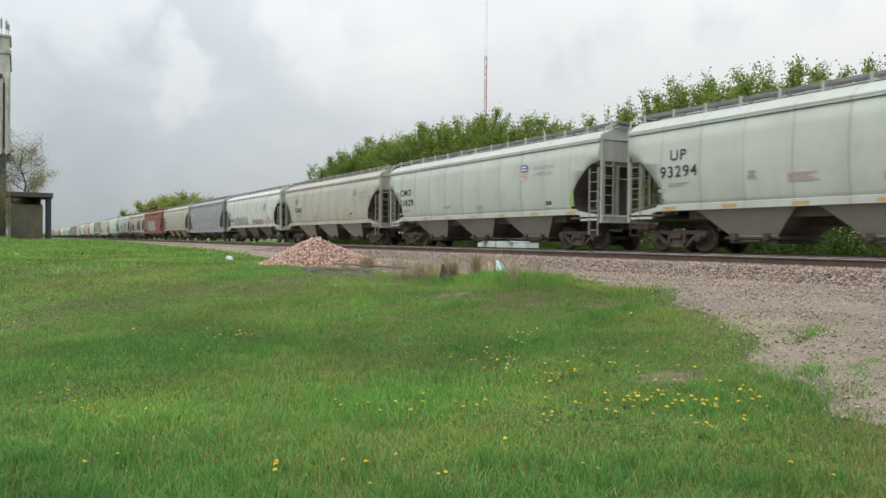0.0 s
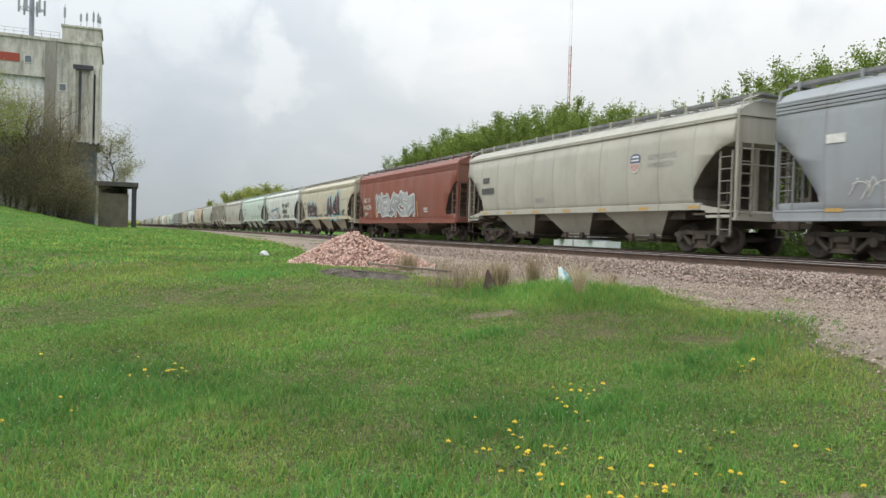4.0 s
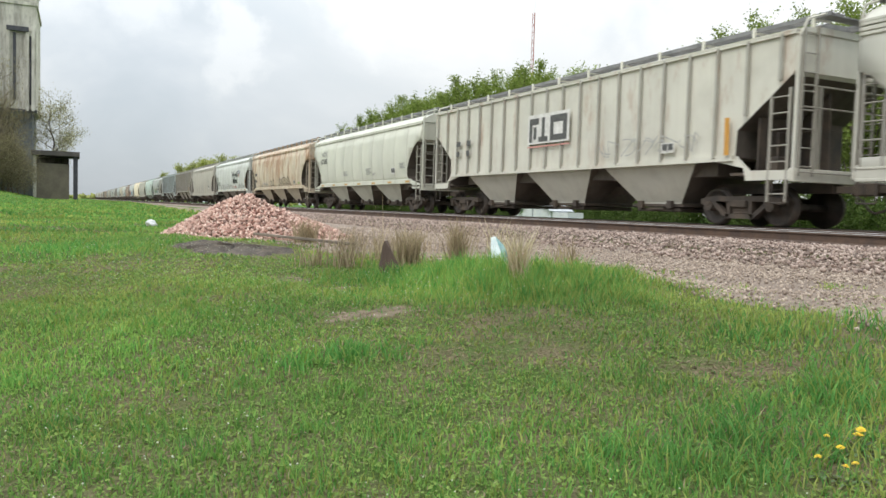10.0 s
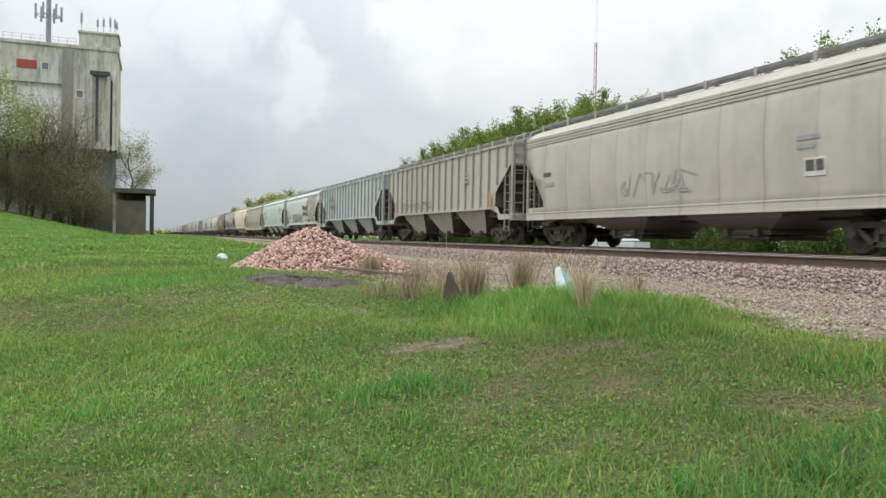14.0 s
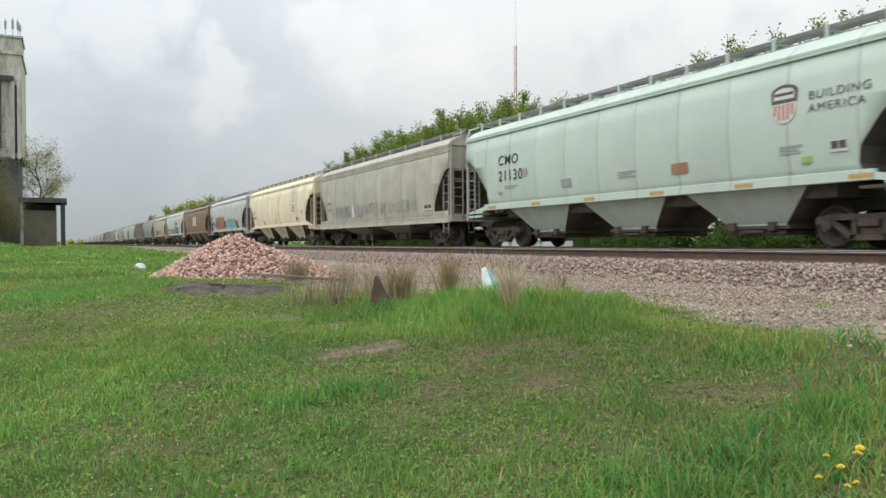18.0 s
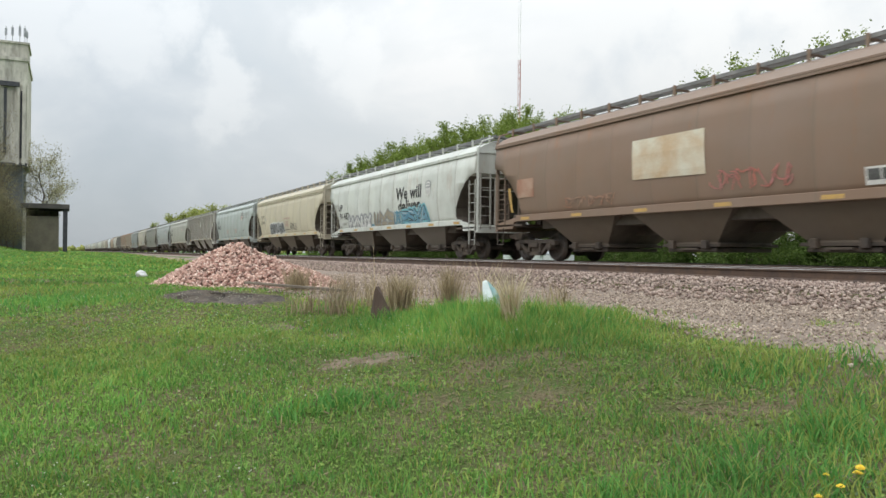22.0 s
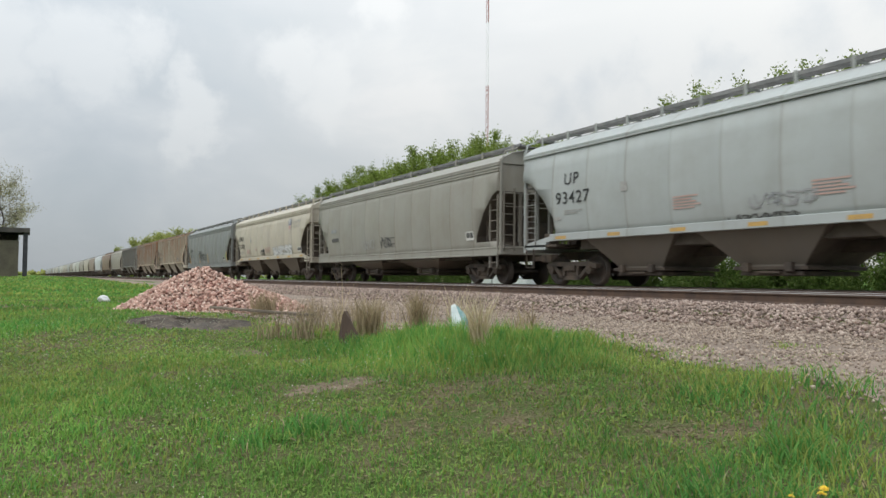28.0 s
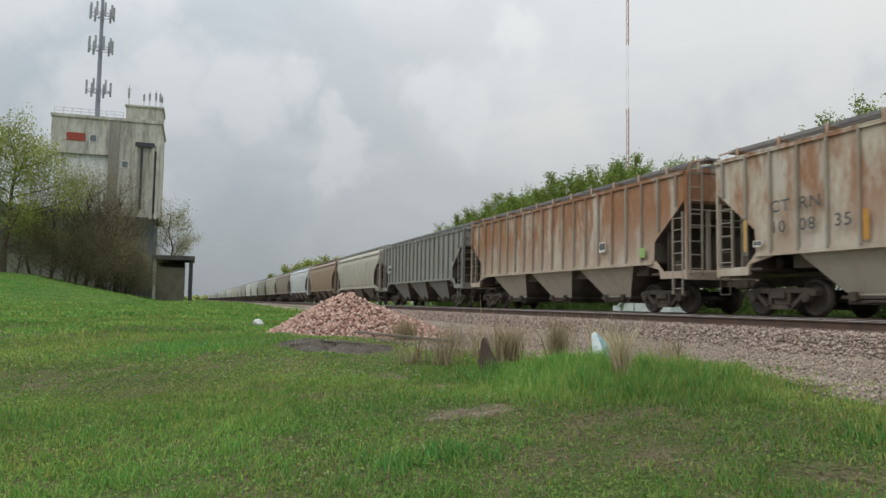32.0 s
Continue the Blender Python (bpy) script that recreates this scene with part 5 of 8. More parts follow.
        B(1.6, 2.28, 0.7, 0.14, 1, M_GREYS); B(1.6, 1.92, 0.9, 0.14, 1, M_GREYS); S(2.9, 5.5, 1.45, 2.1, M_GREYS, 201, 5, 0.10); S(6.2, 10.6, 1.45, 2.1, M_GREYS, 202, 8, 0.08); S(10.8, 14.0, 1.5, 2.0, M_FADED, 203, 6, 0.06); plate(car, kind, 14.7, 1.5, 0.8, 0.26)
        decal(car, kind, [(5.65, 1.45), (6.05, 1.5), (6.0, 2.1), (5.75, 2.15)], M_WHITES, "paint_patch")
    elif i == 21:
        L("GACX", 1.42, 2.42, 0.19, M_LETTER, 0.004); L("516073", 1.5, 2.02, 0.19, M_LETTER, 0.004); plate(car, kind, 13.35, 1.6, 0.42, 0.26); lines(4.6, 1.75, 0.8, 3); lines(8.0, 1.8, 0.6, 3); lines(14.6, 2.2, 0.6, 3)
        box_at(12.33, 13.55, 2.08, 3.72, M_IVORY, "pale_panel")
        for path in ([(12.75, 3.4), (12.6, 3.2), (12.75, 2.95), (13.1, 2.9)], [(12.9, 3.5), (12.85, 2.8)], [(13.25, 3.35), (12.95, 3.1), (13.3, 2.8)], [(12.6, 3.45), (13.3, 3.52)]):
            tagged(part("monogram_stroke", stroke_mesh([path], kind, 0.06, 0.006), M_FADED, car), kind="stuff")
        for z in (2.58, 2.42, 2.24):
            box_at(12.6, 13.3, z, z + 0.09, M_BROWNS, "stencil", 0.006)
    elif i == 22:
        owner("UP", "88826", 1.44, 2.5, 1.6, 1.94); emblem(12.85, 2.52, 0.54, None, M_GREYS)
        P(3.9, 7.7, 1.5, 2.4, M_BROWNS, M_BLACKS, 221, 5, M_ORANGE, M_WHITES, 0.05, 0.0, M_CORAL); S(7.8, 8.5, 1.6, 2.3, M_BLACKS, 224, 2, 0.12); P(8.6, 12.7, 1.5, 2.2, M_SKY, M_TEAL, 222, 5, M_FADED, M_WHITES, 0.04, 0.0, M_CYAN); S(13.0, 14.2, 1.55, 2.15, M_BLACKS, 223, 3, 0.12); S(3.2, 3.9, 1.7, 2.1, M_BLACKS, 225, 2, 0.08); reflectors(car, kind, 7)
    elif i == 23:
        decal(car, kind, [(7.1, 2.18), (9.6, 2.12), (9.56, 3.2), (7.08, 3.2)], M_PANEL, "cream_panel"); S(9.7, 11.9, 1.7, 2.15, M_CORAL, 231, 5, 0.05); S(4.0, 6.4, 1.6, 1.9, M_BROWNS, 232, 5, 0.05)
        for u in (1.0, 14.9):
            decal(car, kind, [(u, 1.6), (u + 0.15, 1.6), (u + 0.1, 2.4), (u - 0.05, 2.4)], M_YEL, "yellow_bar")
        reflectors(car, kind, 6); box_at(1.5, 2.45, 2.05, 2.65, M_BROWNS, "dark_patch"); plate(car, kind, 13.45, 1.55, 0.6, 0.34)
    elif i == 24:
        owner("UP", "91482", 1.6, 2.46, 1.8, 1.98); slogan(); emblem(12.85, 2.56, 0.53, M_WHITES, M_GREYS)
        P(3.2, 6.4, 1.5, 2.05, M_WHITES, M_GREYS, 241, 5, M_GREYS, M_BLACKS); P(6.9, 9.4, 1.5, 2.1, M_STONEY, M_GREYS, 242, 3); S(9.4, 10.3, 1.5, 2.1, M_TEAL, 244, 3, 0.12); P(10.3, 13.0, 1.5, 2.1, M_TEAL, M_BLACKS, 243, 4, M_CYAN, M_WHITES); S(3.4, 10.0, 1.5, 1.62, M_TEAL, 245, 12, 0.06); reflectors(car, kind, 7)
    elif i == 25:
        L("CHTT", 1.8, 2.70, 0.22); L("720166", 1.8, 2.3, 0.22); P(4.6, 8.4, 1.5, 2.15, M_GREYS, M_BLACKS, 251, 6, M_WHITES, M_SILVER, 0.02, 0.0, M_DARKMARK); S(9.9, 11.5, 1.62, 2.15, M_DARKMARK, 252, 4, 0.06)
        B(8.3, 2.47, 1.8, 0.06, 1, M_REDL); B(8.7, 2.25, 1.0, 0.05, 4, M_REDL); B(8.5, 1.72, 1.6, 0.03, 1, M_DARKMARK); reflectors(car, kind, 7); box_at(3.1, 3.3, 2.5, 2.7, M_FADED, "grey_patch")
    elif i == 26:
        owner("UP", "95900", 1.65, 2.84, 1.62, 2.32); emblem(12.7, 2.86, 0.58, M_RED, M_DARKMARK, M_FADED); reflectors(car, kind, 6); lines(6.25, 2.15, 0.85, 5, M_REDL); lines(9.9, 2.15, 0.85, 5, M_REDL); lines(11.7, 1.9, 0.4, 3); plate(car, kind, 13.4, 1.86, 0.36, 0.24); box_at(4.6, 4.8, 2.4, 2.65, M_FADED, "grey_patch")
    elif i == 27:
        shield(car, kind, 9.2, 2.85, 0.5, None, M_DARKMARK); B(1.5, 2.5, 0.3, 0.3, 1, M_DARKMARK); plate(car, kind, 13.4, 1.75); reflectors(car, kind, 5, M_ORANGE, 1.5)
    elif i == 28:
        L("CHTT", 1.7, 2.85, 0.34); B(1.7, 2.35, 1.5, 0.34, 1, M_DARKMARK); emblem(12.5, 2.8, 0.48, M_RED, M_GREYS, M_FADED); reflectors(car, kind, 6)
    elif i == 29:
        owner("UP", "93427", 2.1, 2.86, 1.72, 2.32); emblem(12.7, 2.8, 0.56, M_RED, M_BLUE, M_FADED); plate(car, kind, 13.6, 1.72); reflectors(car, kind, 7)
        S(8.5, 10.1, 1.72, 2.0, M_GREYS, 291, 4, 0.06); S(7.9, 9.7, 1.48, 1.6, M_DARKMARK, 292, 6, 0.05); lines(6.3, 2.12, 0.85, 5, M_REDL); lines(10.0, 2.12, 0.9, 5, M_REDL); box_at(4.5, 4.75, 2.45, 2.7, M_FADED, "grey_patch")
    elif i == 30:
        plate(car, kind, 15.05, 1.5, 0.5, 0.3); B(2.0, 2.36, 0.75, 0.16, 1, M_GREYS); B(2.05, 1.92, 0.95, 0.18, 1, M_DARKMARK); S(5.9, 7.2, 1.45, 1.85, M_FADED, 301, 3, 0.08); S(7.8, 9.0, 1.45, 1.9, M_DARKMARK, 302, 3, 0.08); B(8.5, 1.84, 0.85, 0.03, 1, M_DARKMARK); B(8.5, 1.60, 0.85, 0.03, 1, M_DARKMARK)
    elif i == 31:
        owner("CMO", "21368", 1.42, 2.66, 1.44, 2.12); emblem(13.3, 2.85, 0.55, M_RED, M_BLUE, M_FADED)
        P(10.0, 13.8, 1.5, 2.0, M_WHITES, M_GREYS, 311, 7, None, M_GREYS); S(7.15, 8.0, 1.58, 1.95, M_BLACKS, 312, 2, 0.14); plate(car, kind, 14.9, 1.62, 0.7, 0.26); lines(3.5, 1.98, 1.1, 4, M_REDL); lines(5.8, 1.98, 0.6, 2, M_REDL); lines(8.2, 2.0, 1.3, 5, M_REDL); reflectors(car, kind, 7); box_at(4.6, 4.85, 2.5, 2.75, M_FADED, "grey_patch")
    elif i == 32:
        L("NDYX", 1.75, 2.36, 0.21, M_LETTER, 0.003); L("516298", 1.75, 1.86, 0.21, M_LETTER, 0.003); S(3.0, 5.0, 1.45, 1.8, M_GREYS, 321, 5, 0.05); S(5.4, 6.5, 1.6, 2.4, M_DARKMARK, 322, 3, 0.08); S(6.4, 8.6, 1.5, 2.1, M_BLACKS, 323, 4, 0.09); box_at(15.3, 15.55, 1.6, 1.9, M_LIME, "inspection_sticker"); plate(car, kind, 14.7, 1.45, 0.4, 0.3)
        for u in (1.3, 5.6, 8.9, 15.7):
            decal(car, kind, [(u + 0.08, 1.3), (u + 0.22, 1.3), (u + 0.14, 2.1), (u, 2.1)], M_YEL, "yellow_bar")
    elif i == 33:
        L("CT", 2.1, 2.5, 0.29, M_DARKMARK, 0.003); L("RN", 3.0, 2.5, 0.29, M_DARKMARK, 0.003)
        for q, u in (("10", 2.1), ("08", 3.0), ("35", 4.0)):
            L(q, u, 2.0, 0.29, M_DARKMARK, 0.003)
        box_at(4.75, 4.9, 1.65, 2.3, M_ORANGE, "orange_bar"); box_at(1.15, 1.28, 1.6, 2.4, M_YEL, "yellow_bar"); plate(car, kind, 1.5, 1.7, 0.3, 0.16); plate(car, kind, 13.2, 1.75, 0.4, 0.3)
    elif i == 34:
        plate(car, kind, 12.6, 2.0, 0.4, 0.35); box_at(15.0, 15.3, 1.7, 2.0, M_LIME, "inspection_sticker")
    elif i in (36, 38):
        B(1.7, 2.6, 0.9, 0.3, 2); shield(car, kind, 12.5, 2.7, 0.5, M_FADED, M_GREYS)
    else:
        B(2.0, 2.6, 0.9, 0.2, 2)


build_train()


# ---- ground ----
def sstep(a, b, v):
    t = np.clip((v - a) / (b - a), 0, 1)
    return t * t * (3 - 2 * t)


def lawn_edge(y):
    """Where the grass gives way to gravel, as x for each y."""
    y = np.asarray(y, float)
    return np.interp(y, [-40, -7, -2, 1, 2.8, 4, 6, 7.2, 8, 10, 13, 17, 20, 40, 120, 600], [-2.0, -0.8, 1.2, 3.0, 4.0, 4.3, 4.8, 4.5, 3.5, 2.9, 2.3, 2.6, 3.4, 6.0, 7.8, 8.0]) + 0.12 * np.sin(y * 2.3) + 0.07 * np.sin(y * 5.1 + 1)


def height(x, y):
    x, y = np.asarray(x, float), np.asarray(y, float)
    l = -1.11 + 0.087 * x + 0.058 * y
    z = -1.22 + 0.78 * sstep(-1.34, -0.34, l)
    z = z + 0.035 * np.sin(x * 1.3 + y * 0.7) * np.sin(y * 0.9 - x * 0.4) + 0.02 * np.sin(x * 3.1) * np.sin(y * 2.7)
    # the track bed rises from the gravel
    z = z + (-0.42 - z) * sstep(5.0, 8.2, x)
    z = z + (-0.25 - z) * sstep(7.6, 9.3, x)
    # ground falls away again beyond the second track
    z = z + (-1.3 - z) * sstep(17.6, 21.5, x)
    # grassy bank by the mill
    rise = sstep(38, 118, y)
    z = z + 3.2 * rise * np.clip((-x - 4.5) / 16, 0, 1) + 0.5 * rise * sstep(16, 30, -x) + 0.35 * rise * (1 - sstep(6, 9, x))
    return z


def ground_sheet():
    gx = np.concatenate([[-3000, -1500, -700, -300], np.arange(-160, -24, 8), np.arange(-24, -8, 1.0), np.arange(-8, 10.6, 0.3), np.arange(10.6, 24, 0.8), np.arange(24, 80, 6), [120, 200, 400, 900, 1800, 3000]])
    gy = np.concatenate([[-3000, -1200, -400, -150], np.arange(-60, -12, 6), np.arange(-12, 24, 0.3), np.arange(24, 60, 1.5), np.arange(60, 160, 5), [180, 240, 320, 450, 700, 1100, 1800, 3000]])
    X, Y = np.meshgrid(gx, gy)
    Z = height(X, Y)
    vs = np.stack([X, Y, Z], -1).reshape(-1, 3)
    nx, ny = len(gx), len(gy)
    i = np.arange(nx * ny).reshape(ny, nx)
    q = np.stack([i[:-1, :-1], i[:-1, 1:], i[1:, 1:], i[1:, :-1]], -1).reshape(-1, 4)
    m, nt, n, l, b = base_mat("turf")
    far = n.new("ShaderNodeVectorMath"); far.operation = "DISTANCE"
    tc = n.new("ShaderNodeTexCoord")
    l.new(tc.outputs["Object"], far.inputs[0])
    far.inputs[1].default_value = (-1, 4, -1)
    away = ramp_node(nt, far.outputs["Value"], 14, 26)
    soil = mix_node(nt, ramp_node(nt, noise_node(nt, 2.2, 6), 0.35, 0.65), (0.19, 0.16, 0.095), (0.10, 0.15, 0.042))
    green = mix_node(nt, ramp_node(nt, noise_node(nt, 0.16, 5), 0.35, 0.65), (0.065, 0.17, 0.03), (0.13, 0.20, 0.05))
    col = mix_node(nt, away, soil, green)
    g = noise_node(nt, 45, 4)
    col = mix_node(nt, 1.0, col, mix_node(nt, ramp_node(nt, g, 0.3, 0.7), (0.6, 0.6, 0.6), (1.3, 1.3, 1.3)), "MULTIPLY")
    l.new(col, b.inputs["Base Color"])
    b.inputs["Roughness"].default_value = 0.95
    b.inputs["Specular IOR Level"].default_value = 0.08
    add_bump(nt, b, g, 0.9, 0.05)
    me = mesh_of("ground", vs.tolist(), q.tolist(), m)
    for p in me.polygons:
        p.use_smooth = True
    return tagged(new("ground", me), "green turf with thin and bare patches", "ground", kind="structure")


ground_sheet()


def strip(name, label, x_of, y0, y1, step, nx, lift, material, category):
    """A sheet that lies a little over the ground between two edges given as functions of y."""
    ys = np.arange(y0, y1 + step, step)
    vs, fs = [], []
    for y in ys:
        a, b = x_of(y)
        for k in range(nx + 1):
            x = a + (b - a) * k / nx
            vs.append((x, y, float(height(x, y)) + (lift if 0 < k < nx else -0.03)))
    w = nx + 1
    for j in range(len(ys) - 1):
        for k in range(nx):
            i = j * w + k
            fs.append((i, i + 1, i + w + 1, i + w))
    me = mesh_of(name, vs, fs, material)
    return tagged(new(name, me), label, category, kind="structure")


M_GRAVEL = surf("gravel", (0.33, 0.26, 0.205), (0.22, 0.172, 0.135), 1.2, 0.95, 0, 0.9, 26, dist=0.04)
M_BALLAST = surf("ballast", (0.32, 0.245, 0.205), (0.22, 0.168, 0.14), 1.6, 0.95, 0, 1.0, 18, dist=0.06)
strip("gravel_verge", "pale crushed gravel beside the track", lambda y: (float(lawn_edge(y)), 9.0), -40, 60, 0.4, 8, 0.02, M_GRAVEL, "gravel")
strip("gravel_verge_far", "gravel beside the track far off", lambda y: (float(lawn_edge(y)), 9.0), 60, 900, 12, 3, 0.02, M_GRAVEL, "gravel")
strip("ballast_bed", "pinkish-grey ballast under two tracks", lambda y: (8.4, 17.8), -60, 900, 6, 10, 0.05, M_BALLAST, "ballast")


def rail(x, name):
    """One rail: base, web and head swept along the line."""
    prof = [(-0.075, -0.185), (-0.075, -0.165), (-0.012, -0.14), (-0.010, -0.045), (-0.036, -0.032), (-0.037, -0.008), (-0.028, 0.0), (0.028, 0.0), (0.037, -0.008), (0.036, -0.032), (0.010, -0.045), (0.012, -0.14), (0.075, -0.165), (0.075, -0.185)]
    bm = bmn()
    slab(bm, prof, "y", -150, 1400)
    me = bpy.data.meshes.new(name)
    bm.to_mesh(me)
    bm.free()
    me.materials.append(M_RAILWEB); me.materials.append(M_RAILHEAD)
    for p in me.polygons:
        if p.normal.z > 0.5 and p.center.z > -0.01:
            p.material_index = 1
    ob = new(name, me)
    ob.matrix_basis = pose(x, 0, 0)
    return ob


for track, cx in (("track_near", NEAR_X), ("track_far", TRACK_X)):
    t = thing(track, "railway track on wooden ties in ballast", "railway track", kind="structure")
    for s in (-1, 1):
        r = rail(cx + s * HALF, "rail")
        r.parent = t
    bm = bmn()
    box(bm, -1.3, 1.3, -0.115, 0.115, -0.36, -0.19, 0.01)
    tie = part("tie", bm, M_TIE, t, at=pose(cx, -20, 0))
    for i in range(1, 150):
        again(tie, t, pose(cx + random.uniform(-0.03, 0.03), -20 + i * 0.54, 0, 0, 0, random.uniform(-0.8, 0.8)))


# ---- bulk meshes from arrays ----
def array_mesh(name, verts, quads=None, tris=None, material=None):
    """A mesh from numpy arrays, quick for very many small pieces."""
    me = bpy.data.meshes.new(name)
    q = np.zeros((0, 4), int) if quads is None else quads
    t = np.zeros((0, 3), int) if tris is None else tris
    loops = np.concatenate([q.ravel(), t.ravel()]).astype(np.int32)
    start = np.concatenate([np.arange(len(q)) * 4, len(q) * 4 + np.arange(len(t)) * 3]).astype(np.int32)
    me.vertices.add(len(verts))
    me.vertices.foreach_set("co", np.ascontiguousarray(verts, np.float32).ravel())
    me.loops.add(len(loops))
    me.loops.foreach_set("vertex_index", loops)
    me.polygons.add(len(start))
    me.polygons.foreach_set("loop_start", start)
    me.update(calc_edges=True)
    me.validate()
    if material:
        me.materials.append(material)
    return me


def blades(name, pos, tall, width, lean, material, rng):
    """Blades of grass: two bent segments each, at the given ground points."""
    n = len(pos)
    a = rng.uniform(0, 2 * np.pi, n)
    side = np.stack([np.cos(a), np.sin(a), 0 * a], -1)
    b = rng.uniform(0, 2 * np.pi, n)
    bend = np.stack([np.cos(b), np.sin(b), 0 * b], -1) * (lean * tall * rng.uniform(0.3, 1.0, n))[:, None]
    w = (width * rng.uniform(0.7, 1.3, n))[:, None] / 2
    up = np.array([0, 0, 1.0])
    h = tall[:, None]
    base = pos - up * 0.01
    mid = pos + up * h * 0.55 + bend * 0.35
    tip = pos + up * h * 0.95 + bend
    v = np.stack([base - side * w, base + side * w, mid + side * w * 0.75, mid - side * w * 0.75, tip], 1).reshape(-1, 3)
    i = np.arange(n)[:, None] * 5
    return array_mesh(name, v, i + np.array([[0, 1, 2, 3]]), i + np.array([[3, 2, 4]]), material)


OCT = np.array([(1, 0, 0), (-1, 0, 0), (0, 1, 0), (0, -1, 0), (0, 0, 1), (0, 0, -1)], float)
OCT_F = np.array([(0, 2, 4), (2, 1, 4), (1, 3, 4), (3, 0, 4), (2, 0, 5), (1, 2, 5), (3, 1, 5), (0, 3, 5)])
CUBE = np.array([(x, y, z) for z in (-1, 1) for y in (-1, 1) for x in (-1, 1)], float) * 0.72
CUBE_Q = np.array([(0, 2, 3, 1), (4, 5, 7, 6), (0, 1, 5, 4), (2, 6, 7, 3), (0, 4, 6, 2), (1, 3, 7, 5)])


def stones(name, pos, size, material, rng, cubic=False):
    n = len(pos)
    shape, k = (CUBE, 8) if cubic else (OCT, 6)
    v = shape[None] * rng.uniform(0.55, 1.15, (n, k, 1)) * np.stack([np.ones(n), rng.uniform(0.6, 1, n), rng.uniform(0.45, 0.8, n)], -1)[:, None]
    ax = rng.normal(size=(n, 3)); ax /= np.linalg.norm(ax, axis=1)[:, None]
    an = rng.uniform(0, 6.28, n)[:, None, None]
    A = ax[:, None, :]
    v = v * np.cos(an) + np.cross(np.broadcast_to(A, v.shape), v) * np.sin(an) + A * (v * A).sum(-1, keepdims=True) * (1 - np.cos(an))
    v = v * (size[:, None, None] / 2) + pos[:, None]
    i = np.arange(n)[:, None, None] * k
    if cubic:
        return array_mesh(name, v.reshape(-1, 3), (CUBE_Q[None] + i).reshape(-1, 4), None, material)
    return array_mesh(name, v.reshape(-1, 3), None, (OCT_F[None] + i).reshape(-1, 3), material)


def island_mat(name, c1, c2, c3, rough=0.9, bump=0.4):
    m, nt, n, l, b = base_mat(name)
    g = n.new("ShaderNodeNewGeometry")
    r = n.new("ShaderNodeValToRGB")
    e = r.color_ramp.elements
    e[0].color, e[1].color = (*c1, 1), (*c3, 1)
    r.color_ramp.elements.new(0.5).color = (*c2, 1)
    l.new(g.outputs["Random Per Island"], r.inputs[0])
    grain = noise_node(nt, 60, 4)
    col = mix_node(nt, 1.0, r.outputs["Color"], mix_node(nt, grain, (0.7, 0.7, 0.7), (1.25, 1.25, 1.25)), "MULTIPLY")
    l.new(col, b.inputs["Base Color"])
    b.inputs["Roughness"].default_value = rough
    add_bump(nt, b, grain, bump, 0.01)
    return m


M_GRASS = leafy("grass", (0.125, 0.275, 0.055), (0.275, 0.455, 0.12))
M_GRASS_DARK = leafy("lush_grass", (0.08, 0.25, 0.06), (0.185, 0.41, 0.11))
M_GRASS_OLIVE = leafy("olive_grass", (0.22, 0.285, 0.06), (0.41, 0.465, 0.14))
M_CLOVER = leafy("clover", (0.13, 0.245, 0.045), (0.30, 0.42, 0.115))
M_LITTER = leafy("plant_litter", (0.19, 0.15, 0.095), (0.36, 0.29, 0.19))
M_DRY = leafy("dry_grass", (0.36, 0.28, 0.16), (0.55, 0.46, 0.30))
M_STRAW = leafy("dead_straw", (0.24, 0.185, 0.12), (0.50, 0.41, 0.28))
M_LEAF = leafy("spring_leaf", (0.12, 0.18, 0.032), (0.29, 0.36, 0.10))
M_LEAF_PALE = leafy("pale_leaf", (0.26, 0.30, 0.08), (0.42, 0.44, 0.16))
M_LEAF_WARM = leafy("budding_twig", (0.20, 0.17, 0.115), (0.37, 0.335, 0.20))
M_BARK = surf("bark", (0.09, 0.07, 0.05), (0.16, 0.13, 0.10), 3, 0.95, 0, 0.8, 14, (3, 3, 0.5))
M_STONE = island_mat("ballast_stone", (0.17, 0.125, 0.105), (0.35, 0.26, 0.215), (0.52, 0.42, 0.355))
M_PEBBLE = island_mat("gravel_stone", (0.20, 0.15, 0.118), (0.36, 0.285, 0.225), (0.53, 0.44, 0.355))
M_BUSH = leafy("shaded_leaf", (0.05, 0.09, 0.02), (0.12, 0.17, 0.045))
M_QUARTZ = island_mat("pink_rock", (0.34, 0.18, 0.14), (0.55, 0.355, 0.285), (0.74, 0.57, 0.48))

# ---- lawn ----
# worn spots of the lawn: x, y, half widths
BARE = [(1.98, 5.25, 0.36, 0.26), (1.88, 7.2, 0.24, 0.30), (2.2, 6.5, 0.28, 0.2), (2.05, 3.95, 0.32, 0.30), (2.55, 3.9, 0.45, 0.38), (3.1, 3.1, 0.30, 0.16), (3.45, 2.84, 0.25, 0.12), (0.57, 4.9, 0.2, 0.12),
        (-0.24, 4.44, 0.2, 0.12), (0.55, 3.94, 0.25, 0.12), (1.32, -0.30, 0.40, 0.34), (0.33, 3.33, 0.2, 0.1), (1.1, 6.3, 0.25, 0.2), (2.9, 4.6, 0.5, 0.2)]
THIN = [(2.3, 4.4, 1.25, 1.25), (3.3, 3.0, 0.7, 0.35)]
SOIL = [(1.95, 10.5, 0.92, 1.65)]
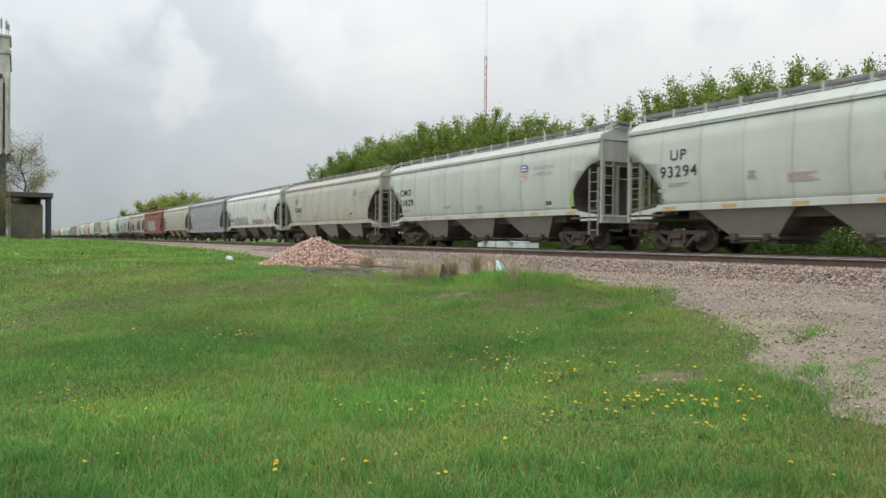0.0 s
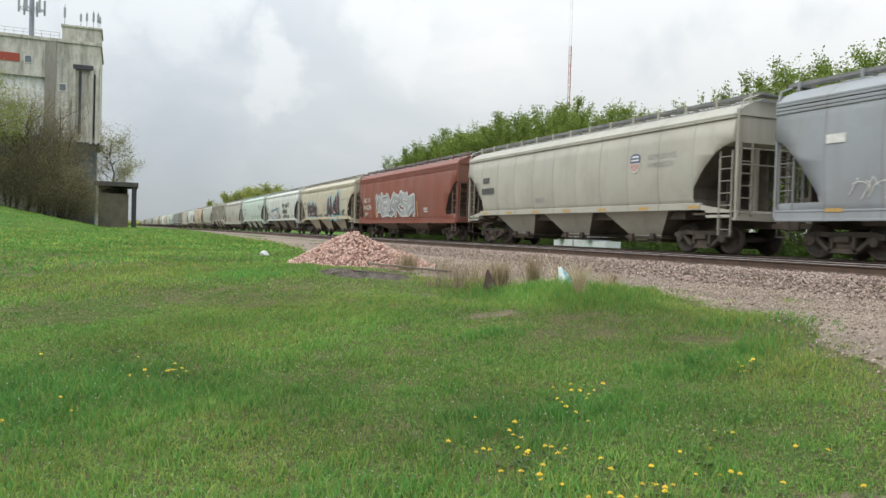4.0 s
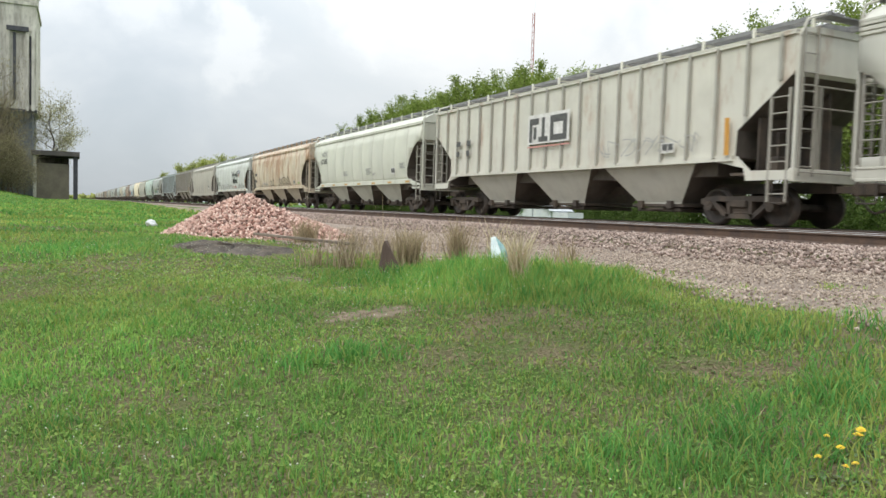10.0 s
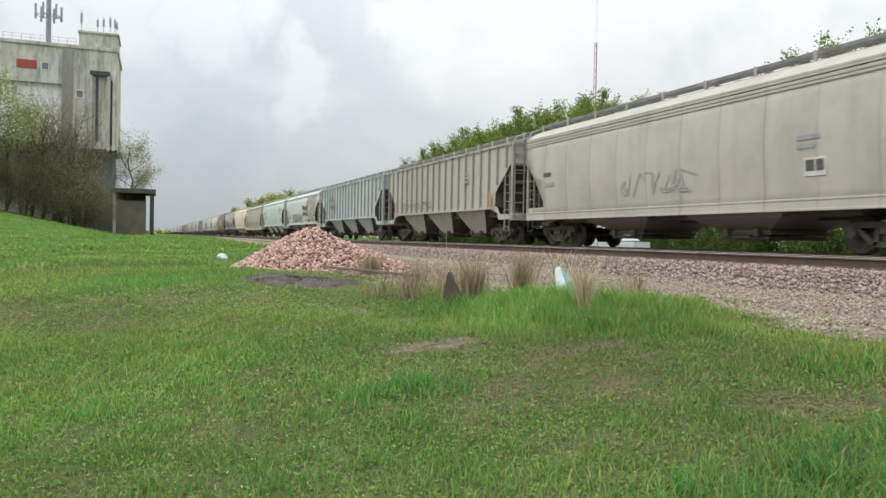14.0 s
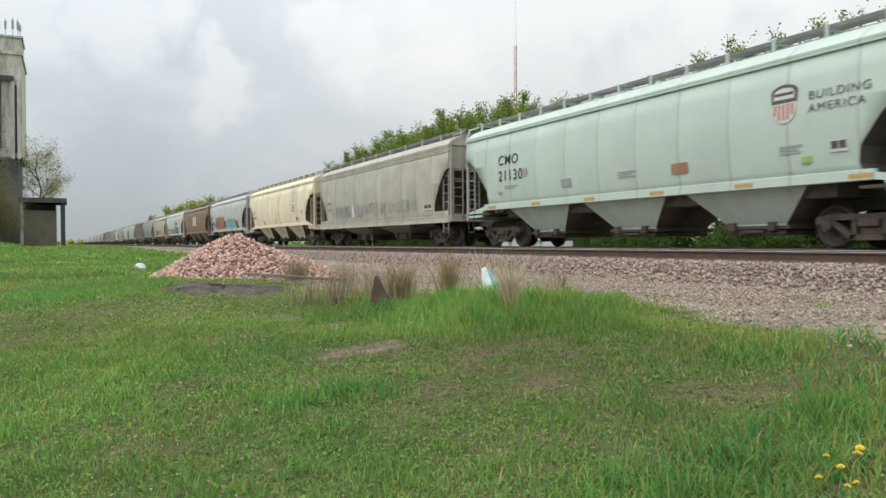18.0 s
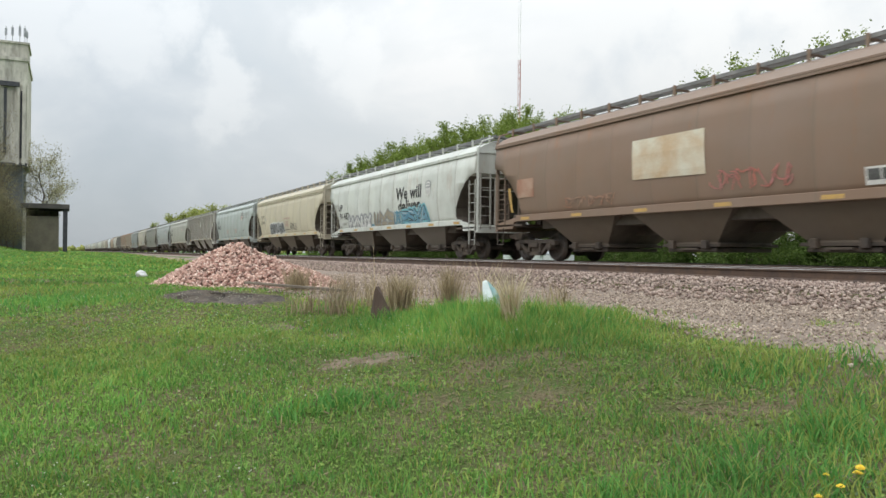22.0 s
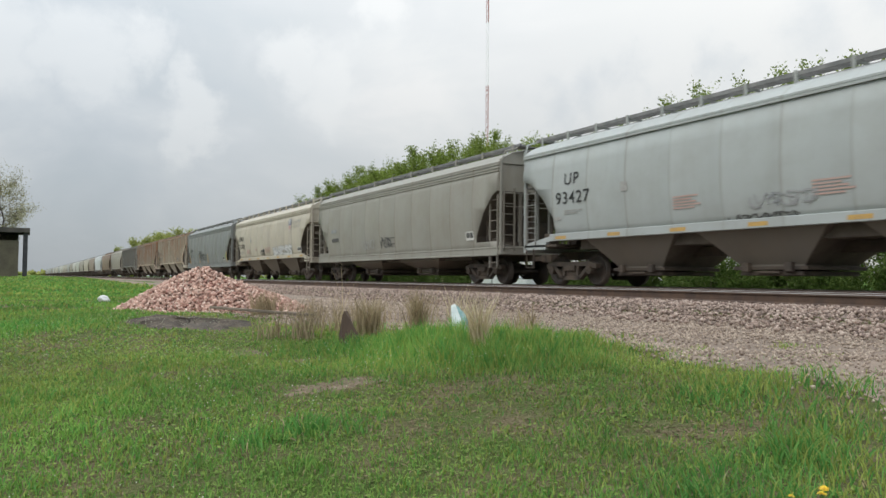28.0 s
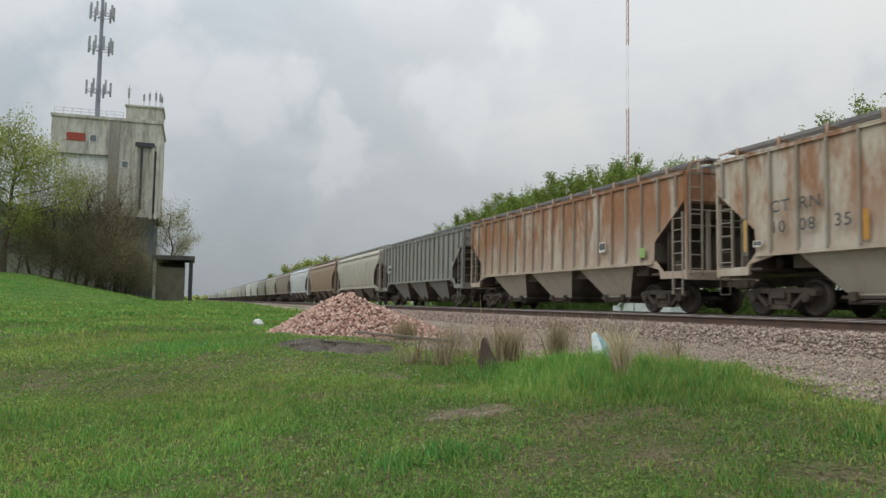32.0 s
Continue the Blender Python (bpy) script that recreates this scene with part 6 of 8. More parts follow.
LUSH = [(3.6, 5.9, 1.2, 1.25), (4.2, 3.0, 0.9, 0.5), (2.9, 2.3, 1.1, 0.45), (1.4, 4.2, 0.5, 0.22), (0.6, 1.6, 1.0, 0.5), (-1.5, 0.5, 1.5, 1.0), (-3, 4, 2.0, 1.5), (-4.2, -1.0, 2.0, 2.6), (-1.8, -2.4, 1.9, 1.5), (1.5, -1.2, 1.3, 0.7), (3.0, 6.9, 0.6, 0.4), (0, 11, 1.0, 0.8)]


def spot(x, y, table):
    m = np.zeros_like(x)
    for a, b, p, q in table:
        m = np.maximum(m, np.exp(-(((x - a) / p) ** 2 + ((y - b) / q) ** 2) ** 1.5))
    return m


def wave_noise(x, y, s):
    return (np.sin(x * s + 1.3 * np.sin(y * s * 0.7)) + np.sin(y * s * 1.1 + 1.7 * np.sin(x * s * 0.6 + 2)) + np.sin((x + y) * s * 0.53 + 1)) / 3


def seen_from_walk(x, y):
    """The side of the walk towards which the lawn spreads, and the distance to the walk."""
    walk_pts = np.array([(-4.4, -5.7), (-2.8, -3.8), (-1.25, -1.5), (0, 0)])
    seen = np.zeros(len(x), bool)
    fade = np.random.default_rng(2).uniform(0, 14, len(x))
    for a, b in walk_pts:
        az = np.degrees(np.arctan2(x - a, y - b))
        seen |= (az > -23 - fade) & (az < 66 + fade) & (np.hypot(x - a, y - b) > 0.9)
    return seen, np.min([np.hypot(x - a, y - b) for a, b in walk_pts], axis=0)


TUSSOCKS = np.random.default_rng(23).uniform(0, 1, (64, 64, 3))


def tussock(x, y, cell=0.34):
    """How deep a point lies in a tussock, 0 to 1: one middle to each cell of a loose grid."""
    best = np.zeros_like(x)
    ci, cj = np.floor(x / cell).astype(int), np.floor(y / cell).astype(int)
    for a in (-1, 0, 1):
        for b in (-1, 0, 1):
            t = TUSSOCKS[(ci + a) % 64, (cj + b) % 64]
            dx, dy = x - (ci + a + t[:, 0]) * cell, y - (cj + b + t[:, 1]) * cell
            best = np.maximum(best, np.exp(-(dx ** 2 + dy ** 2) / (cell * (0.16 + 0.34 * t[:, 2])) ** 2))
    return best


def lawn():
    rng = np.random.default_rng(11)
    # distance rings round the walk: inner, outer, blades to the square metre, height, width
    rings = [(0.0, 4.2, 3500, 0.08, 0.0072), (4.2, 8.0, 2700, 0.08, 0.0085), (8.0, 14.0, 760, 0.09, 0.015), (14.0, 26.0, 150, 0.10, 0.036), (26.0, 60.0, 20, 0.15, 0.09), (60.0, 128.0, 5.0, 0.13, 0.16)]
    for k, (r0, r1, dens, tall, wide) in enumerate(rings):
        x0, x1, y0, y1 = -4.4 - r1 * 0.6, min(9, r1), -5.7, r1 + 1.5
        if k == 5:
            x0, x1, y0 = -45, 7, 55
        n = int((x1 - x0) * (y1 - y0) * dens)
        x, y = rng.uniform(x0, x1, n), rng.uniform(y0, y1, n)
        seen, d = seen_from_walk(x, y)
        edge = lawn_edge(y) - x
        keep = (d >= r0) & (d < r1) & seen & ((edge > 0.3 - 1.5 * rng.uniform(0, 1, n) ** 2.2 - 0.9 * rng.uniform(0, 1, n) ** 2 * (y < 2.0)) | (spot(x, y, [(2.7, -0.9, 0.35, 0.25), (5.3, 5.0, 0.3, 0.2), (4.2, 9.0, 0.5, 0.4), (5.6, 4.0, 0.4, 0.15), (6.3, 4.6, 0.3, 0.15), (3.7, -0.1, 0.9, 0.35), (3.1, -1.2, 0.5, 0.3)]) > rng.uniform(0.1, 1.6, n)))
        bare = spot(x, y, BARE)
        patchy = 0.5 + 0.5 * wave_noise(x, y, 2.1) + 0.35 * wave_noise(x + 5, y, 5.3)
        lush = spot(x, y, LUSH)
        keep &= rng.uniform(0, 1, n) > np.clip(bare * 0.62 + 0.28 * spot(x, y, THIN) * (1 - lush) + np.clip(0.22 - patchy, 0, 1) * 0.8 * (1 - lush), 0, 0.88)
        keep &= spot(x, y, SOIL) < rng.uniform(0.25, 0.6, n)
        # tussocks: the blades crowd towards scattered middles and stand taller there
        tus = tussock(x, y)
        keep &= rng.uniform(0, 1, n) < (0.70 if k < 3 else 0.9) + 0.30 * tus
        x, y, lush, patchy, tus = x[keep], y[keep], lush[keep], patchy[keep], tus[keep]
        thin = spot(x, y, THIN)
        mound = np.exp(-(((x - 3.65) / 1.2) ** 2 + ((y - 5.9) / 1.3) ** 2) ** 2)
        h = tall * (0.5 + 0.7 * lush + 0.3 * np.clip(patchy, 0, 1)) * rng.uniform(0.45, 1.4, len(x)) + mound * rng.uniform(0.03, 0.17, len(x))
        h *= (1 - 0.38 * thin * (1 - mound)) * (0.62 + 0.62 * tus)
        h *= 1 - 0.55 * ((y > 7.4) & (y < 9.6) & (x < 2.7))
        pos = np.stack([x, y, height(x, y)], -1)
        r = rng.uniform(0, 1, len(x))
        olive_at = 0.24 * mound + np.clip(0.32 + 0.45 * thin + 0.55 * wave_noise(x + 3, y + 1, 0.9) + 0.3 * wave_noise(x, y, 3.1), 0.04, 0.75) * (1 - 0.75 * lush) + 0.35 * np.exp(-((lawn_edge(y) - x) / 0.6) ** 2)
        dark_at = 0.10 + 0.46 * lush * (1 - 0.75 * mound) + 0.22 * tus * (tus > 0.45)
        olive, dark = r < olive_at, r > 1 - dark_at
        for mask, mat in ((olive, M_GRASS_OLIVE), (dark & ~olive, M_GRASS_DARK), (~dark & ~olive, M_GRASS)):
            me = blades("grass", pos[mask], h[mask], np.full(mask.sum(), wide), (0.95 - 0.4 * mound)[mask], mat, rng)
            tagged(new("grass", me), "short green lawn grass with lusher clumps", "grass", kind="stuff")
        # last year's straw among it
        s = rng.uniform(0, 1, len(x)) < 0.03
        me = blades("dry_grass", pos[s], h[s] * 0.7, np.full(s.sum(), wide), np.full(s.sum(), 1.3), M_DRY, rng)
        tagged(new("dry_grass", me), "dead straw-coloured blades in the lawn", "grass", kind="stuff")


def outer_lawn():
    """Coarser grass over the rest of the lawn, behind and beside the walk."""
    rng = np.random.default_rng(19)
    n = 120000
    x, y = rng.uniform(-17, 7, n), rng.uniform(-18, 9, n)
    seen, d = seen_from_walk(x, y)
    keep = ~seen & (d < rng.uniform(9, 14, n)) & (lawn_edge(y) - x > rng.uniform(-0.5, 0.3, n))
    x, y = x[keep], y[keep]
    pos = np.stack([x, y, height(x, y)], -1)
    r = rng.uniform(0, 1, len(x))
    for mask, mat in ((r < 0.5, M_GRASS), (r > 0.75, M_GRASS_OLIVE), ((r >= 0.5) & (r <= 0.75), M_GRASS_DARK)):
        me = blades("grass", pos[mask], rng.uniform(0.04, 0.1, mask.sum()), np.full(mask.sum(), 0.024), np.full(mask.sum(), 1.0), mat, rng)
        tagged(new("grass", me), "short green lawn grass behind the path", "grass", kind="stuff")


def leaflets(name, pos, size, flat, slim, material, rng):
    """Small leaves that lie near the ground, one kite each."""
    n = len(pos)
    a = rng.uniform(0, 2 * np.pi, n)
    u = np.stack([np.cos(a), np.sin(a), rng.normal(0, flat, n)], -1)
    w = np.stack([-np.sin(a), np.cos(a), rng.normal(0, flat, n)], -1)
    s = size[:, None]
    v = np.stack([pos - u * s * 0.5, pos + w * s * slim, pos + u * s * 0.5, pos - w * s * slim], 1).reshape(-1, 3)
    return array_mesh(name, v, np.arange(n)[:, None] * 4 + np.arange(4)[None], None, material)


def ground_cover():
    """Clover, moss and litter between the blades."""
    rng = np.random.default_rng(17)
    for r0, r1, dens, size in ((0.0, 4.2, 1900, 0.019), (4.2, 8.5, 1500, 0.022), (8.5, 14, 300, 0.036)):
        x0, x1, y0, y1 = -4.4 - r1 * 0.6, min(6, r1), -5.7, r1 + 1.5
        n = int((x1 - x0) * (y1 - y0) * dens)
        x, y = rng.uniform(x0, x1, n), rng.uniform(y0, y1, n)
        seen, d = seen_from_walk(x, y)
        keep = (d >= r0) & (d < r1) & seen & (lawn_edge(y) - x > rng.uniform(-0.25, 0.3, n)) & (spot(x, y, SOIL) < 0.35)
        x, y = x[keep], y[keep]
        bare = spot(x, y, BARE)
        pos = np.stack([x, y, height(x, y) + rng.uniform(0.004, 0.028, len(x)) * (1 - 0.7 * bare)], -1)
        litter = rng.uniform(0, 1, len(x)) < 0.08 + 0.6 * bare + 0.28 * spot(x, y, THIN)
        for mask, mat, slim, long, label in ((litter, M_LITTER, 0.10, 1.7, "dead straw litter on thin ground"), (~litter, M_CLOVER, 0.28, 1.0, "low clover and moss between grass blades")):
            me = leaflets("ground_cover", pos[mask], size * long * rng.uniform(0.6, 1.5, mask.sum()), 0.3, slim, mat, rng)
            tagged(new("ground_cover", me), label, "weeds", kind="stuff")


lawn()
outer_lawn()
ground_cover()


def weeds_seed():
    """Tiny white seed heads that stand over the thin lawn."""
    rng = np.random.default_rng(5)
    n = 5200
    x, y = rng.uniform(-5, 5.0, n), rng.uniform(0.5, 12, n)
    keep = (wave_noise(x, y, 1.3) > -0.1) & (lawn_edge(y) - x > 0.3)
    x, y = x[keep], y[keep]
    p = np.stack([x, y, height(x, y) + rng.uniform(0.07, 0.15, len(x))], -1)
    me = stones("seed_heads", p, rng.uniform(0.008, 0.016, len(x)), surf("seed_head", (0.6, 0.6, 0.5), (0.45, 0.5, 0.35), 9, 0.8, 0, 0, 40), rng)
    tagged(new("seed_heads", me), "tiny whitish weed flowers over the lawn", "weeds", kind="stuff")


weeds_seed()


def loose_stones():
    rng = np.random.default_rng(3)
    # ballast on the near shoulder
    n = 30000
    y = rng.uniform(0, 1, n) ** 1.5 * 42 - 3
    x = rng.uniform(7.4, 10.25, n)
    keep = rng.uniform(0, 1, n) < sstep(7.2, 8.6, x) * 0.9 + 0.1
    x, y = x[keep], y[keep]
    p = np.stack([x, y, height(x, y) + 0.05 + rng.uniform(-0.005, 0.03, len(x))], -1)
    tagged(new("ballast_stones", stones("ballast_stones", p, rng.uniform(0.03, 0.075, len(x)), M_STONE, rng, True)), "pinkish-grey crushed ballast stones", "stones", kind="stuff")
    # between the rails
    n = 7000
    y = rng.uniform(0, 1, n) ** 1.4 * 36 - 1
    x = rng.uniform(10.5, 13.4, n)
    p = np.stack([x, y, height(x, y) + 0.05 + rng.uniform(0, 0.03, n)], -1)
    tagged(new("ballast_stones", stones("ballast_stones", p, rng.uniform(0.05, 0.09, n), M_STONE, rng, True)), "crushed ballast stones between the rails", "stones", kind="stuff")
    # finer gravel of the verge
    n = 42000
    y = rng.uniform(0, 1, n) ** 1.15 * 24 - 4
    e = lawn_edge(y)
    x = e + 0.45 * rng.uniform(0, 1, n) + rng.uniform(0, 1, n) ** 0.8 * (8.3 - e)
    p = np.stack([x, y, height(x, y) + 0.022 + rng.uniform(-0.004, 0.012, n)], -1)
    tagged(new("gravel_stones", stones("gravel_stones", p, rng.uniform(0.016, 0.058, n) * (1 + 0.5 * sstep(10, 25, y)), M_PEBBLE, rng)), "pale loose gravel on the verge", "stones", kind="stuff")


loose_stones()


# ---- stone pile ----
PILE = (2.85, 14.5)


def pile_z(x, y):
    r = np.hypot((x - PILE[0]) / np.where(x < PILE[0], 1.45, 1.95), (y - PILE[1]) / 1.72)
    return height(x, y) + 0.80 * np.clip(1 - r, 0, 1) ** 0.92


def rock_pile():
    rng = np.random.default_rng(21)
    t = thing("stone_pile", "heap of pinkish broken rock on the gravel", "stone heap")
    n = 26
    bm = bmn()
    rings = []
    for i in range(9):
        r = i / 8
        ring = []
        for j in range(n):
            a = 2 * math.pi * j / n
            x, y = PILE[0] + (1.95 if math.cos(a) > 0 else 1.45) * r * math.cos(a), PILE[1] + 1.72 * r * math.sin(a)
            ring.append(bm.verts.new((x, y, float(pile_z(x, y)) - 0.05)))
        rings.append(ring)
    for p, q in zip(rings, rings[1:]):
        for j in range(n):
            bm.faces.new((p[j], q[j], q[(j + 1) % n], p[(j + 1) % n]))
    part("core", bm, surf("rock_fines", (0.30, 0.19, 0.16), (0.2, 0.13, 0.11), 6, 0.95, 0, 0.9, 30), t)
    m = 6500
    a, r = rng.uniform(0, 2 * np.pi, m), np.sqrt(rng.uniform(0, 1.12, m))
    x, y = PILE[0] + np.where(np.cos(a) > 0, 1.95, 1.45) * r * np.cos(a), PILE[1] + 1.72 * r * np.sin(a)
    p = np.stack([x, y, pile_z(x, y) + rng.uniform(-0.03, 0.035, m)], -1)
    part_stuff = new("loose_rock", stones("loose_rock", p, rng.uniform(0.035, 0.095, m), M_QUARTZ, rng, True))
    part_stuff.parent = t
    tagged(part_stuff, kind="stuff")
    m_one = surf("pink_rock_piece", (0.60, 0.41, 0.33), (0.42, 0.25, 0.20), 5, 0.9, 0, 0.5, 40, per_object=0.35)
    shapes = [stones("rock", np.zeros((1, 3)), np.array([1.0]), m_one, rng, True) for _ in range(8)]
    for k in range(280):
        a, r = rng.uniform(math.pi, 2 * math.pi), math.sqrt(rng.uniform(0, 1.0))
        x, y = PILE[0] + (1.92 if math.cos(a) > 0 else 1.42) * r * math.cos(a), PILE[1] + 1.68 * r * math.sin(a)
        o = new("rock", shapes[k % 8])
        o.parent = t
        s = rng.uniform(0.06, 0.125)
        o.matrix_basis = Matrix.LocRotScale((x, y, float(pile_z(x, y)) + 0.03), Euler(rng.uniform(0, 6, 3)), (s, s, s))


rock_pile()


# ---- small things by the pile ----
def broken_post():
    x, y = 2.83, 7.1
    z = float(height(x, y))
    t = thing("broken_post", "dark broken wooden post stub in tall grass", "post")
    bm = bmn()
    prof = [(-0.085, -0.1), (0.12, -0.1), (0.10, 0.16), (0.035, 0.27), (-0.02, 0.40), (-0.045, 0.36), (-0.07, 0.15)]
    slab(bm, prof, "y", -0.05, 0.06)
    for v in bm.verts:
        v.co.x += 0.02 * math.sin(v.co.z * 14 + v.co.y * 30)
        v.co.y *= 1.0 - 0.5 * max(0, v.co.z) / 0.4
    part("stub", bm, surf("rotten_wood", (0.075, 0.05, 0.04), (0.14, 0.095, 0.075), 6, 0.95, 0, 0.8, 30, (1, 1, 0.2)), t)
    t.matrix_basis = pose(x, y, z - 0.06, 0, 0, -20)


def scrap():
    x, y = 3.98, 6.76
    z = float(height(x, y))
    t = thing("scrap_sheet", "crumpled pale blue plastic sheet standing in grass", "scrap")
    for k, (poly, mat) in enumerate((
            ([(-0.06, -0.05), (0.02, -0.05), (0.0, 0.20), (-0.035, 0.40), (-0.06, 0.38)], surf("white_plastic", (0.62, 0.72, 0.74), (0.78, 0.82, 0.82), 9, 0.35, 0, 0.1, 30)),
            ([(0.01, -0.05), (0.10, -0.05), (0.075, 0.10), (0.03, 0.26), (-0.03, 0.39)], surf("teal_plastic", (0.22, 0.42, 0.45), (0.45, 0.6, 0.62), 9, 0.35, 0, 0.1, 30)),
            ([(0.10, -0.05), (0.17, -0.05), (0.11, 0.13), (0.06, 0.22), (0.07, 0.10)], surf("dark_fold", (0.05, 0.06, 0.06), (0.1, 0.12, 0.12), 9, 0.5, 0, 0.1, 30)))):
        bm = bmn()
        slab(bm, poly, "y", k * 0.012, k * 0.012 + 0.008)
        for v in bm.verts:
            v.co.y += 0.35 * v.co.x * (k - 1) + 0.03 * math.sin(v.co.z * 20)
        part("fold", bm, mat, t)
    t.matrix_basis = Matrix.LocRotScale((x - 0.03, y, z + 0.02), Euler((0, 0, radians(-28))), (1.75, 1.3, 0.82))


def plastic_bag():
    x, y = 1.6, 19.2
    t = thing("plastic_bag", "crumpled white plastic bag on the grass", "litter")
    bm = bmn()
    bmesh.ops.create_icosphere(bm, subdivisions=3, radius=0.13)
    for v in bm.verts:
        k = noise.noise(v.co * 9) * 0.09
        v.co *= 1 + k * 4
        v.co.z = max(-0.05, v.co.z * 0.75)
    part("crumple", bm, surf("white_bag", (0.7, 0.7, 0.68), (0.55, 0.56, 0.56), 8, 0.4, 0, 0.2, 30), t)
    t.matrix_basis = pose(x, y, float(height(x, y)) + 0.10)


def board(x0, y0, x1, y1, w, h, label, col):
    t = thing("old_board", label, "board")
    L = math.hypot(x1 - x0, y1 - y0)
    bm = bmn()
    box(bm, -L / 2, L / 2, -w / 2, w / 2, 0, h, 0.006)
    part("plank", bm, surf("grey_wood", col, tuple(v * 0.6 for v in col), 4, 0.9, 0, 0.6, 30, (0.3, 4, 1)), t)
    za, zb = float(height(x0, y0)), float(height(x1, y1))
    t.matrix_basis = pose((x0 + x1) / 2, (y0 + y1) / 2, (za + zb) / 2 + 0.09, 0, -math.degrees(math.atan2(zb - za, L)), math.degrees(math.atan2(y1 - y0, x1 - x0)))


def dark_soil():
    """The scorched earth in front of the heap."""
    bm = bmn()
    n, rings = 48, []
    for q, up in ((1.0, -0.02), (0.85, 0.02), (0.6, 0.045), (0.3, 0.055), (0.05, 0.055)):
        ring = []
        for i in range(n):
            a = 2 * math.pi * i / n
            r = q * (1 + 0.14 * math.sin(3 * a + 1) + 0.08 * math.sin(7 * a) + 0.05 * math.sin(13 * a))
            x, y = 1.95 + 0.82 * r * math.cos(a), 10.5 + 1.5 * r * math.sin(a)
            ring.append(bm.verts.new((x, y, float(height(x, y)) + up + 0.025 * math.sin(i * 2.9 + q * 9) * (q < 0.99))))
        rings.append(ring)
    for p, q in zip(rings, rings[1:]):
        for i in range(n):
            bm.faces.new((p[i], p[(i + 1) % n], q[(i + 1) % n], q[i]))
    bm.faces.new(rings[-1])
    ob = part("bare_soil", bm, surf("dark_earth", (0.045, 0.036, 0.028), (0.13, 0.105, 0.08), 5, 0.95, 0, 0.9, 25, dist=0.03))
    tagged(ob, "dark bare earth in front of the rock heap", "soil", kind="structure")


M_EARTH = surf("trodden_earth", (0.245, 0.18, 0.13), (0.15, 0.13, 0.08), 9, 0.95, 0, 0.9, 45, dist=0.02)


def worn_patch(cx, cy, rx, ry, seed):
    """Trodden earth where the turf has gone."""
    rng = random.Random(seed)
    f = [rng.uniform(0, 6) for _ in range(4)]
    bm = bmn()
    n, rings = 30, []
    for q, up in ((1.0, -0.014), (0.75, 0.0), (0.4, 0.005), (0.04, 0.007)):
        ring = []
        for i in range(n):
            a = 2 * math.pi * i / n
            r = q * (1 + 0.22 * math.sin(2 * a + f[0]) + 0.16 * math.sin(5 * a + f[1]) + 0.08 * math.sin(11 * a + f[2]))
            x, y = cx + rx * r * math.cos(a), cy + ry * r * math.sin(a)
            ring.append(bm.verts.new((x, y, float(height(x, y)) + up + 0.004 * math.sin(i * 2.3 + q * 20))))
        rings.append(ring)
    for p, q in zip(rings, rings[1:]):
        for i in range(n):
            bm.faces.new((p[i], p[(i + 1) % n], q[(i + 1) % n], q[i]))
    bm.faces.new(rings[-1])
    tagged(part("bare_patch", bm, M_EARTH), "bare trodden earth patch in the lawn", "soil", kind="structure")


for k, (x, y, a, b) in enumerate(BARE[:3] + BARE[10:11]):
    worn_patch(x, y, a * (1.25 if k == 3 else 1.2 if k == 0 else 0.8), b * (1.2 if k == 3 else 1.1), 60 + k)

broken_post(); scrap(); plastic_bag(); dark_soil()
board(2.62, 12.5, 3.62, 10.35, 0.055, 0.04, "grey weathered board lying by the rock heap", (0.22, 0.18, 0.14))


M_TUFT = leafy("bleached_straw", (0.46, 0.37, 0.24), (0.74, 0.65, 0.48))


def tuft(x, y, tall, n, spread, seed, label):
    rng = np.random.default_rng(seed)
    p = np.stack([x + rng.normal(0, spread, n), y + rng.normal(0, spread, n)], -1)
    pos = np.column_stack([p, height(p[:, 0], p[:, 1])])
    me = blades("straw", pos, rng.uniform(0.35, 1.0, n) ** 0.8 * tall * 1.22, np.full(n, 0.011), np.full(n, 0.55), M_TUFT if seed in (43, 51) else M_STRAW, rng)
    t = thing("dry_grass_tuft", label, "grass tuft", "dry tufts by the gravel")
    o = new("straw", me)
    o.parent = t
    tagged(o, kind="stuff")


for k, (x, y, h, n, s) in enumerate([(2.55, 7.6, 0.36, 90, 0.10), (3.25, 7.55, 0.44, 240, 0.08), (3.95, 7.75, 0.50, 190, 0.06), (3.62, 5.85, 0.52, 150, 0.035), (4.6, 6.5, 0.36, 70, 0.07), (3.35, 12.0, 0.40, 300, 0.10), (3.75, 11.0, 0.34, 90, 0.20), (2.3, 7.9, 0.26, 60, 0.10), (4.1, 9.6, 0.34, 110, 0.22), (3.6, 9.2, 0.85, 9, 0.03), (3.1, 8.3, 0.32, 110, 0.18), (4.75, 8.3, 0.6, 14, 0.06), (4.35, 7.5, 0.40, 60, 0.12)]):
    tuft(x, y, h, n, s, 40 + k, "tuft of dead straw-coloured grass by the gravel")


# ---- dandelions ----
M_PETAL = surf("dandelion_yellow", (0.82, 0.64, 0.04), (0.78, 0.54, 0.03), 30, 0.7, 0, 0, 60)
M_ROSETTE = surf("rosette_green", (0.055, 0.10, 0.03), (0.09, 0.13, 0.04), 20, 0.7, 0, 0, 60)
M_STEM = surf("stem_green", (0.12, 0.2, 0.05), (0.2, 0.24, 0.08), 9, 0.7, 0, 0, 50)


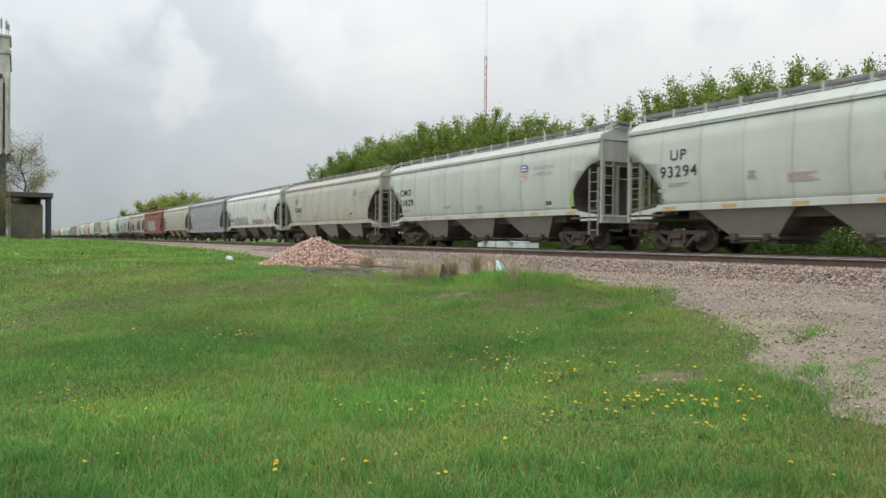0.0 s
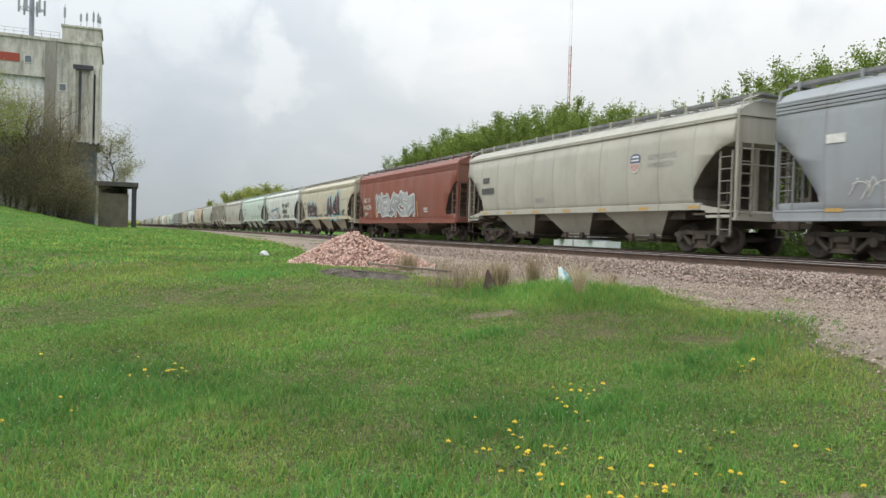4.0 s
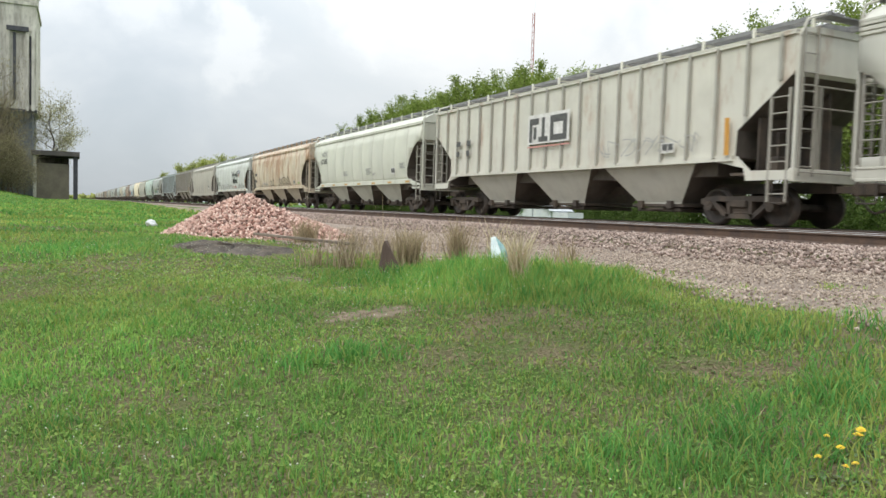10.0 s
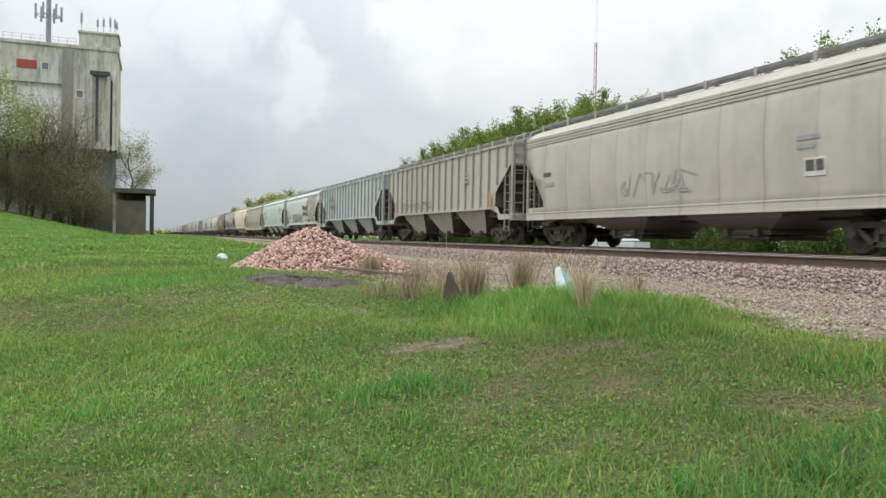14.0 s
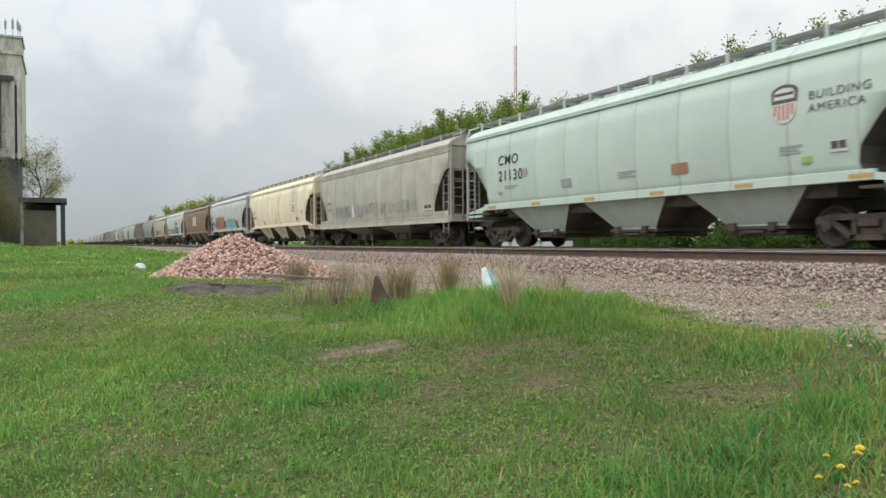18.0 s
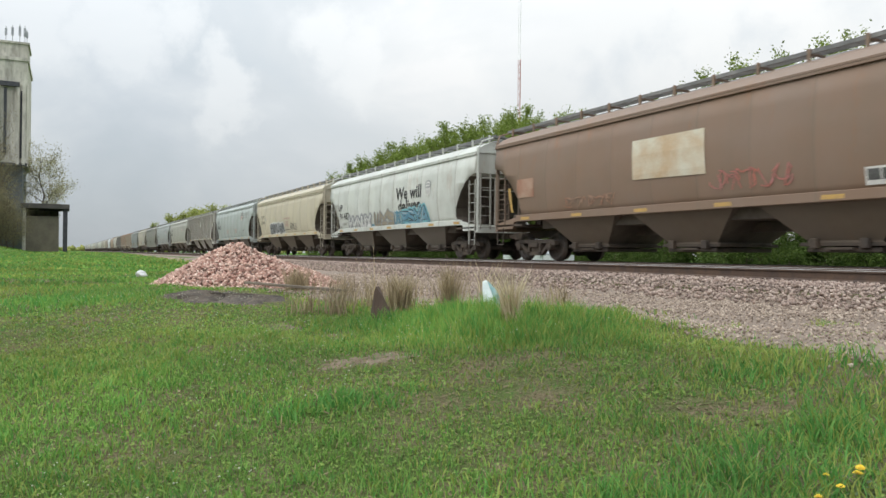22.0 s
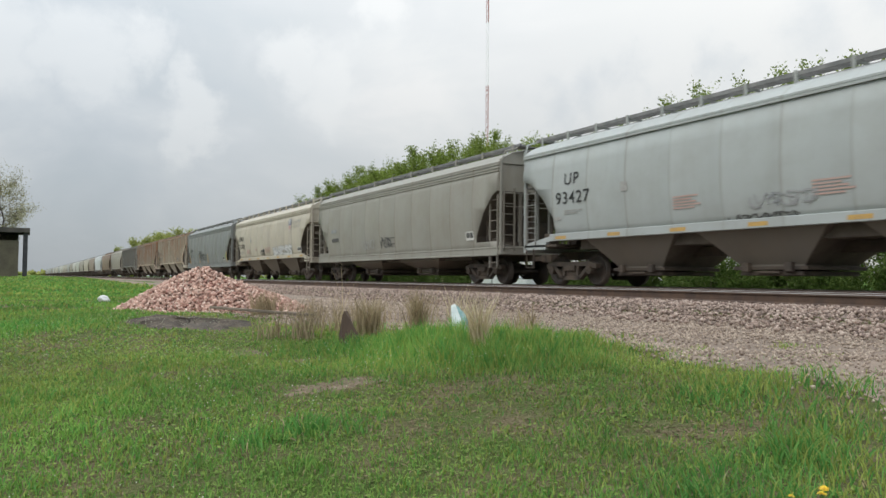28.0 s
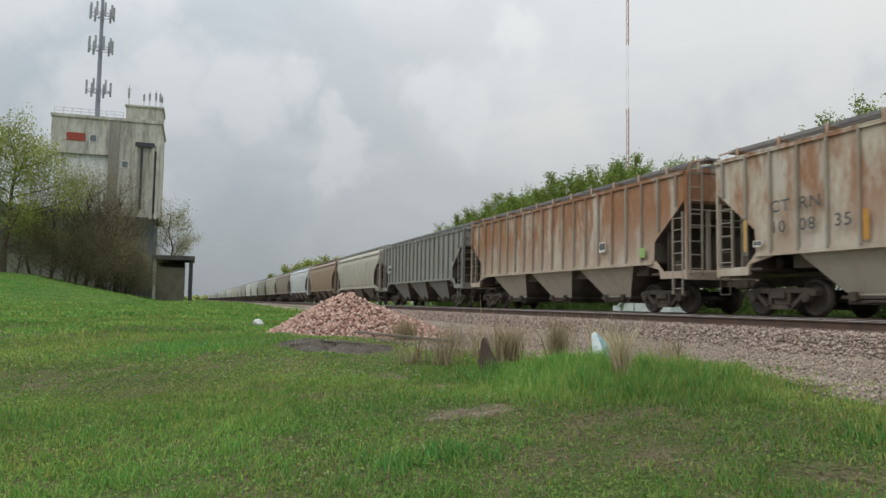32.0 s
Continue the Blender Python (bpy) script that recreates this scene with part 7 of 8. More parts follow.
def dandelion_master():
    t = thing("dandelion", "yellow dandelion in flower in the lawn", "flower", "dandelions in the lawn")
    bm = bmn()
    rod(bm, (0, 0, 0), (0.006, 0.004, 0.07), 0.003, 5)
    rod(bm, (0.006, 0.004, 0.07), (0.0, 0.0, 0.115), 0.003, 5)
    part("stem", bm, M_STEM, t)
    bm = bmn()
    for k, (n, r, z) in enumerate(((16, 0.022, 0.112), (14, 0.017, 0.118), (10, 0.010, 0.124))):
        for i in range(n):
            a = 2 * math.pi * i / n + k * 0.3
            c, s = math.cos(a), math.sin(a)
            q = [(0.003 * c - 0.002 * s, 0.003 * s + 0.002 * c, z), (r * c - 0.003 * s, r * s + 0.003 * c, z + 0.004), (r * c + 0.003 * s, r * s - 0.003 * c, z + 0.004), (0.003 * c + 0.002 * s, 0.003 * s - 0.002 * c, z)]
            bm.faces.new([bm.verts.new(p) for p in q])
    part("petals", bm, M_PETAL, t)
    # a flat rosette of toothed leaves
    bm = bmn()
    heart = bm.verts.new((0, 0, 0.004))
    for k in range(7):
        a, r = 2 * math.pi * k / 7 + 0.3, 0.075 + 0.02 * (k % 3)
        c, s = math.cos(a), math.sin(a)
        pts = [(0.012, 0.004, 0.006), (r * 0.35, 0.010, 0.022), (r * 0.42, 0.004, 0.024), (r * 0.75, 0.014, 0.026), (r, 0.0, 0.014)]
        up = [bm.verts.new((x * c - w * s, x * s + w * c, z)) for x, w, z in pts]
        dn = [bm.verts.new((x * c + w * s, x * s - w * c, z)) for x, w, z in pts[:-1]]
        bm.faces.new((heart, up[0], dn[0]))
        for q in range(3):
            bm.faces.new((up[q], up[q + 1], dn[q + 1], dn[q]))
        bm.faces.new((up[3], up[4], dn[3]))
    part("rosette", bm, M_ROSETTE, t, "dark toothed leaves")
    return t


def dandelions():
    rng = random.Random(8)
    d = dandelion_master()
    spots = [(2.56, 1.91), (2.57, 1.83), (2.64, 1.81), (2.83, 1.96), (2.89, 1.98)]
    for cx, cy, n, s in ((-0.05, 1.3, 7, 0.25), (0.35, 0.2, 7, 0.16), (0.75, 0.3, 8, 0.2), (0.4, -0.9, 7, 0.2), (1.03, 1.89, 8, 0.13), (1.15, -1.1, 18, 0.38), (0.66, -0.63, 14, 0.3), (0.27, 1.1, 6, 0.2), (1.1, -0.2, 5, 0.3), (-1.8, 4.35, 6, 0.14), (-1.8, 0.55, 4, 0.2), (-0.9, 0.4, 5, 0.2), (-3.2, 3.4, 9, 0.35), (-4.2, 2.6, 6, 0.4), (1.1, 0.6, 6, 0.35), (-0.4, -0.6, 5, 0.35), (-3.6, 1.1, 5, 0.6), (-2.6, -1.4, 4, 0.5), (0.2, -1.5, 5, 0.4), (-1.3, -0.9, 3, 0.4), (-2.7, 5.5, 4, 0.6),
                         (0.84, 1.73, 5, 0.10), (-0.07, 1.08, 6, 0.14), (0.0, 0.69, 6, 0.12), (0.1, 0.1, 6, 0.13), (-0.97, -0.2, 3, 0.1), (0.3, -0.8, 9, 0.12), (0.85, -1.2, 10, 0.2), (-0.16, -0.75, 4, 0.1), (-0.83, -0.96, 4, 0.12), (0.1, -1.65, 5, 0.14), (2.8, 1.98, 3, 0.05), (1.15, -1.3, 6, 0.13),
                         (-1.76, 4.5, 5, 0.08), (-3.7, 3.6, 8, 0.3), (-1.8, 0.55, 3, 0.06), (-1.36, 0.2, 6, 0.16), (-3.4, 0.9, 2, 0.1), (-3.0, -1.1, 2, 0.1), (-2.0, -1.5, 2, 0.1), (-1.2, -2.0, 2, 0.1), (-0.1, -2.7, 2, 0.1), (-3.9, -0.4, 2, 0.1)):
        for _ in range(n):
            spots.append((cx + rng.gauss(0, s), cy + rng.gauss(0, s * 0.7)))
    for i, (x, y) in enumerate(spots):
        o = copy_thing(d, pose(x, y, float(height(x, y)), rng.uniform(-14, 14), rng.uniform(-14, 14), rng.uniform(0, 360)))
        k = rng.uniform(0.6, 0.92)
        o.scale = (k, k, k * rng.uniform(0.7, 1.1))
    for q in (*d.children_recursive, d):
        bpy.data.objects.remove(q)


dandelions()


# ---- trees ----
def tree_mesh(seed, tall, spread, trunk, leaf_mat, leaves, leaf, crown_from=0.25, limbs=9, droop=0.0, cluster=0.55, shoots=0):
    """A tree at the origin: tapered trunk, limbs and twigs, crown of small leaves in loose clumps."""
    rng = random.Random(seed)
    npr = np.random.default_rng(seed)
    bm = bmn()
    pts = [Vector((0, 0, 0))]
    for i in range(1, 6):
        pts.append(Vector((rng.uniform(-0.04, 0.04) * tall, rng.uniform(-0.04, 0.04) * tall, tall * 0.82 * i / 5)))
    for i in range(5):
        rod(bm, pts[i], pts[i + 1], trunk * (1 - i * 0.17), 7, trunk * (1 - (i + 1) * 0.17))
    segs = []
    for k in range(limbs):
        f = crown_from + (0.95 - crown_from) * (k + rng.random()) / limbs
        i = min(4, int(f * 5))
        a = pts[i].lerp(pts[i + 1], min(1, f * 5 - i))
        az = k * 2.4 + rng.uniform(-0.5, 0.5)
        reach = spread * (1.1 - 0.8 * abs(f - 0.45)) * rng.uniform(0.65, 1.1)
        up = tall * rng.uniform(0.14, 0.32) * (1 - droop) * (1.15 - f * 0.5)
        b = a + Vector((math.cos(az) * reach * 0.6, math.sin(az) * reach * 0.6, up * 0.5))
        c = a + Vector((math.cos(az) * reach, math.sin(az) * reach, up))
        r = trunk * 0.42 * (1 - f * 0.6)
        rod(bm, a, b, r, 5, r * 0.6)
        rod(bm, b, c, r * 0.6, 5, r * 0.2)
        segs += [(b, c), (a.lerp(b, 0.4), b)]
        for q in range(6):
            st = a.lerp(c, rng.uniform(0.35, 1.0))
            e = st + Vector((rng.uniform(-0.7, 0.7), rng.uniform(-0.7, 0.7), rng.uniform(0.1, 1.3) - droop * 1.3)) * reach * 0.45
            rod(bm, st, e, r * 0.3, 4, r * 0.08)
            segs.append((st, e))
    segs.append((pts[-2], pts[-1] + Vector((0, 0, tall * 0.14))))
    for k in range(shoots):
        f = 0.45 + 0.55 * k / shoots
        i = min(4, int(f * 5))
        az = k * 2.1 + rng.random()
        a = pts[i] + Vector((math.cos(az), math.sin(az), 0)) * spread * rng.uniform(0.05, 0.55)
        e = a + Vector((rng.uniform(-0.3, 0.3), rng.uniform(-0.3, 0.3), tall * rng.uniform(0.16, 0.30)))
        rod(bm, a, e, trunk * 0.12, 4, trunk * 0.03)
        segs += [(a, e)] * 4
    wood = bpy.data.meshes.new("trunk")
    bm.to_mesh(wood)
    bm.free()
    wood.materials.append(M_BARK)
    n = leaves
    sa, sb = np.array([tuple(p) for p, _ in segs]), np.array([tuple(q) for _, q in segs])
    pick = npr.integers(0, len(segs), n)
    c = sa[pick] + (sb - sa)[pick] * npr.uniform(0.1, 1.1, (n, 1)) + npr.normal(0, 1, (n, 3)) * spread * 0.11 * cluster
    if droop:
        c[:, 2] -= npr.uniform(0, 1, n) * spread * 0.35 * droop
    c[:, 2] = np.clip(c[:, 2], tall * 0.05, tall * 1.1)
    u = npr.normal(size=(n, 3)); u /= np.linalg.norm(u, axis=1)[:, None]
    w = np.cross(u, npr.normal(size=(n, 3))); w /= np.linalg.norm(w, axis=1)[:, None]
    s = (leaf * npr.uniform(0.6, 1.3, n))[:, None]
    v = np.stack([c - u * s * 0.5, c + w * s * 0.28, c + u * s * 0.5, c - w * s * 0.28], 1).reshape(-1, 3)
    crown = array_mesh("crown", v, np.arange(n)[:, None] * 4 + np.arange(4)[None], None, leaf_mat)
    return wood, crown


def plant(name, meshes, x, y, k, turn, label, category, group="", z=None):
    t = thing(name, label, category, group)
    for n, me in zip(("trunk", "crown"), meshes):
        o = new(n, me)
        o.parent = t
    zz = float(height(x, y)) - 0.05 if z is None else z
    t.matrix_basis = Matrix.LocRotScale((x, y, zz), Euler((0, 0, radians(turn))), (k, k, k))
    return t


def woods():
    rng = random.Random(12)
    kinds = [tree_mesh(100 + i, 11.0, 2.1, 0.13, M_LEAF, 13500, 0.145, 0.12, 16, 0.0, 0.62, 18) for i in range(6)]
    tops = [(10, 10.2), (15.8, 9.9), (18.6, 9.6), (21, 9.8), (24.2, 9.8), (26.4, 10.4), (29.8, 10.15), (31, 9.3), (32.2, 9.0), (35, 9.1), (41.3, 9.35), (47, 10.8), (58.8, 11.7), (67, 11.8), (77, 11.7), (84, 12.2), (88, 10.5), (92, 8.5)]
    ys, hs = [a for a, _ in tops], [b for _, b in tops]
    y = 9.0
    while y < 92:
        for row, x in enumerate((30.0, 34.5)):
            h = (float(np.interp(y, ys, hs)) + 1.9) * rng.uniform(0.90, 1.02) * (1.0 if row == 0 else 1.1)
            plant("tree", kinds[rng.randrange(6)], x + rng.uniform(-1.2, 1.2), y + rng.uniform(-0.8, 0.8), h / 11.6, rng.uniform(0, 360), "young broadleaf tree in fresh spring leaf", "tree", "trees behind the tracks")
        y += rng.uniform(1.7, 2.5)
    bush = [tree_mesh(200 + i, 2.0, 1.2, 0.04, M_BUSH, 3800, 0.11, 0.05, 11, 0.0, 1.0) for i in range(3)]
    for k, (x, y, s) in enumerate([(24, 29.3, 1.0), (24, 27.2, 0.9), (24, 21.2, 1.2), (24.2, 19.6, 0.95), (24.5, 23.3, 0.85), (25, 31.5, 0.8), (25.5, 33, 0.9), (25, 17, 1.1), (24.8, 14, 1.2), (25, 11, 1.1), (25.5, 43, 1.0), (26, 47, 1.1), (25, 52, 1.1), (26, 58, 1.2), (26, 65, 1.2), (26, 73, 1.3), (27, 82, 1.3), (27, 25, 1.1), (27, 18.5, 1.2), (27.5, 36, 1.0), (28, 15, 1.3), (28, 30, 1.2), (28, 22, 1.3), (24.5, 8, 1.2)]):
        plant("bush", bush[k % 3], x, y, s, rng.uniform(0, 360), "low green bush on the far side of the tracks", "bush", "bushes behind the tracks")
    # undergrowth that closes the foot of the wood
    y = 6.0
    while y < 95:
        plant("bush", bush[rng.randrange(3)], 29.0 + rng.uniform(-1, 3), y, rng.uniform(1.0, 1.5), rng.uniform(0, 360), "low green bush at the foot of the wood", "bush", "bushes behind the tracks")
        y += rng.uniform(1.6, 2.6)
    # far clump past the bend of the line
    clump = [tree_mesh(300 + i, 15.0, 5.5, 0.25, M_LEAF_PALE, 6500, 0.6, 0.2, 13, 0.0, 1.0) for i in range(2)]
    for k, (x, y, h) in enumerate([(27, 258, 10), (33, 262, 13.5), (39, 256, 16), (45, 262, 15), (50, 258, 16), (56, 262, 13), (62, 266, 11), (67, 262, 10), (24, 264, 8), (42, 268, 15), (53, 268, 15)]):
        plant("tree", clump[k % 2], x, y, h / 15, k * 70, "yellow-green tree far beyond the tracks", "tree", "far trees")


woods()


def far_wood():
    """The low wooded skyline, one mass of clumps."""
    rng = np.random.default_rng(7)
    n = 5200
    az = rng.uniform(-75, 100, n)
    d = rng.uniform(620, 760, n)
    x, y = d * np.sin(np.radians(az)), d * np.cos(np.radians(az))
    top = 6 + 3 * np.sin(az * 0.9) + 2 * np.sin(az * 2.3 + 1)
    near_line = np.abs(x - 14) < 26
    z = rng.uniform(0, 1, n) ** 0.7 * np.maximum(top, 2.5) * np.where(near_line, 0.35, 1.0) - 0.5
    p = np.stack([x, y, z], -1)
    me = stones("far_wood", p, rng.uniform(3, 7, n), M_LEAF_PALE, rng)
    tagged(new("far_wood", me), "hazy low wood along the horizon", "wood", kind="stuff")


far_wood()
willow = tree_mesh(401, 22.0, 8.5, 0.45, M_LEAF_PALE, 26000, 0.30, 0.18, 18, 0.25, 1.0)
bare = tree_mesh(402, 17.0, 4.0, 0.25, M_LEAF_WARM, 6000, 0.15, 0.1, 22, 0.0, 1.2, 10)
M_BLOSSOM = leafy("pale_buds", (0.38, 0.36, 0.22), (0.54, 0.52, 0.36))
pale = tree_mesh(403, 14.0, 3.8, 0.18, M_BLOSSOM, 11000, 0.17, 0.15, 20, 0.1, 0.95, 8)
thicket = tree_mesh(404, 8.0, 4.0, 0.12, M_LEAF_WARM, 6500, 0.15, 0.02, 20, 0.0, 1.3)
plant("tree", willow, -24.0, 114, 1.0, 20, "large spreading tree in fresh leaf beside the mill", "tree", "trees by the mill")
plant("tree", willow, -33.0, 118, 0.9, 140, "large spreading tree in fresh leaf beside the mill", "tree", "trees by the mill")
plant("tree", bare, -13.2, 121, 1.0, 60, "thin brown tree just budding before the mill", "tree", "trees by the mill")
plant("tree", bare, -10.0, 123, 0.85, 160, "thin brown tree just budding before the mill", "tree", "trees by the mill")
plant("tree", pale, -3.9, 142, 1.38, 30, "pale tree in thin new leaf beside the loading shed", "tree", "trees by the mill")
plant("tree", pale, -17.0, 122, 0.9, 200, "pale tree in thin new leaf before the mill", "tree", "trees by the mill")
for k, (x, y, s) in enumerate([(-16, 120, 0.95), (-19, 119, 0.9), (-8.6, 121, 0.72), (-12, 118.5, 0.85), (-22, 121, 0.85), (-10.6, 120, 1.12), (-14.5, 119, 1.1), (-9.2, 119, 0.9)]):
    plant("tree", bare, x, y, s, k * 63 + 11, "thin brown tree just budding before the mill", "tree", "trees by the mill")
for k, (x, y, s) in enumerate([(-7.2, 119, 0.7), (-6.7, 122, 0.62), (-8.6, 118, 0.75), (-13, 117, 0.9), (-17, 118, 0.85), (-11.5, 117, 0.8), (-10.2, 119, 0.9), (-14.5, 118, 0.75), (-20, 117, 0.7), (-27, 112, 0.8), (-9.4, 117, 1.05), (-11.0, 116.5, 1.1), (-12.4, 118, 1.2), (-15.6, 117, 1.0), (-7.8, 118, 0.85), (-18.5, 116, 0.9), (-22.5, 115, 0.95)]):
    plant("bush", thicket, x, y, s, k * 77, "brown leafless thicket at the foot of the mill", "bush", "thickets by the mill")


# ---- mill ----
def concrete(name, c1, c2, shift):
    m, nt, n, l, b = base_mat(name)
    col = mix_node(nt, ramp_node(nt, noise_node(nt, 0.25, 6, (1, 1, 0.5), shift, 0.65), 0.35, 0.65), c1, c2)
    st = ramp_node(nt, noise_node(nt, 0.8, 7, (1, 1, 0.12), shift + 3, 0.7), 0.48, 0.72)
    col = mix_node(nt, scaled(nt, st, 0.85), col, (0.12, 0.108, 0.095))
    blot = ramp_node(nt, noise_node(nt, 1.7, 6, (1, 1, 0.4), shift + 7, 0.7), 0.5, 0.7)
    col = mix_node(nt, scaled(nt, blot, 0.5), col, (0.17, 0.15, 0.125))
    l.new(col, b.inputs["Base Color"])
    b.inputs["Roughness"].default_value = 0.9
    add_bump(nt, b, noise_node(nt, 3, 5), 0.4, 0.05)
    return m


M_CONC = concrete("stained_concrete", (0.68, 0.655, 0.59), (0.42, 0.39, 0.335), 1.0)
M_CONC_PALE = concrete("whitewashed_concrete", (0.80, 0.80, 0.77), (0.64, 0.63, 0.58), 5.0)
M_DARKM = surf("dark_metal", (0.05, 0.05, 0.06), (0.08, 0.08, 0.09), 2, 0.6, 0.3, 0.2, 20)
M_SLATE = surf("slate_cladding", (0.13, 0.15, 0.17), (0.18, 0.20, 0.22), 0.6, 0.7, 0, 0.2, 12)
M_GALV = surf("galvanised", (0.42, 0.43, 0.45), (0.32, 0.33, 0.35), 2, 0.5, 0.5, 0.1, 30)
M_VIOLET = surf("grey_pole_paint", (0.26, 0.26, 0.32), (0.32, 0.32, 0.38), 2, 0.5, 0.1, 0.1, 30)


def mill():
    t = thing("mill", "tall stained concrete mill with a flat roof", "building")
    bm = bmn()
    box(bm, -13.6, -5.8, 135, 150, 13.6, 29.7)
    part("tower", bm, M_CONC, t)
    # dark wall and strip carry the shade under the tower's overhang in their colour
    part("base_wall", box(bmn(), -13.6, -6.4, 137.5, 150, 0, 13.6), M_SLATE, t)
    part("tower_lip", box(bmn(), -13.6, -5.7, 134.8, 135.1, 13.3, 13.75), M_DARKM, t)
    bm = bmn()
    box(bm, -22.6, -13.6, 135, 150, 23.8, 29.7)
    part("headhouse", bm, M_CONC, t)
    bm = bmn()
    box(bm, -22.0, -13.6, 135.6, 149, 0, 23.8)
    part("bin_wall", bm, M_CONC_PALE, t)
    bm = bmn()
    box(bm, -22.75, -13.5, 134.8, 150.2, 29.7, 30.2)
    box(bm, -13.5, -5.6, 134.8, 150.2, 29.7, 30.2)
    part("cornice", bm, M_CONC, t)
    bm = bmn()
    box(bm, -11.6, -5.8, 136.5, 144, 30.2, 32.7)
    part("penthouse", bm, M_CONC, t)
    bm = bmn()
    box(bm, -11.8, -5.6, 136.3, 144.2, 32.7, 33.0)
    part("penthouse_cap", bm, M_CONC, t)
    for x in (-9.6, -7.0, -6.2):
        bm = bmn()
        box(bm, x - 0.22, x + 0.22, 134.62, 135.0, 13.5, 26.2)
        part("pilaster", bm, M_CONC, t)
    bm = bmn()
    box(bm, -9.8, -6.8, 134.5, 135.0, 25.6, 26.3)
    part("ledge", bm, M_DARKM, t)
    bm = bmn()
    box(bm, -8.95, -8.55, 134.9, 135.03, 15.0, 25.4)
    part("slot", bm, M_DARKM, t)
    part("slot", box(bmn(), -6.7, -6.35, 134.9, 135.03, 14.5, 25.0), M_DARKM, t)
    part("stain_panel", box(bmn(), -13.9, -12.3, 134.85, 135.0, 13.75, 29.7), surf("sooty_concrete", (0.22, 0.20, 0.175), (0.34, 0.315, 0.275), 0.5, 0.9, 0, 0.4, 6, (1, 1, 0.2)), t)
    bm = bmn()
    box(bm, -20.3, -17.5, 134.9, 135.0, 25.9, 27.2)
    part("sign", bm, surf("red_sign", (0.40, 0.07, 0.04), (0.32, 0.06, 0.04), 2, 0.6, 0, 0, 30), t, "plain red sign board")
    for x, z in ((-16.9, 25.8), (-11.9, 21.8)):
        w = part("window", box(bmn(), x, x + 1.2, 134.93, 135.05, z, z + 1.3), M_CONC_PALE, t)
        part("pane", box(bmn(), x + 0.15, x + 1.05, 134.90, 134.93, z + 0.15, z + 1.15), M_SLATE, w)
    bm = bmn()
    for k in range(9):
        x = -22.3 + k * 1.3
        rod(bm, (x, 135.4, 30.2), (x, 135.4, 31.3), 0.03, 5)
    for z in (30.8, 31.3):
        rod(bm, (-22.3, 135.4, z), (-11.9, 135.4, z), 0.03, 5)
    part("roof_railing", bm, M_GALV, t)
    for x, h in ((-11.3, 3.4), (-8.9, 2.4), (-8.0, 2.7), (-7.0, 3.0), (-6.3, 2.8), (-6.0, 2.2)):
        bm = bmn()
        rod(bm, (x, 137, 33.0), (x, 137, 33.0 + h), 0.05, 6)
        box(bm, x - 0.17, x + 0.17, 136.85, 136.95, 33.2 + h * 0.3, 33.0 + h * 0.85)
        part("antenna", bm, M_GALV, t)
    p = thing("cell_mast", "grey steel phone mast with three rings of antennas", "mast")
    bm = bmn()
    rod(bm, (-16.1, 137, 29.8), (-16.1, 137, 51.8), 0.42, 12, 0.25)
    part("pole", bm, M_VIOLET, p)
    for z, n in ((35.3, 6), (42.6, 9), (48.4, 9)):
        bm = bmn()
        for k in range(12):
            a, b = 2 * math.pi * k / 12, 2 * math.pi * (k + 1) / 12
            rod(bm, (-16.1 + 1.7 * math.cos(a), 137 + 1.7 * math.sin(a), z - 0.4), (-16.1 + 1.7 * math.cos(b), 137 + 1.7 * math.sin(b), z - 0.4), 0.06, 5)
        for k in range(3):
            a = 2 * math.pi * k / 3
            rod(bm, (-16.1, 137, z - 0.4), (-16.1 + 1.7 * math.cos(a), 137 + 1.7 * math.sin(a), z - 0.4), 0.08, 5)
        part("platform", bm, M_VIOLET, p)
        for k in range(n):
            a = 2 * math.pi * k / n + 0.2
            x, y = -16.1 + 1.85 * math.cos(a), 137 + 1.85 * math.sin(a)
            part("antenna", box(bmn(), x - 0.16, x + 0.16, y - 0.1, y + 0.1, z - 1.1, z + 1.3), M_GALV, p)


def loading_shed():
    t = thing("loading_shed", "concrete loading shed with a dark open bay", "shed")
    part("back_wall", box(bmn(), -5.6, -1.2, 138.5, 139, -0.2, 6.6), M_CONC, t)
    part("front_panel", box(bmn(), -5.6, -1.1, 131.6, 131.9, -0.2, 5.4), surf("tan_door", (0.20, 0.175, 0.13), (0.15, 0.13, 0.10), 1, 0.85, 0, 0.3, 12), t)
    part("left_wall", box(bmn(), -6.0, -5.6, 131, 139, -0.2, 6.6), M_CONC, t)
    part("right_wall", box(bmn(), -0.55, 0.1, 131, 139, -0.2, 6.6), M_DARKM, t)
    part("roof", box(bmn(), -6.3, 0.35, 130.6, 139.4, 6.6, 7.3), surf("dark_roof", (0.07, 0.065, 0.06), (0.11, 0.10, 0.09), 1, 0.9, 0, 0.3, 12), t)
    s = thing("slate_shed", "low slate-grey metal shed behind the trees", "shed")
    part("wall", box(bmn(), -28, -12.7, 127, 134, 0.5, 13.0), M_SLATE, s)
    bm = bmn()
    slab(bm, [(-28.3, 13.0), (-12.4, 13.0), (-12.4, 13.3), (-28.3, 14.2)], "y", 126.7, 134.3)
    part("roof", bm, M_SLATE, s)
    part("footing", box(bmn(), -28, -12.7, 126.8, 127, 0.5, 6.6), M_CONC, s)


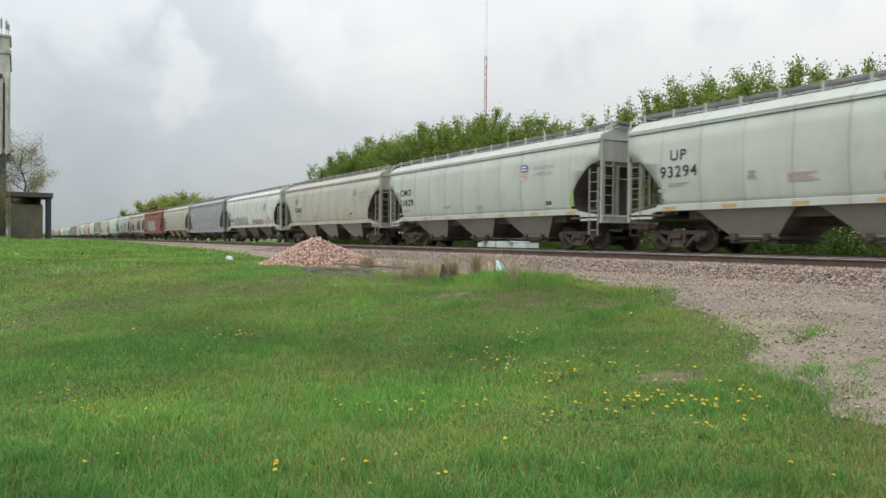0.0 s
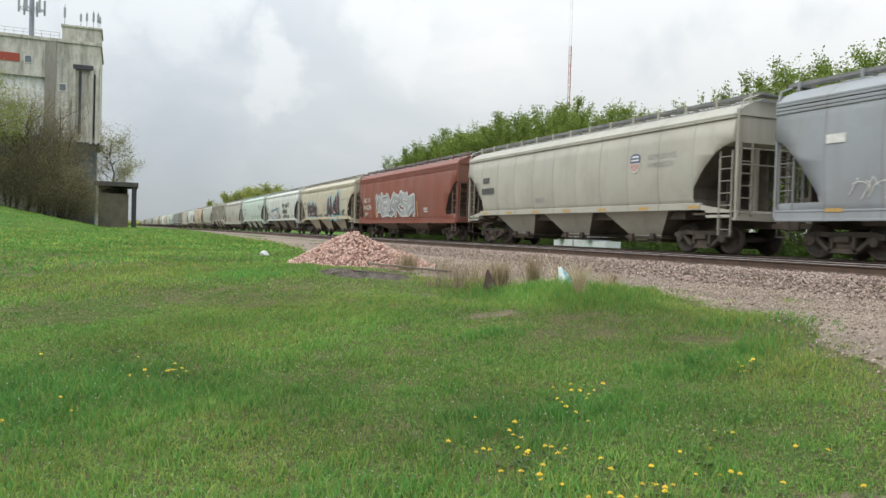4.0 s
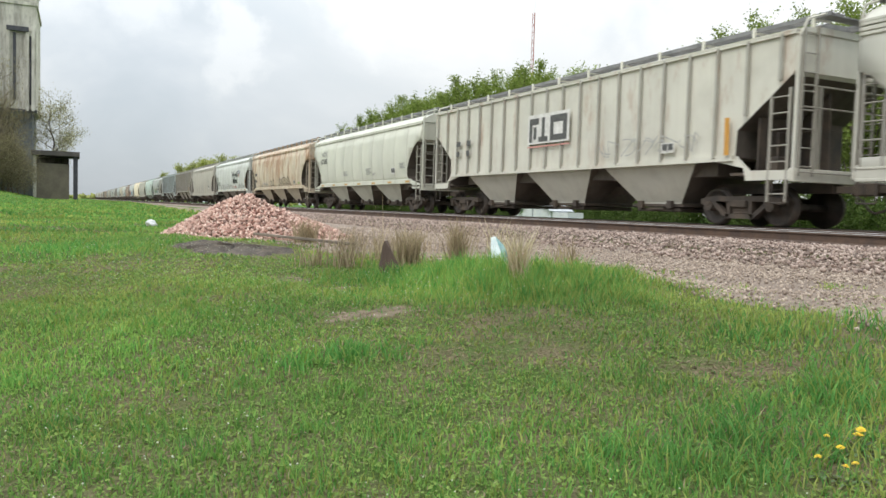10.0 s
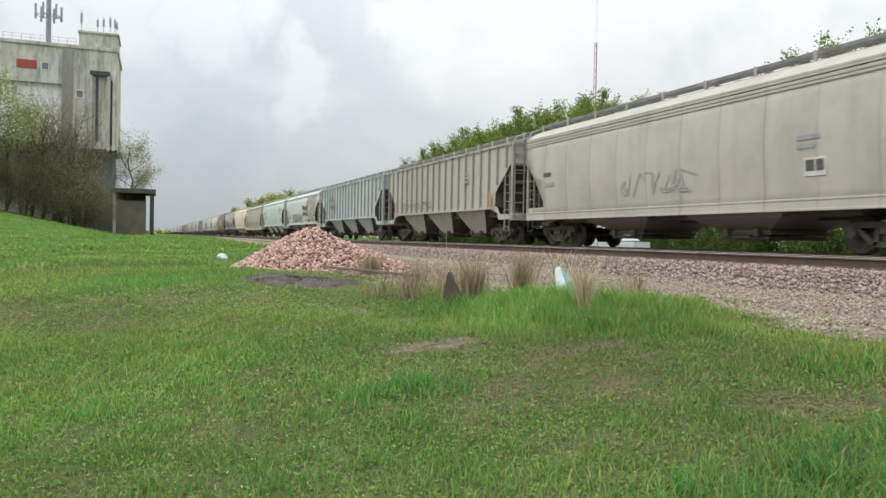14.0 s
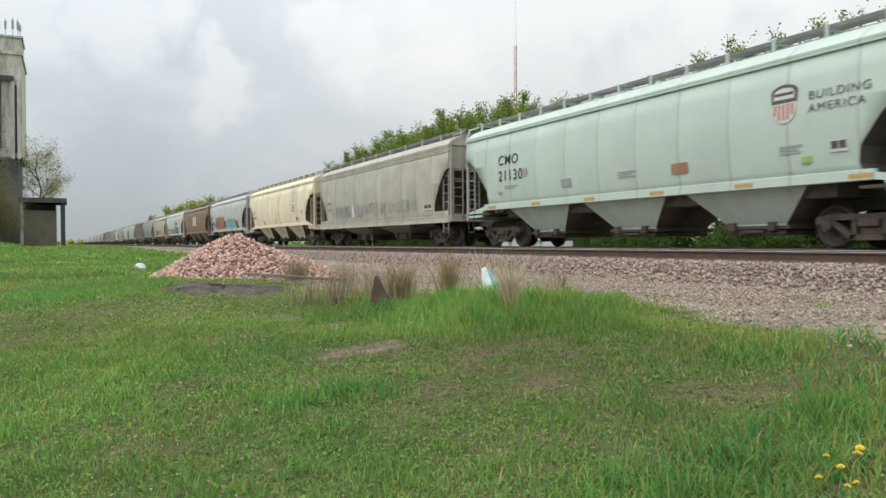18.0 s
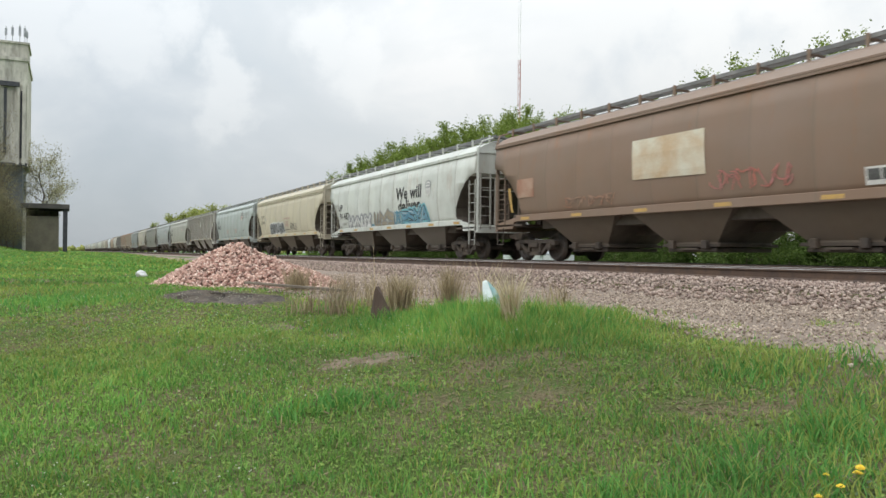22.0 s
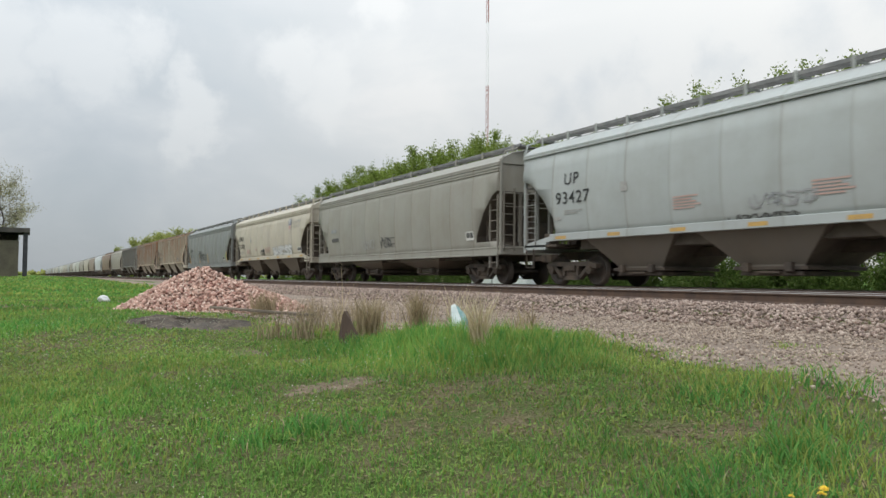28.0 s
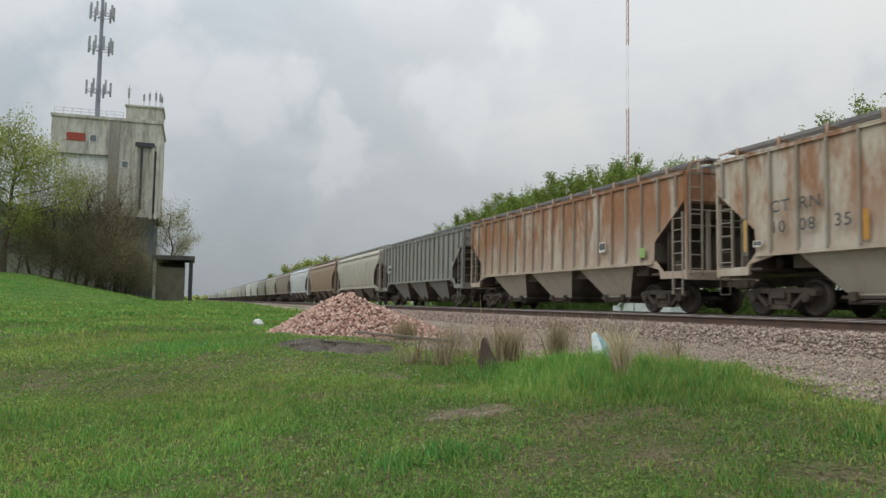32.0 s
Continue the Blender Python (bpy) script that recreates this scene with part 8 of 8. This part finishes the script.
def white_house():
    t = thing("white_shed", "small white gabled shed across the tracks", "shed")
    m = surf("white_siding", (0.78, 0.80, 0.82), (0.66, 0.69, 0.72), 2, 0.6, 0, 0.2, 20)
    z = -1.35
    bm = bmn()
    slab(bm, [(34.1, z), (36.9, z), (36.9, 0.30), (35.6, 0.98), (34.3, 0.52), (34.1, 0.30)], "x", 22.9, 24.2)
    part("gable_wall", bm, m, t)
    bm = bmn()
    slab(bm, [(33.9, 0.26), (34.0, 0.20), (35.6, 0.96), (37.3, 0.14), (37.4, 0.20), (35.6, 1.06)], "x", 22.75, 24.3)
    part("roof", bm, surf("white_roof", (0.62, 0.65, 0.67), (0.52, 0.55, 0.58), 2, 0.6, 0, 0.2, 20), t)
    for a, b in ((32.6, 34.1), (36.9, 38.2)):
        part("low_wing", box(bmn(), 23.0, 24.0, a, b, z, 0.2), m, t)
    part("corner_trim", box(bmn(), 22.86, 22.9, 35.75, 35.85, z, 0.9), surf("grey_door", (0.4, 0.42, 0.45), (0.34, 0.36, 0.38), 2, 0.6, 0, 0.1, 20), t)


def radio_mast():
    t = thing("radio_mast", "tall red and white lattice radio mast", "mast")
    x, y = 75.3, 119.7
    red = surf("mast_red", (0.45, 0.14, 0.11), (0.38, 0.13, 0.11), 2, 0.6, 0, 0, 20)
    white = surf("mast_white", (0.86, 0.87, 0.88), (0.80, 0.81, 0.82), 2, 0.6, 0, 0, 20)
    legs = [(x + 0.27 * math.cos(a), y + 0.27 * math.sin(a)) for a in (0.3, 2.4, 4.5)]
    for k in range(8):
        z0 = -1.3 if k == 0 else 12.6 + 12 * (k - 1)
        z1 = 12.6 + 12 * k
        bm = bmn()
        for a, b in legs:
            rod(bm, (a, b, z0), (a, b, z1), 0.045 if k % 2 == 0 else 0.02, 5)
        s = int((z1 - z0) / 1.5)
        for i in range(s):
            za, zb = z0 + (z1 - z0) * i / s, z0 + (z1 - z0) * (i + 1) / s
            for q in range(3):
                p0, p1 = legs[q], legs[(q + 1) % 3]
                rod(bm, (*p0, za), (*p1, zb), 0.022 if k % 2 == 0 else 0.006, 4)
        part("mast_section", bm, red if k % 2 == 0 else white, t)


mill(); loading_shed(); white_house(); radio_mast()


# ---- movement ----
def motions():
    for car, y, near in TRAIN:
        walk(car, [(t, pose(TRACK_X, y - SPEED * t, 0)) for t in (0, 32)])
        if not near:
            continue
        # wheels are keyed while the wagon rolls past
        mid = (y - 8) / SPEED
        a, b = max(0.0, mid - 1.6), min(32.0, mid + 1.0)
        f0, f1 = round(a * FPS), round(b * FPS)
        if f1 <= f0:
            continue
        turn = math.degrees(SPEED / FPS / 0.457)
        for tr in car.children:
            if not tr.name.startswith("truck"):
                continue
            for w in tr.children:
                if w.name.startswith("wheelset"):
                    p = w.location.copy()
                    rows = [(f / FPS, pose(*p, turn * (f - f0))) for f in range(f0, f1 + 1)]
                    if f0 > 0:
                        rows.insert(0, (0, pose(*p)))
                    if f1 < 32 * FPS:
                        rows.append((32, rows[-1][1]))
                    walk(w, rows)


motions()
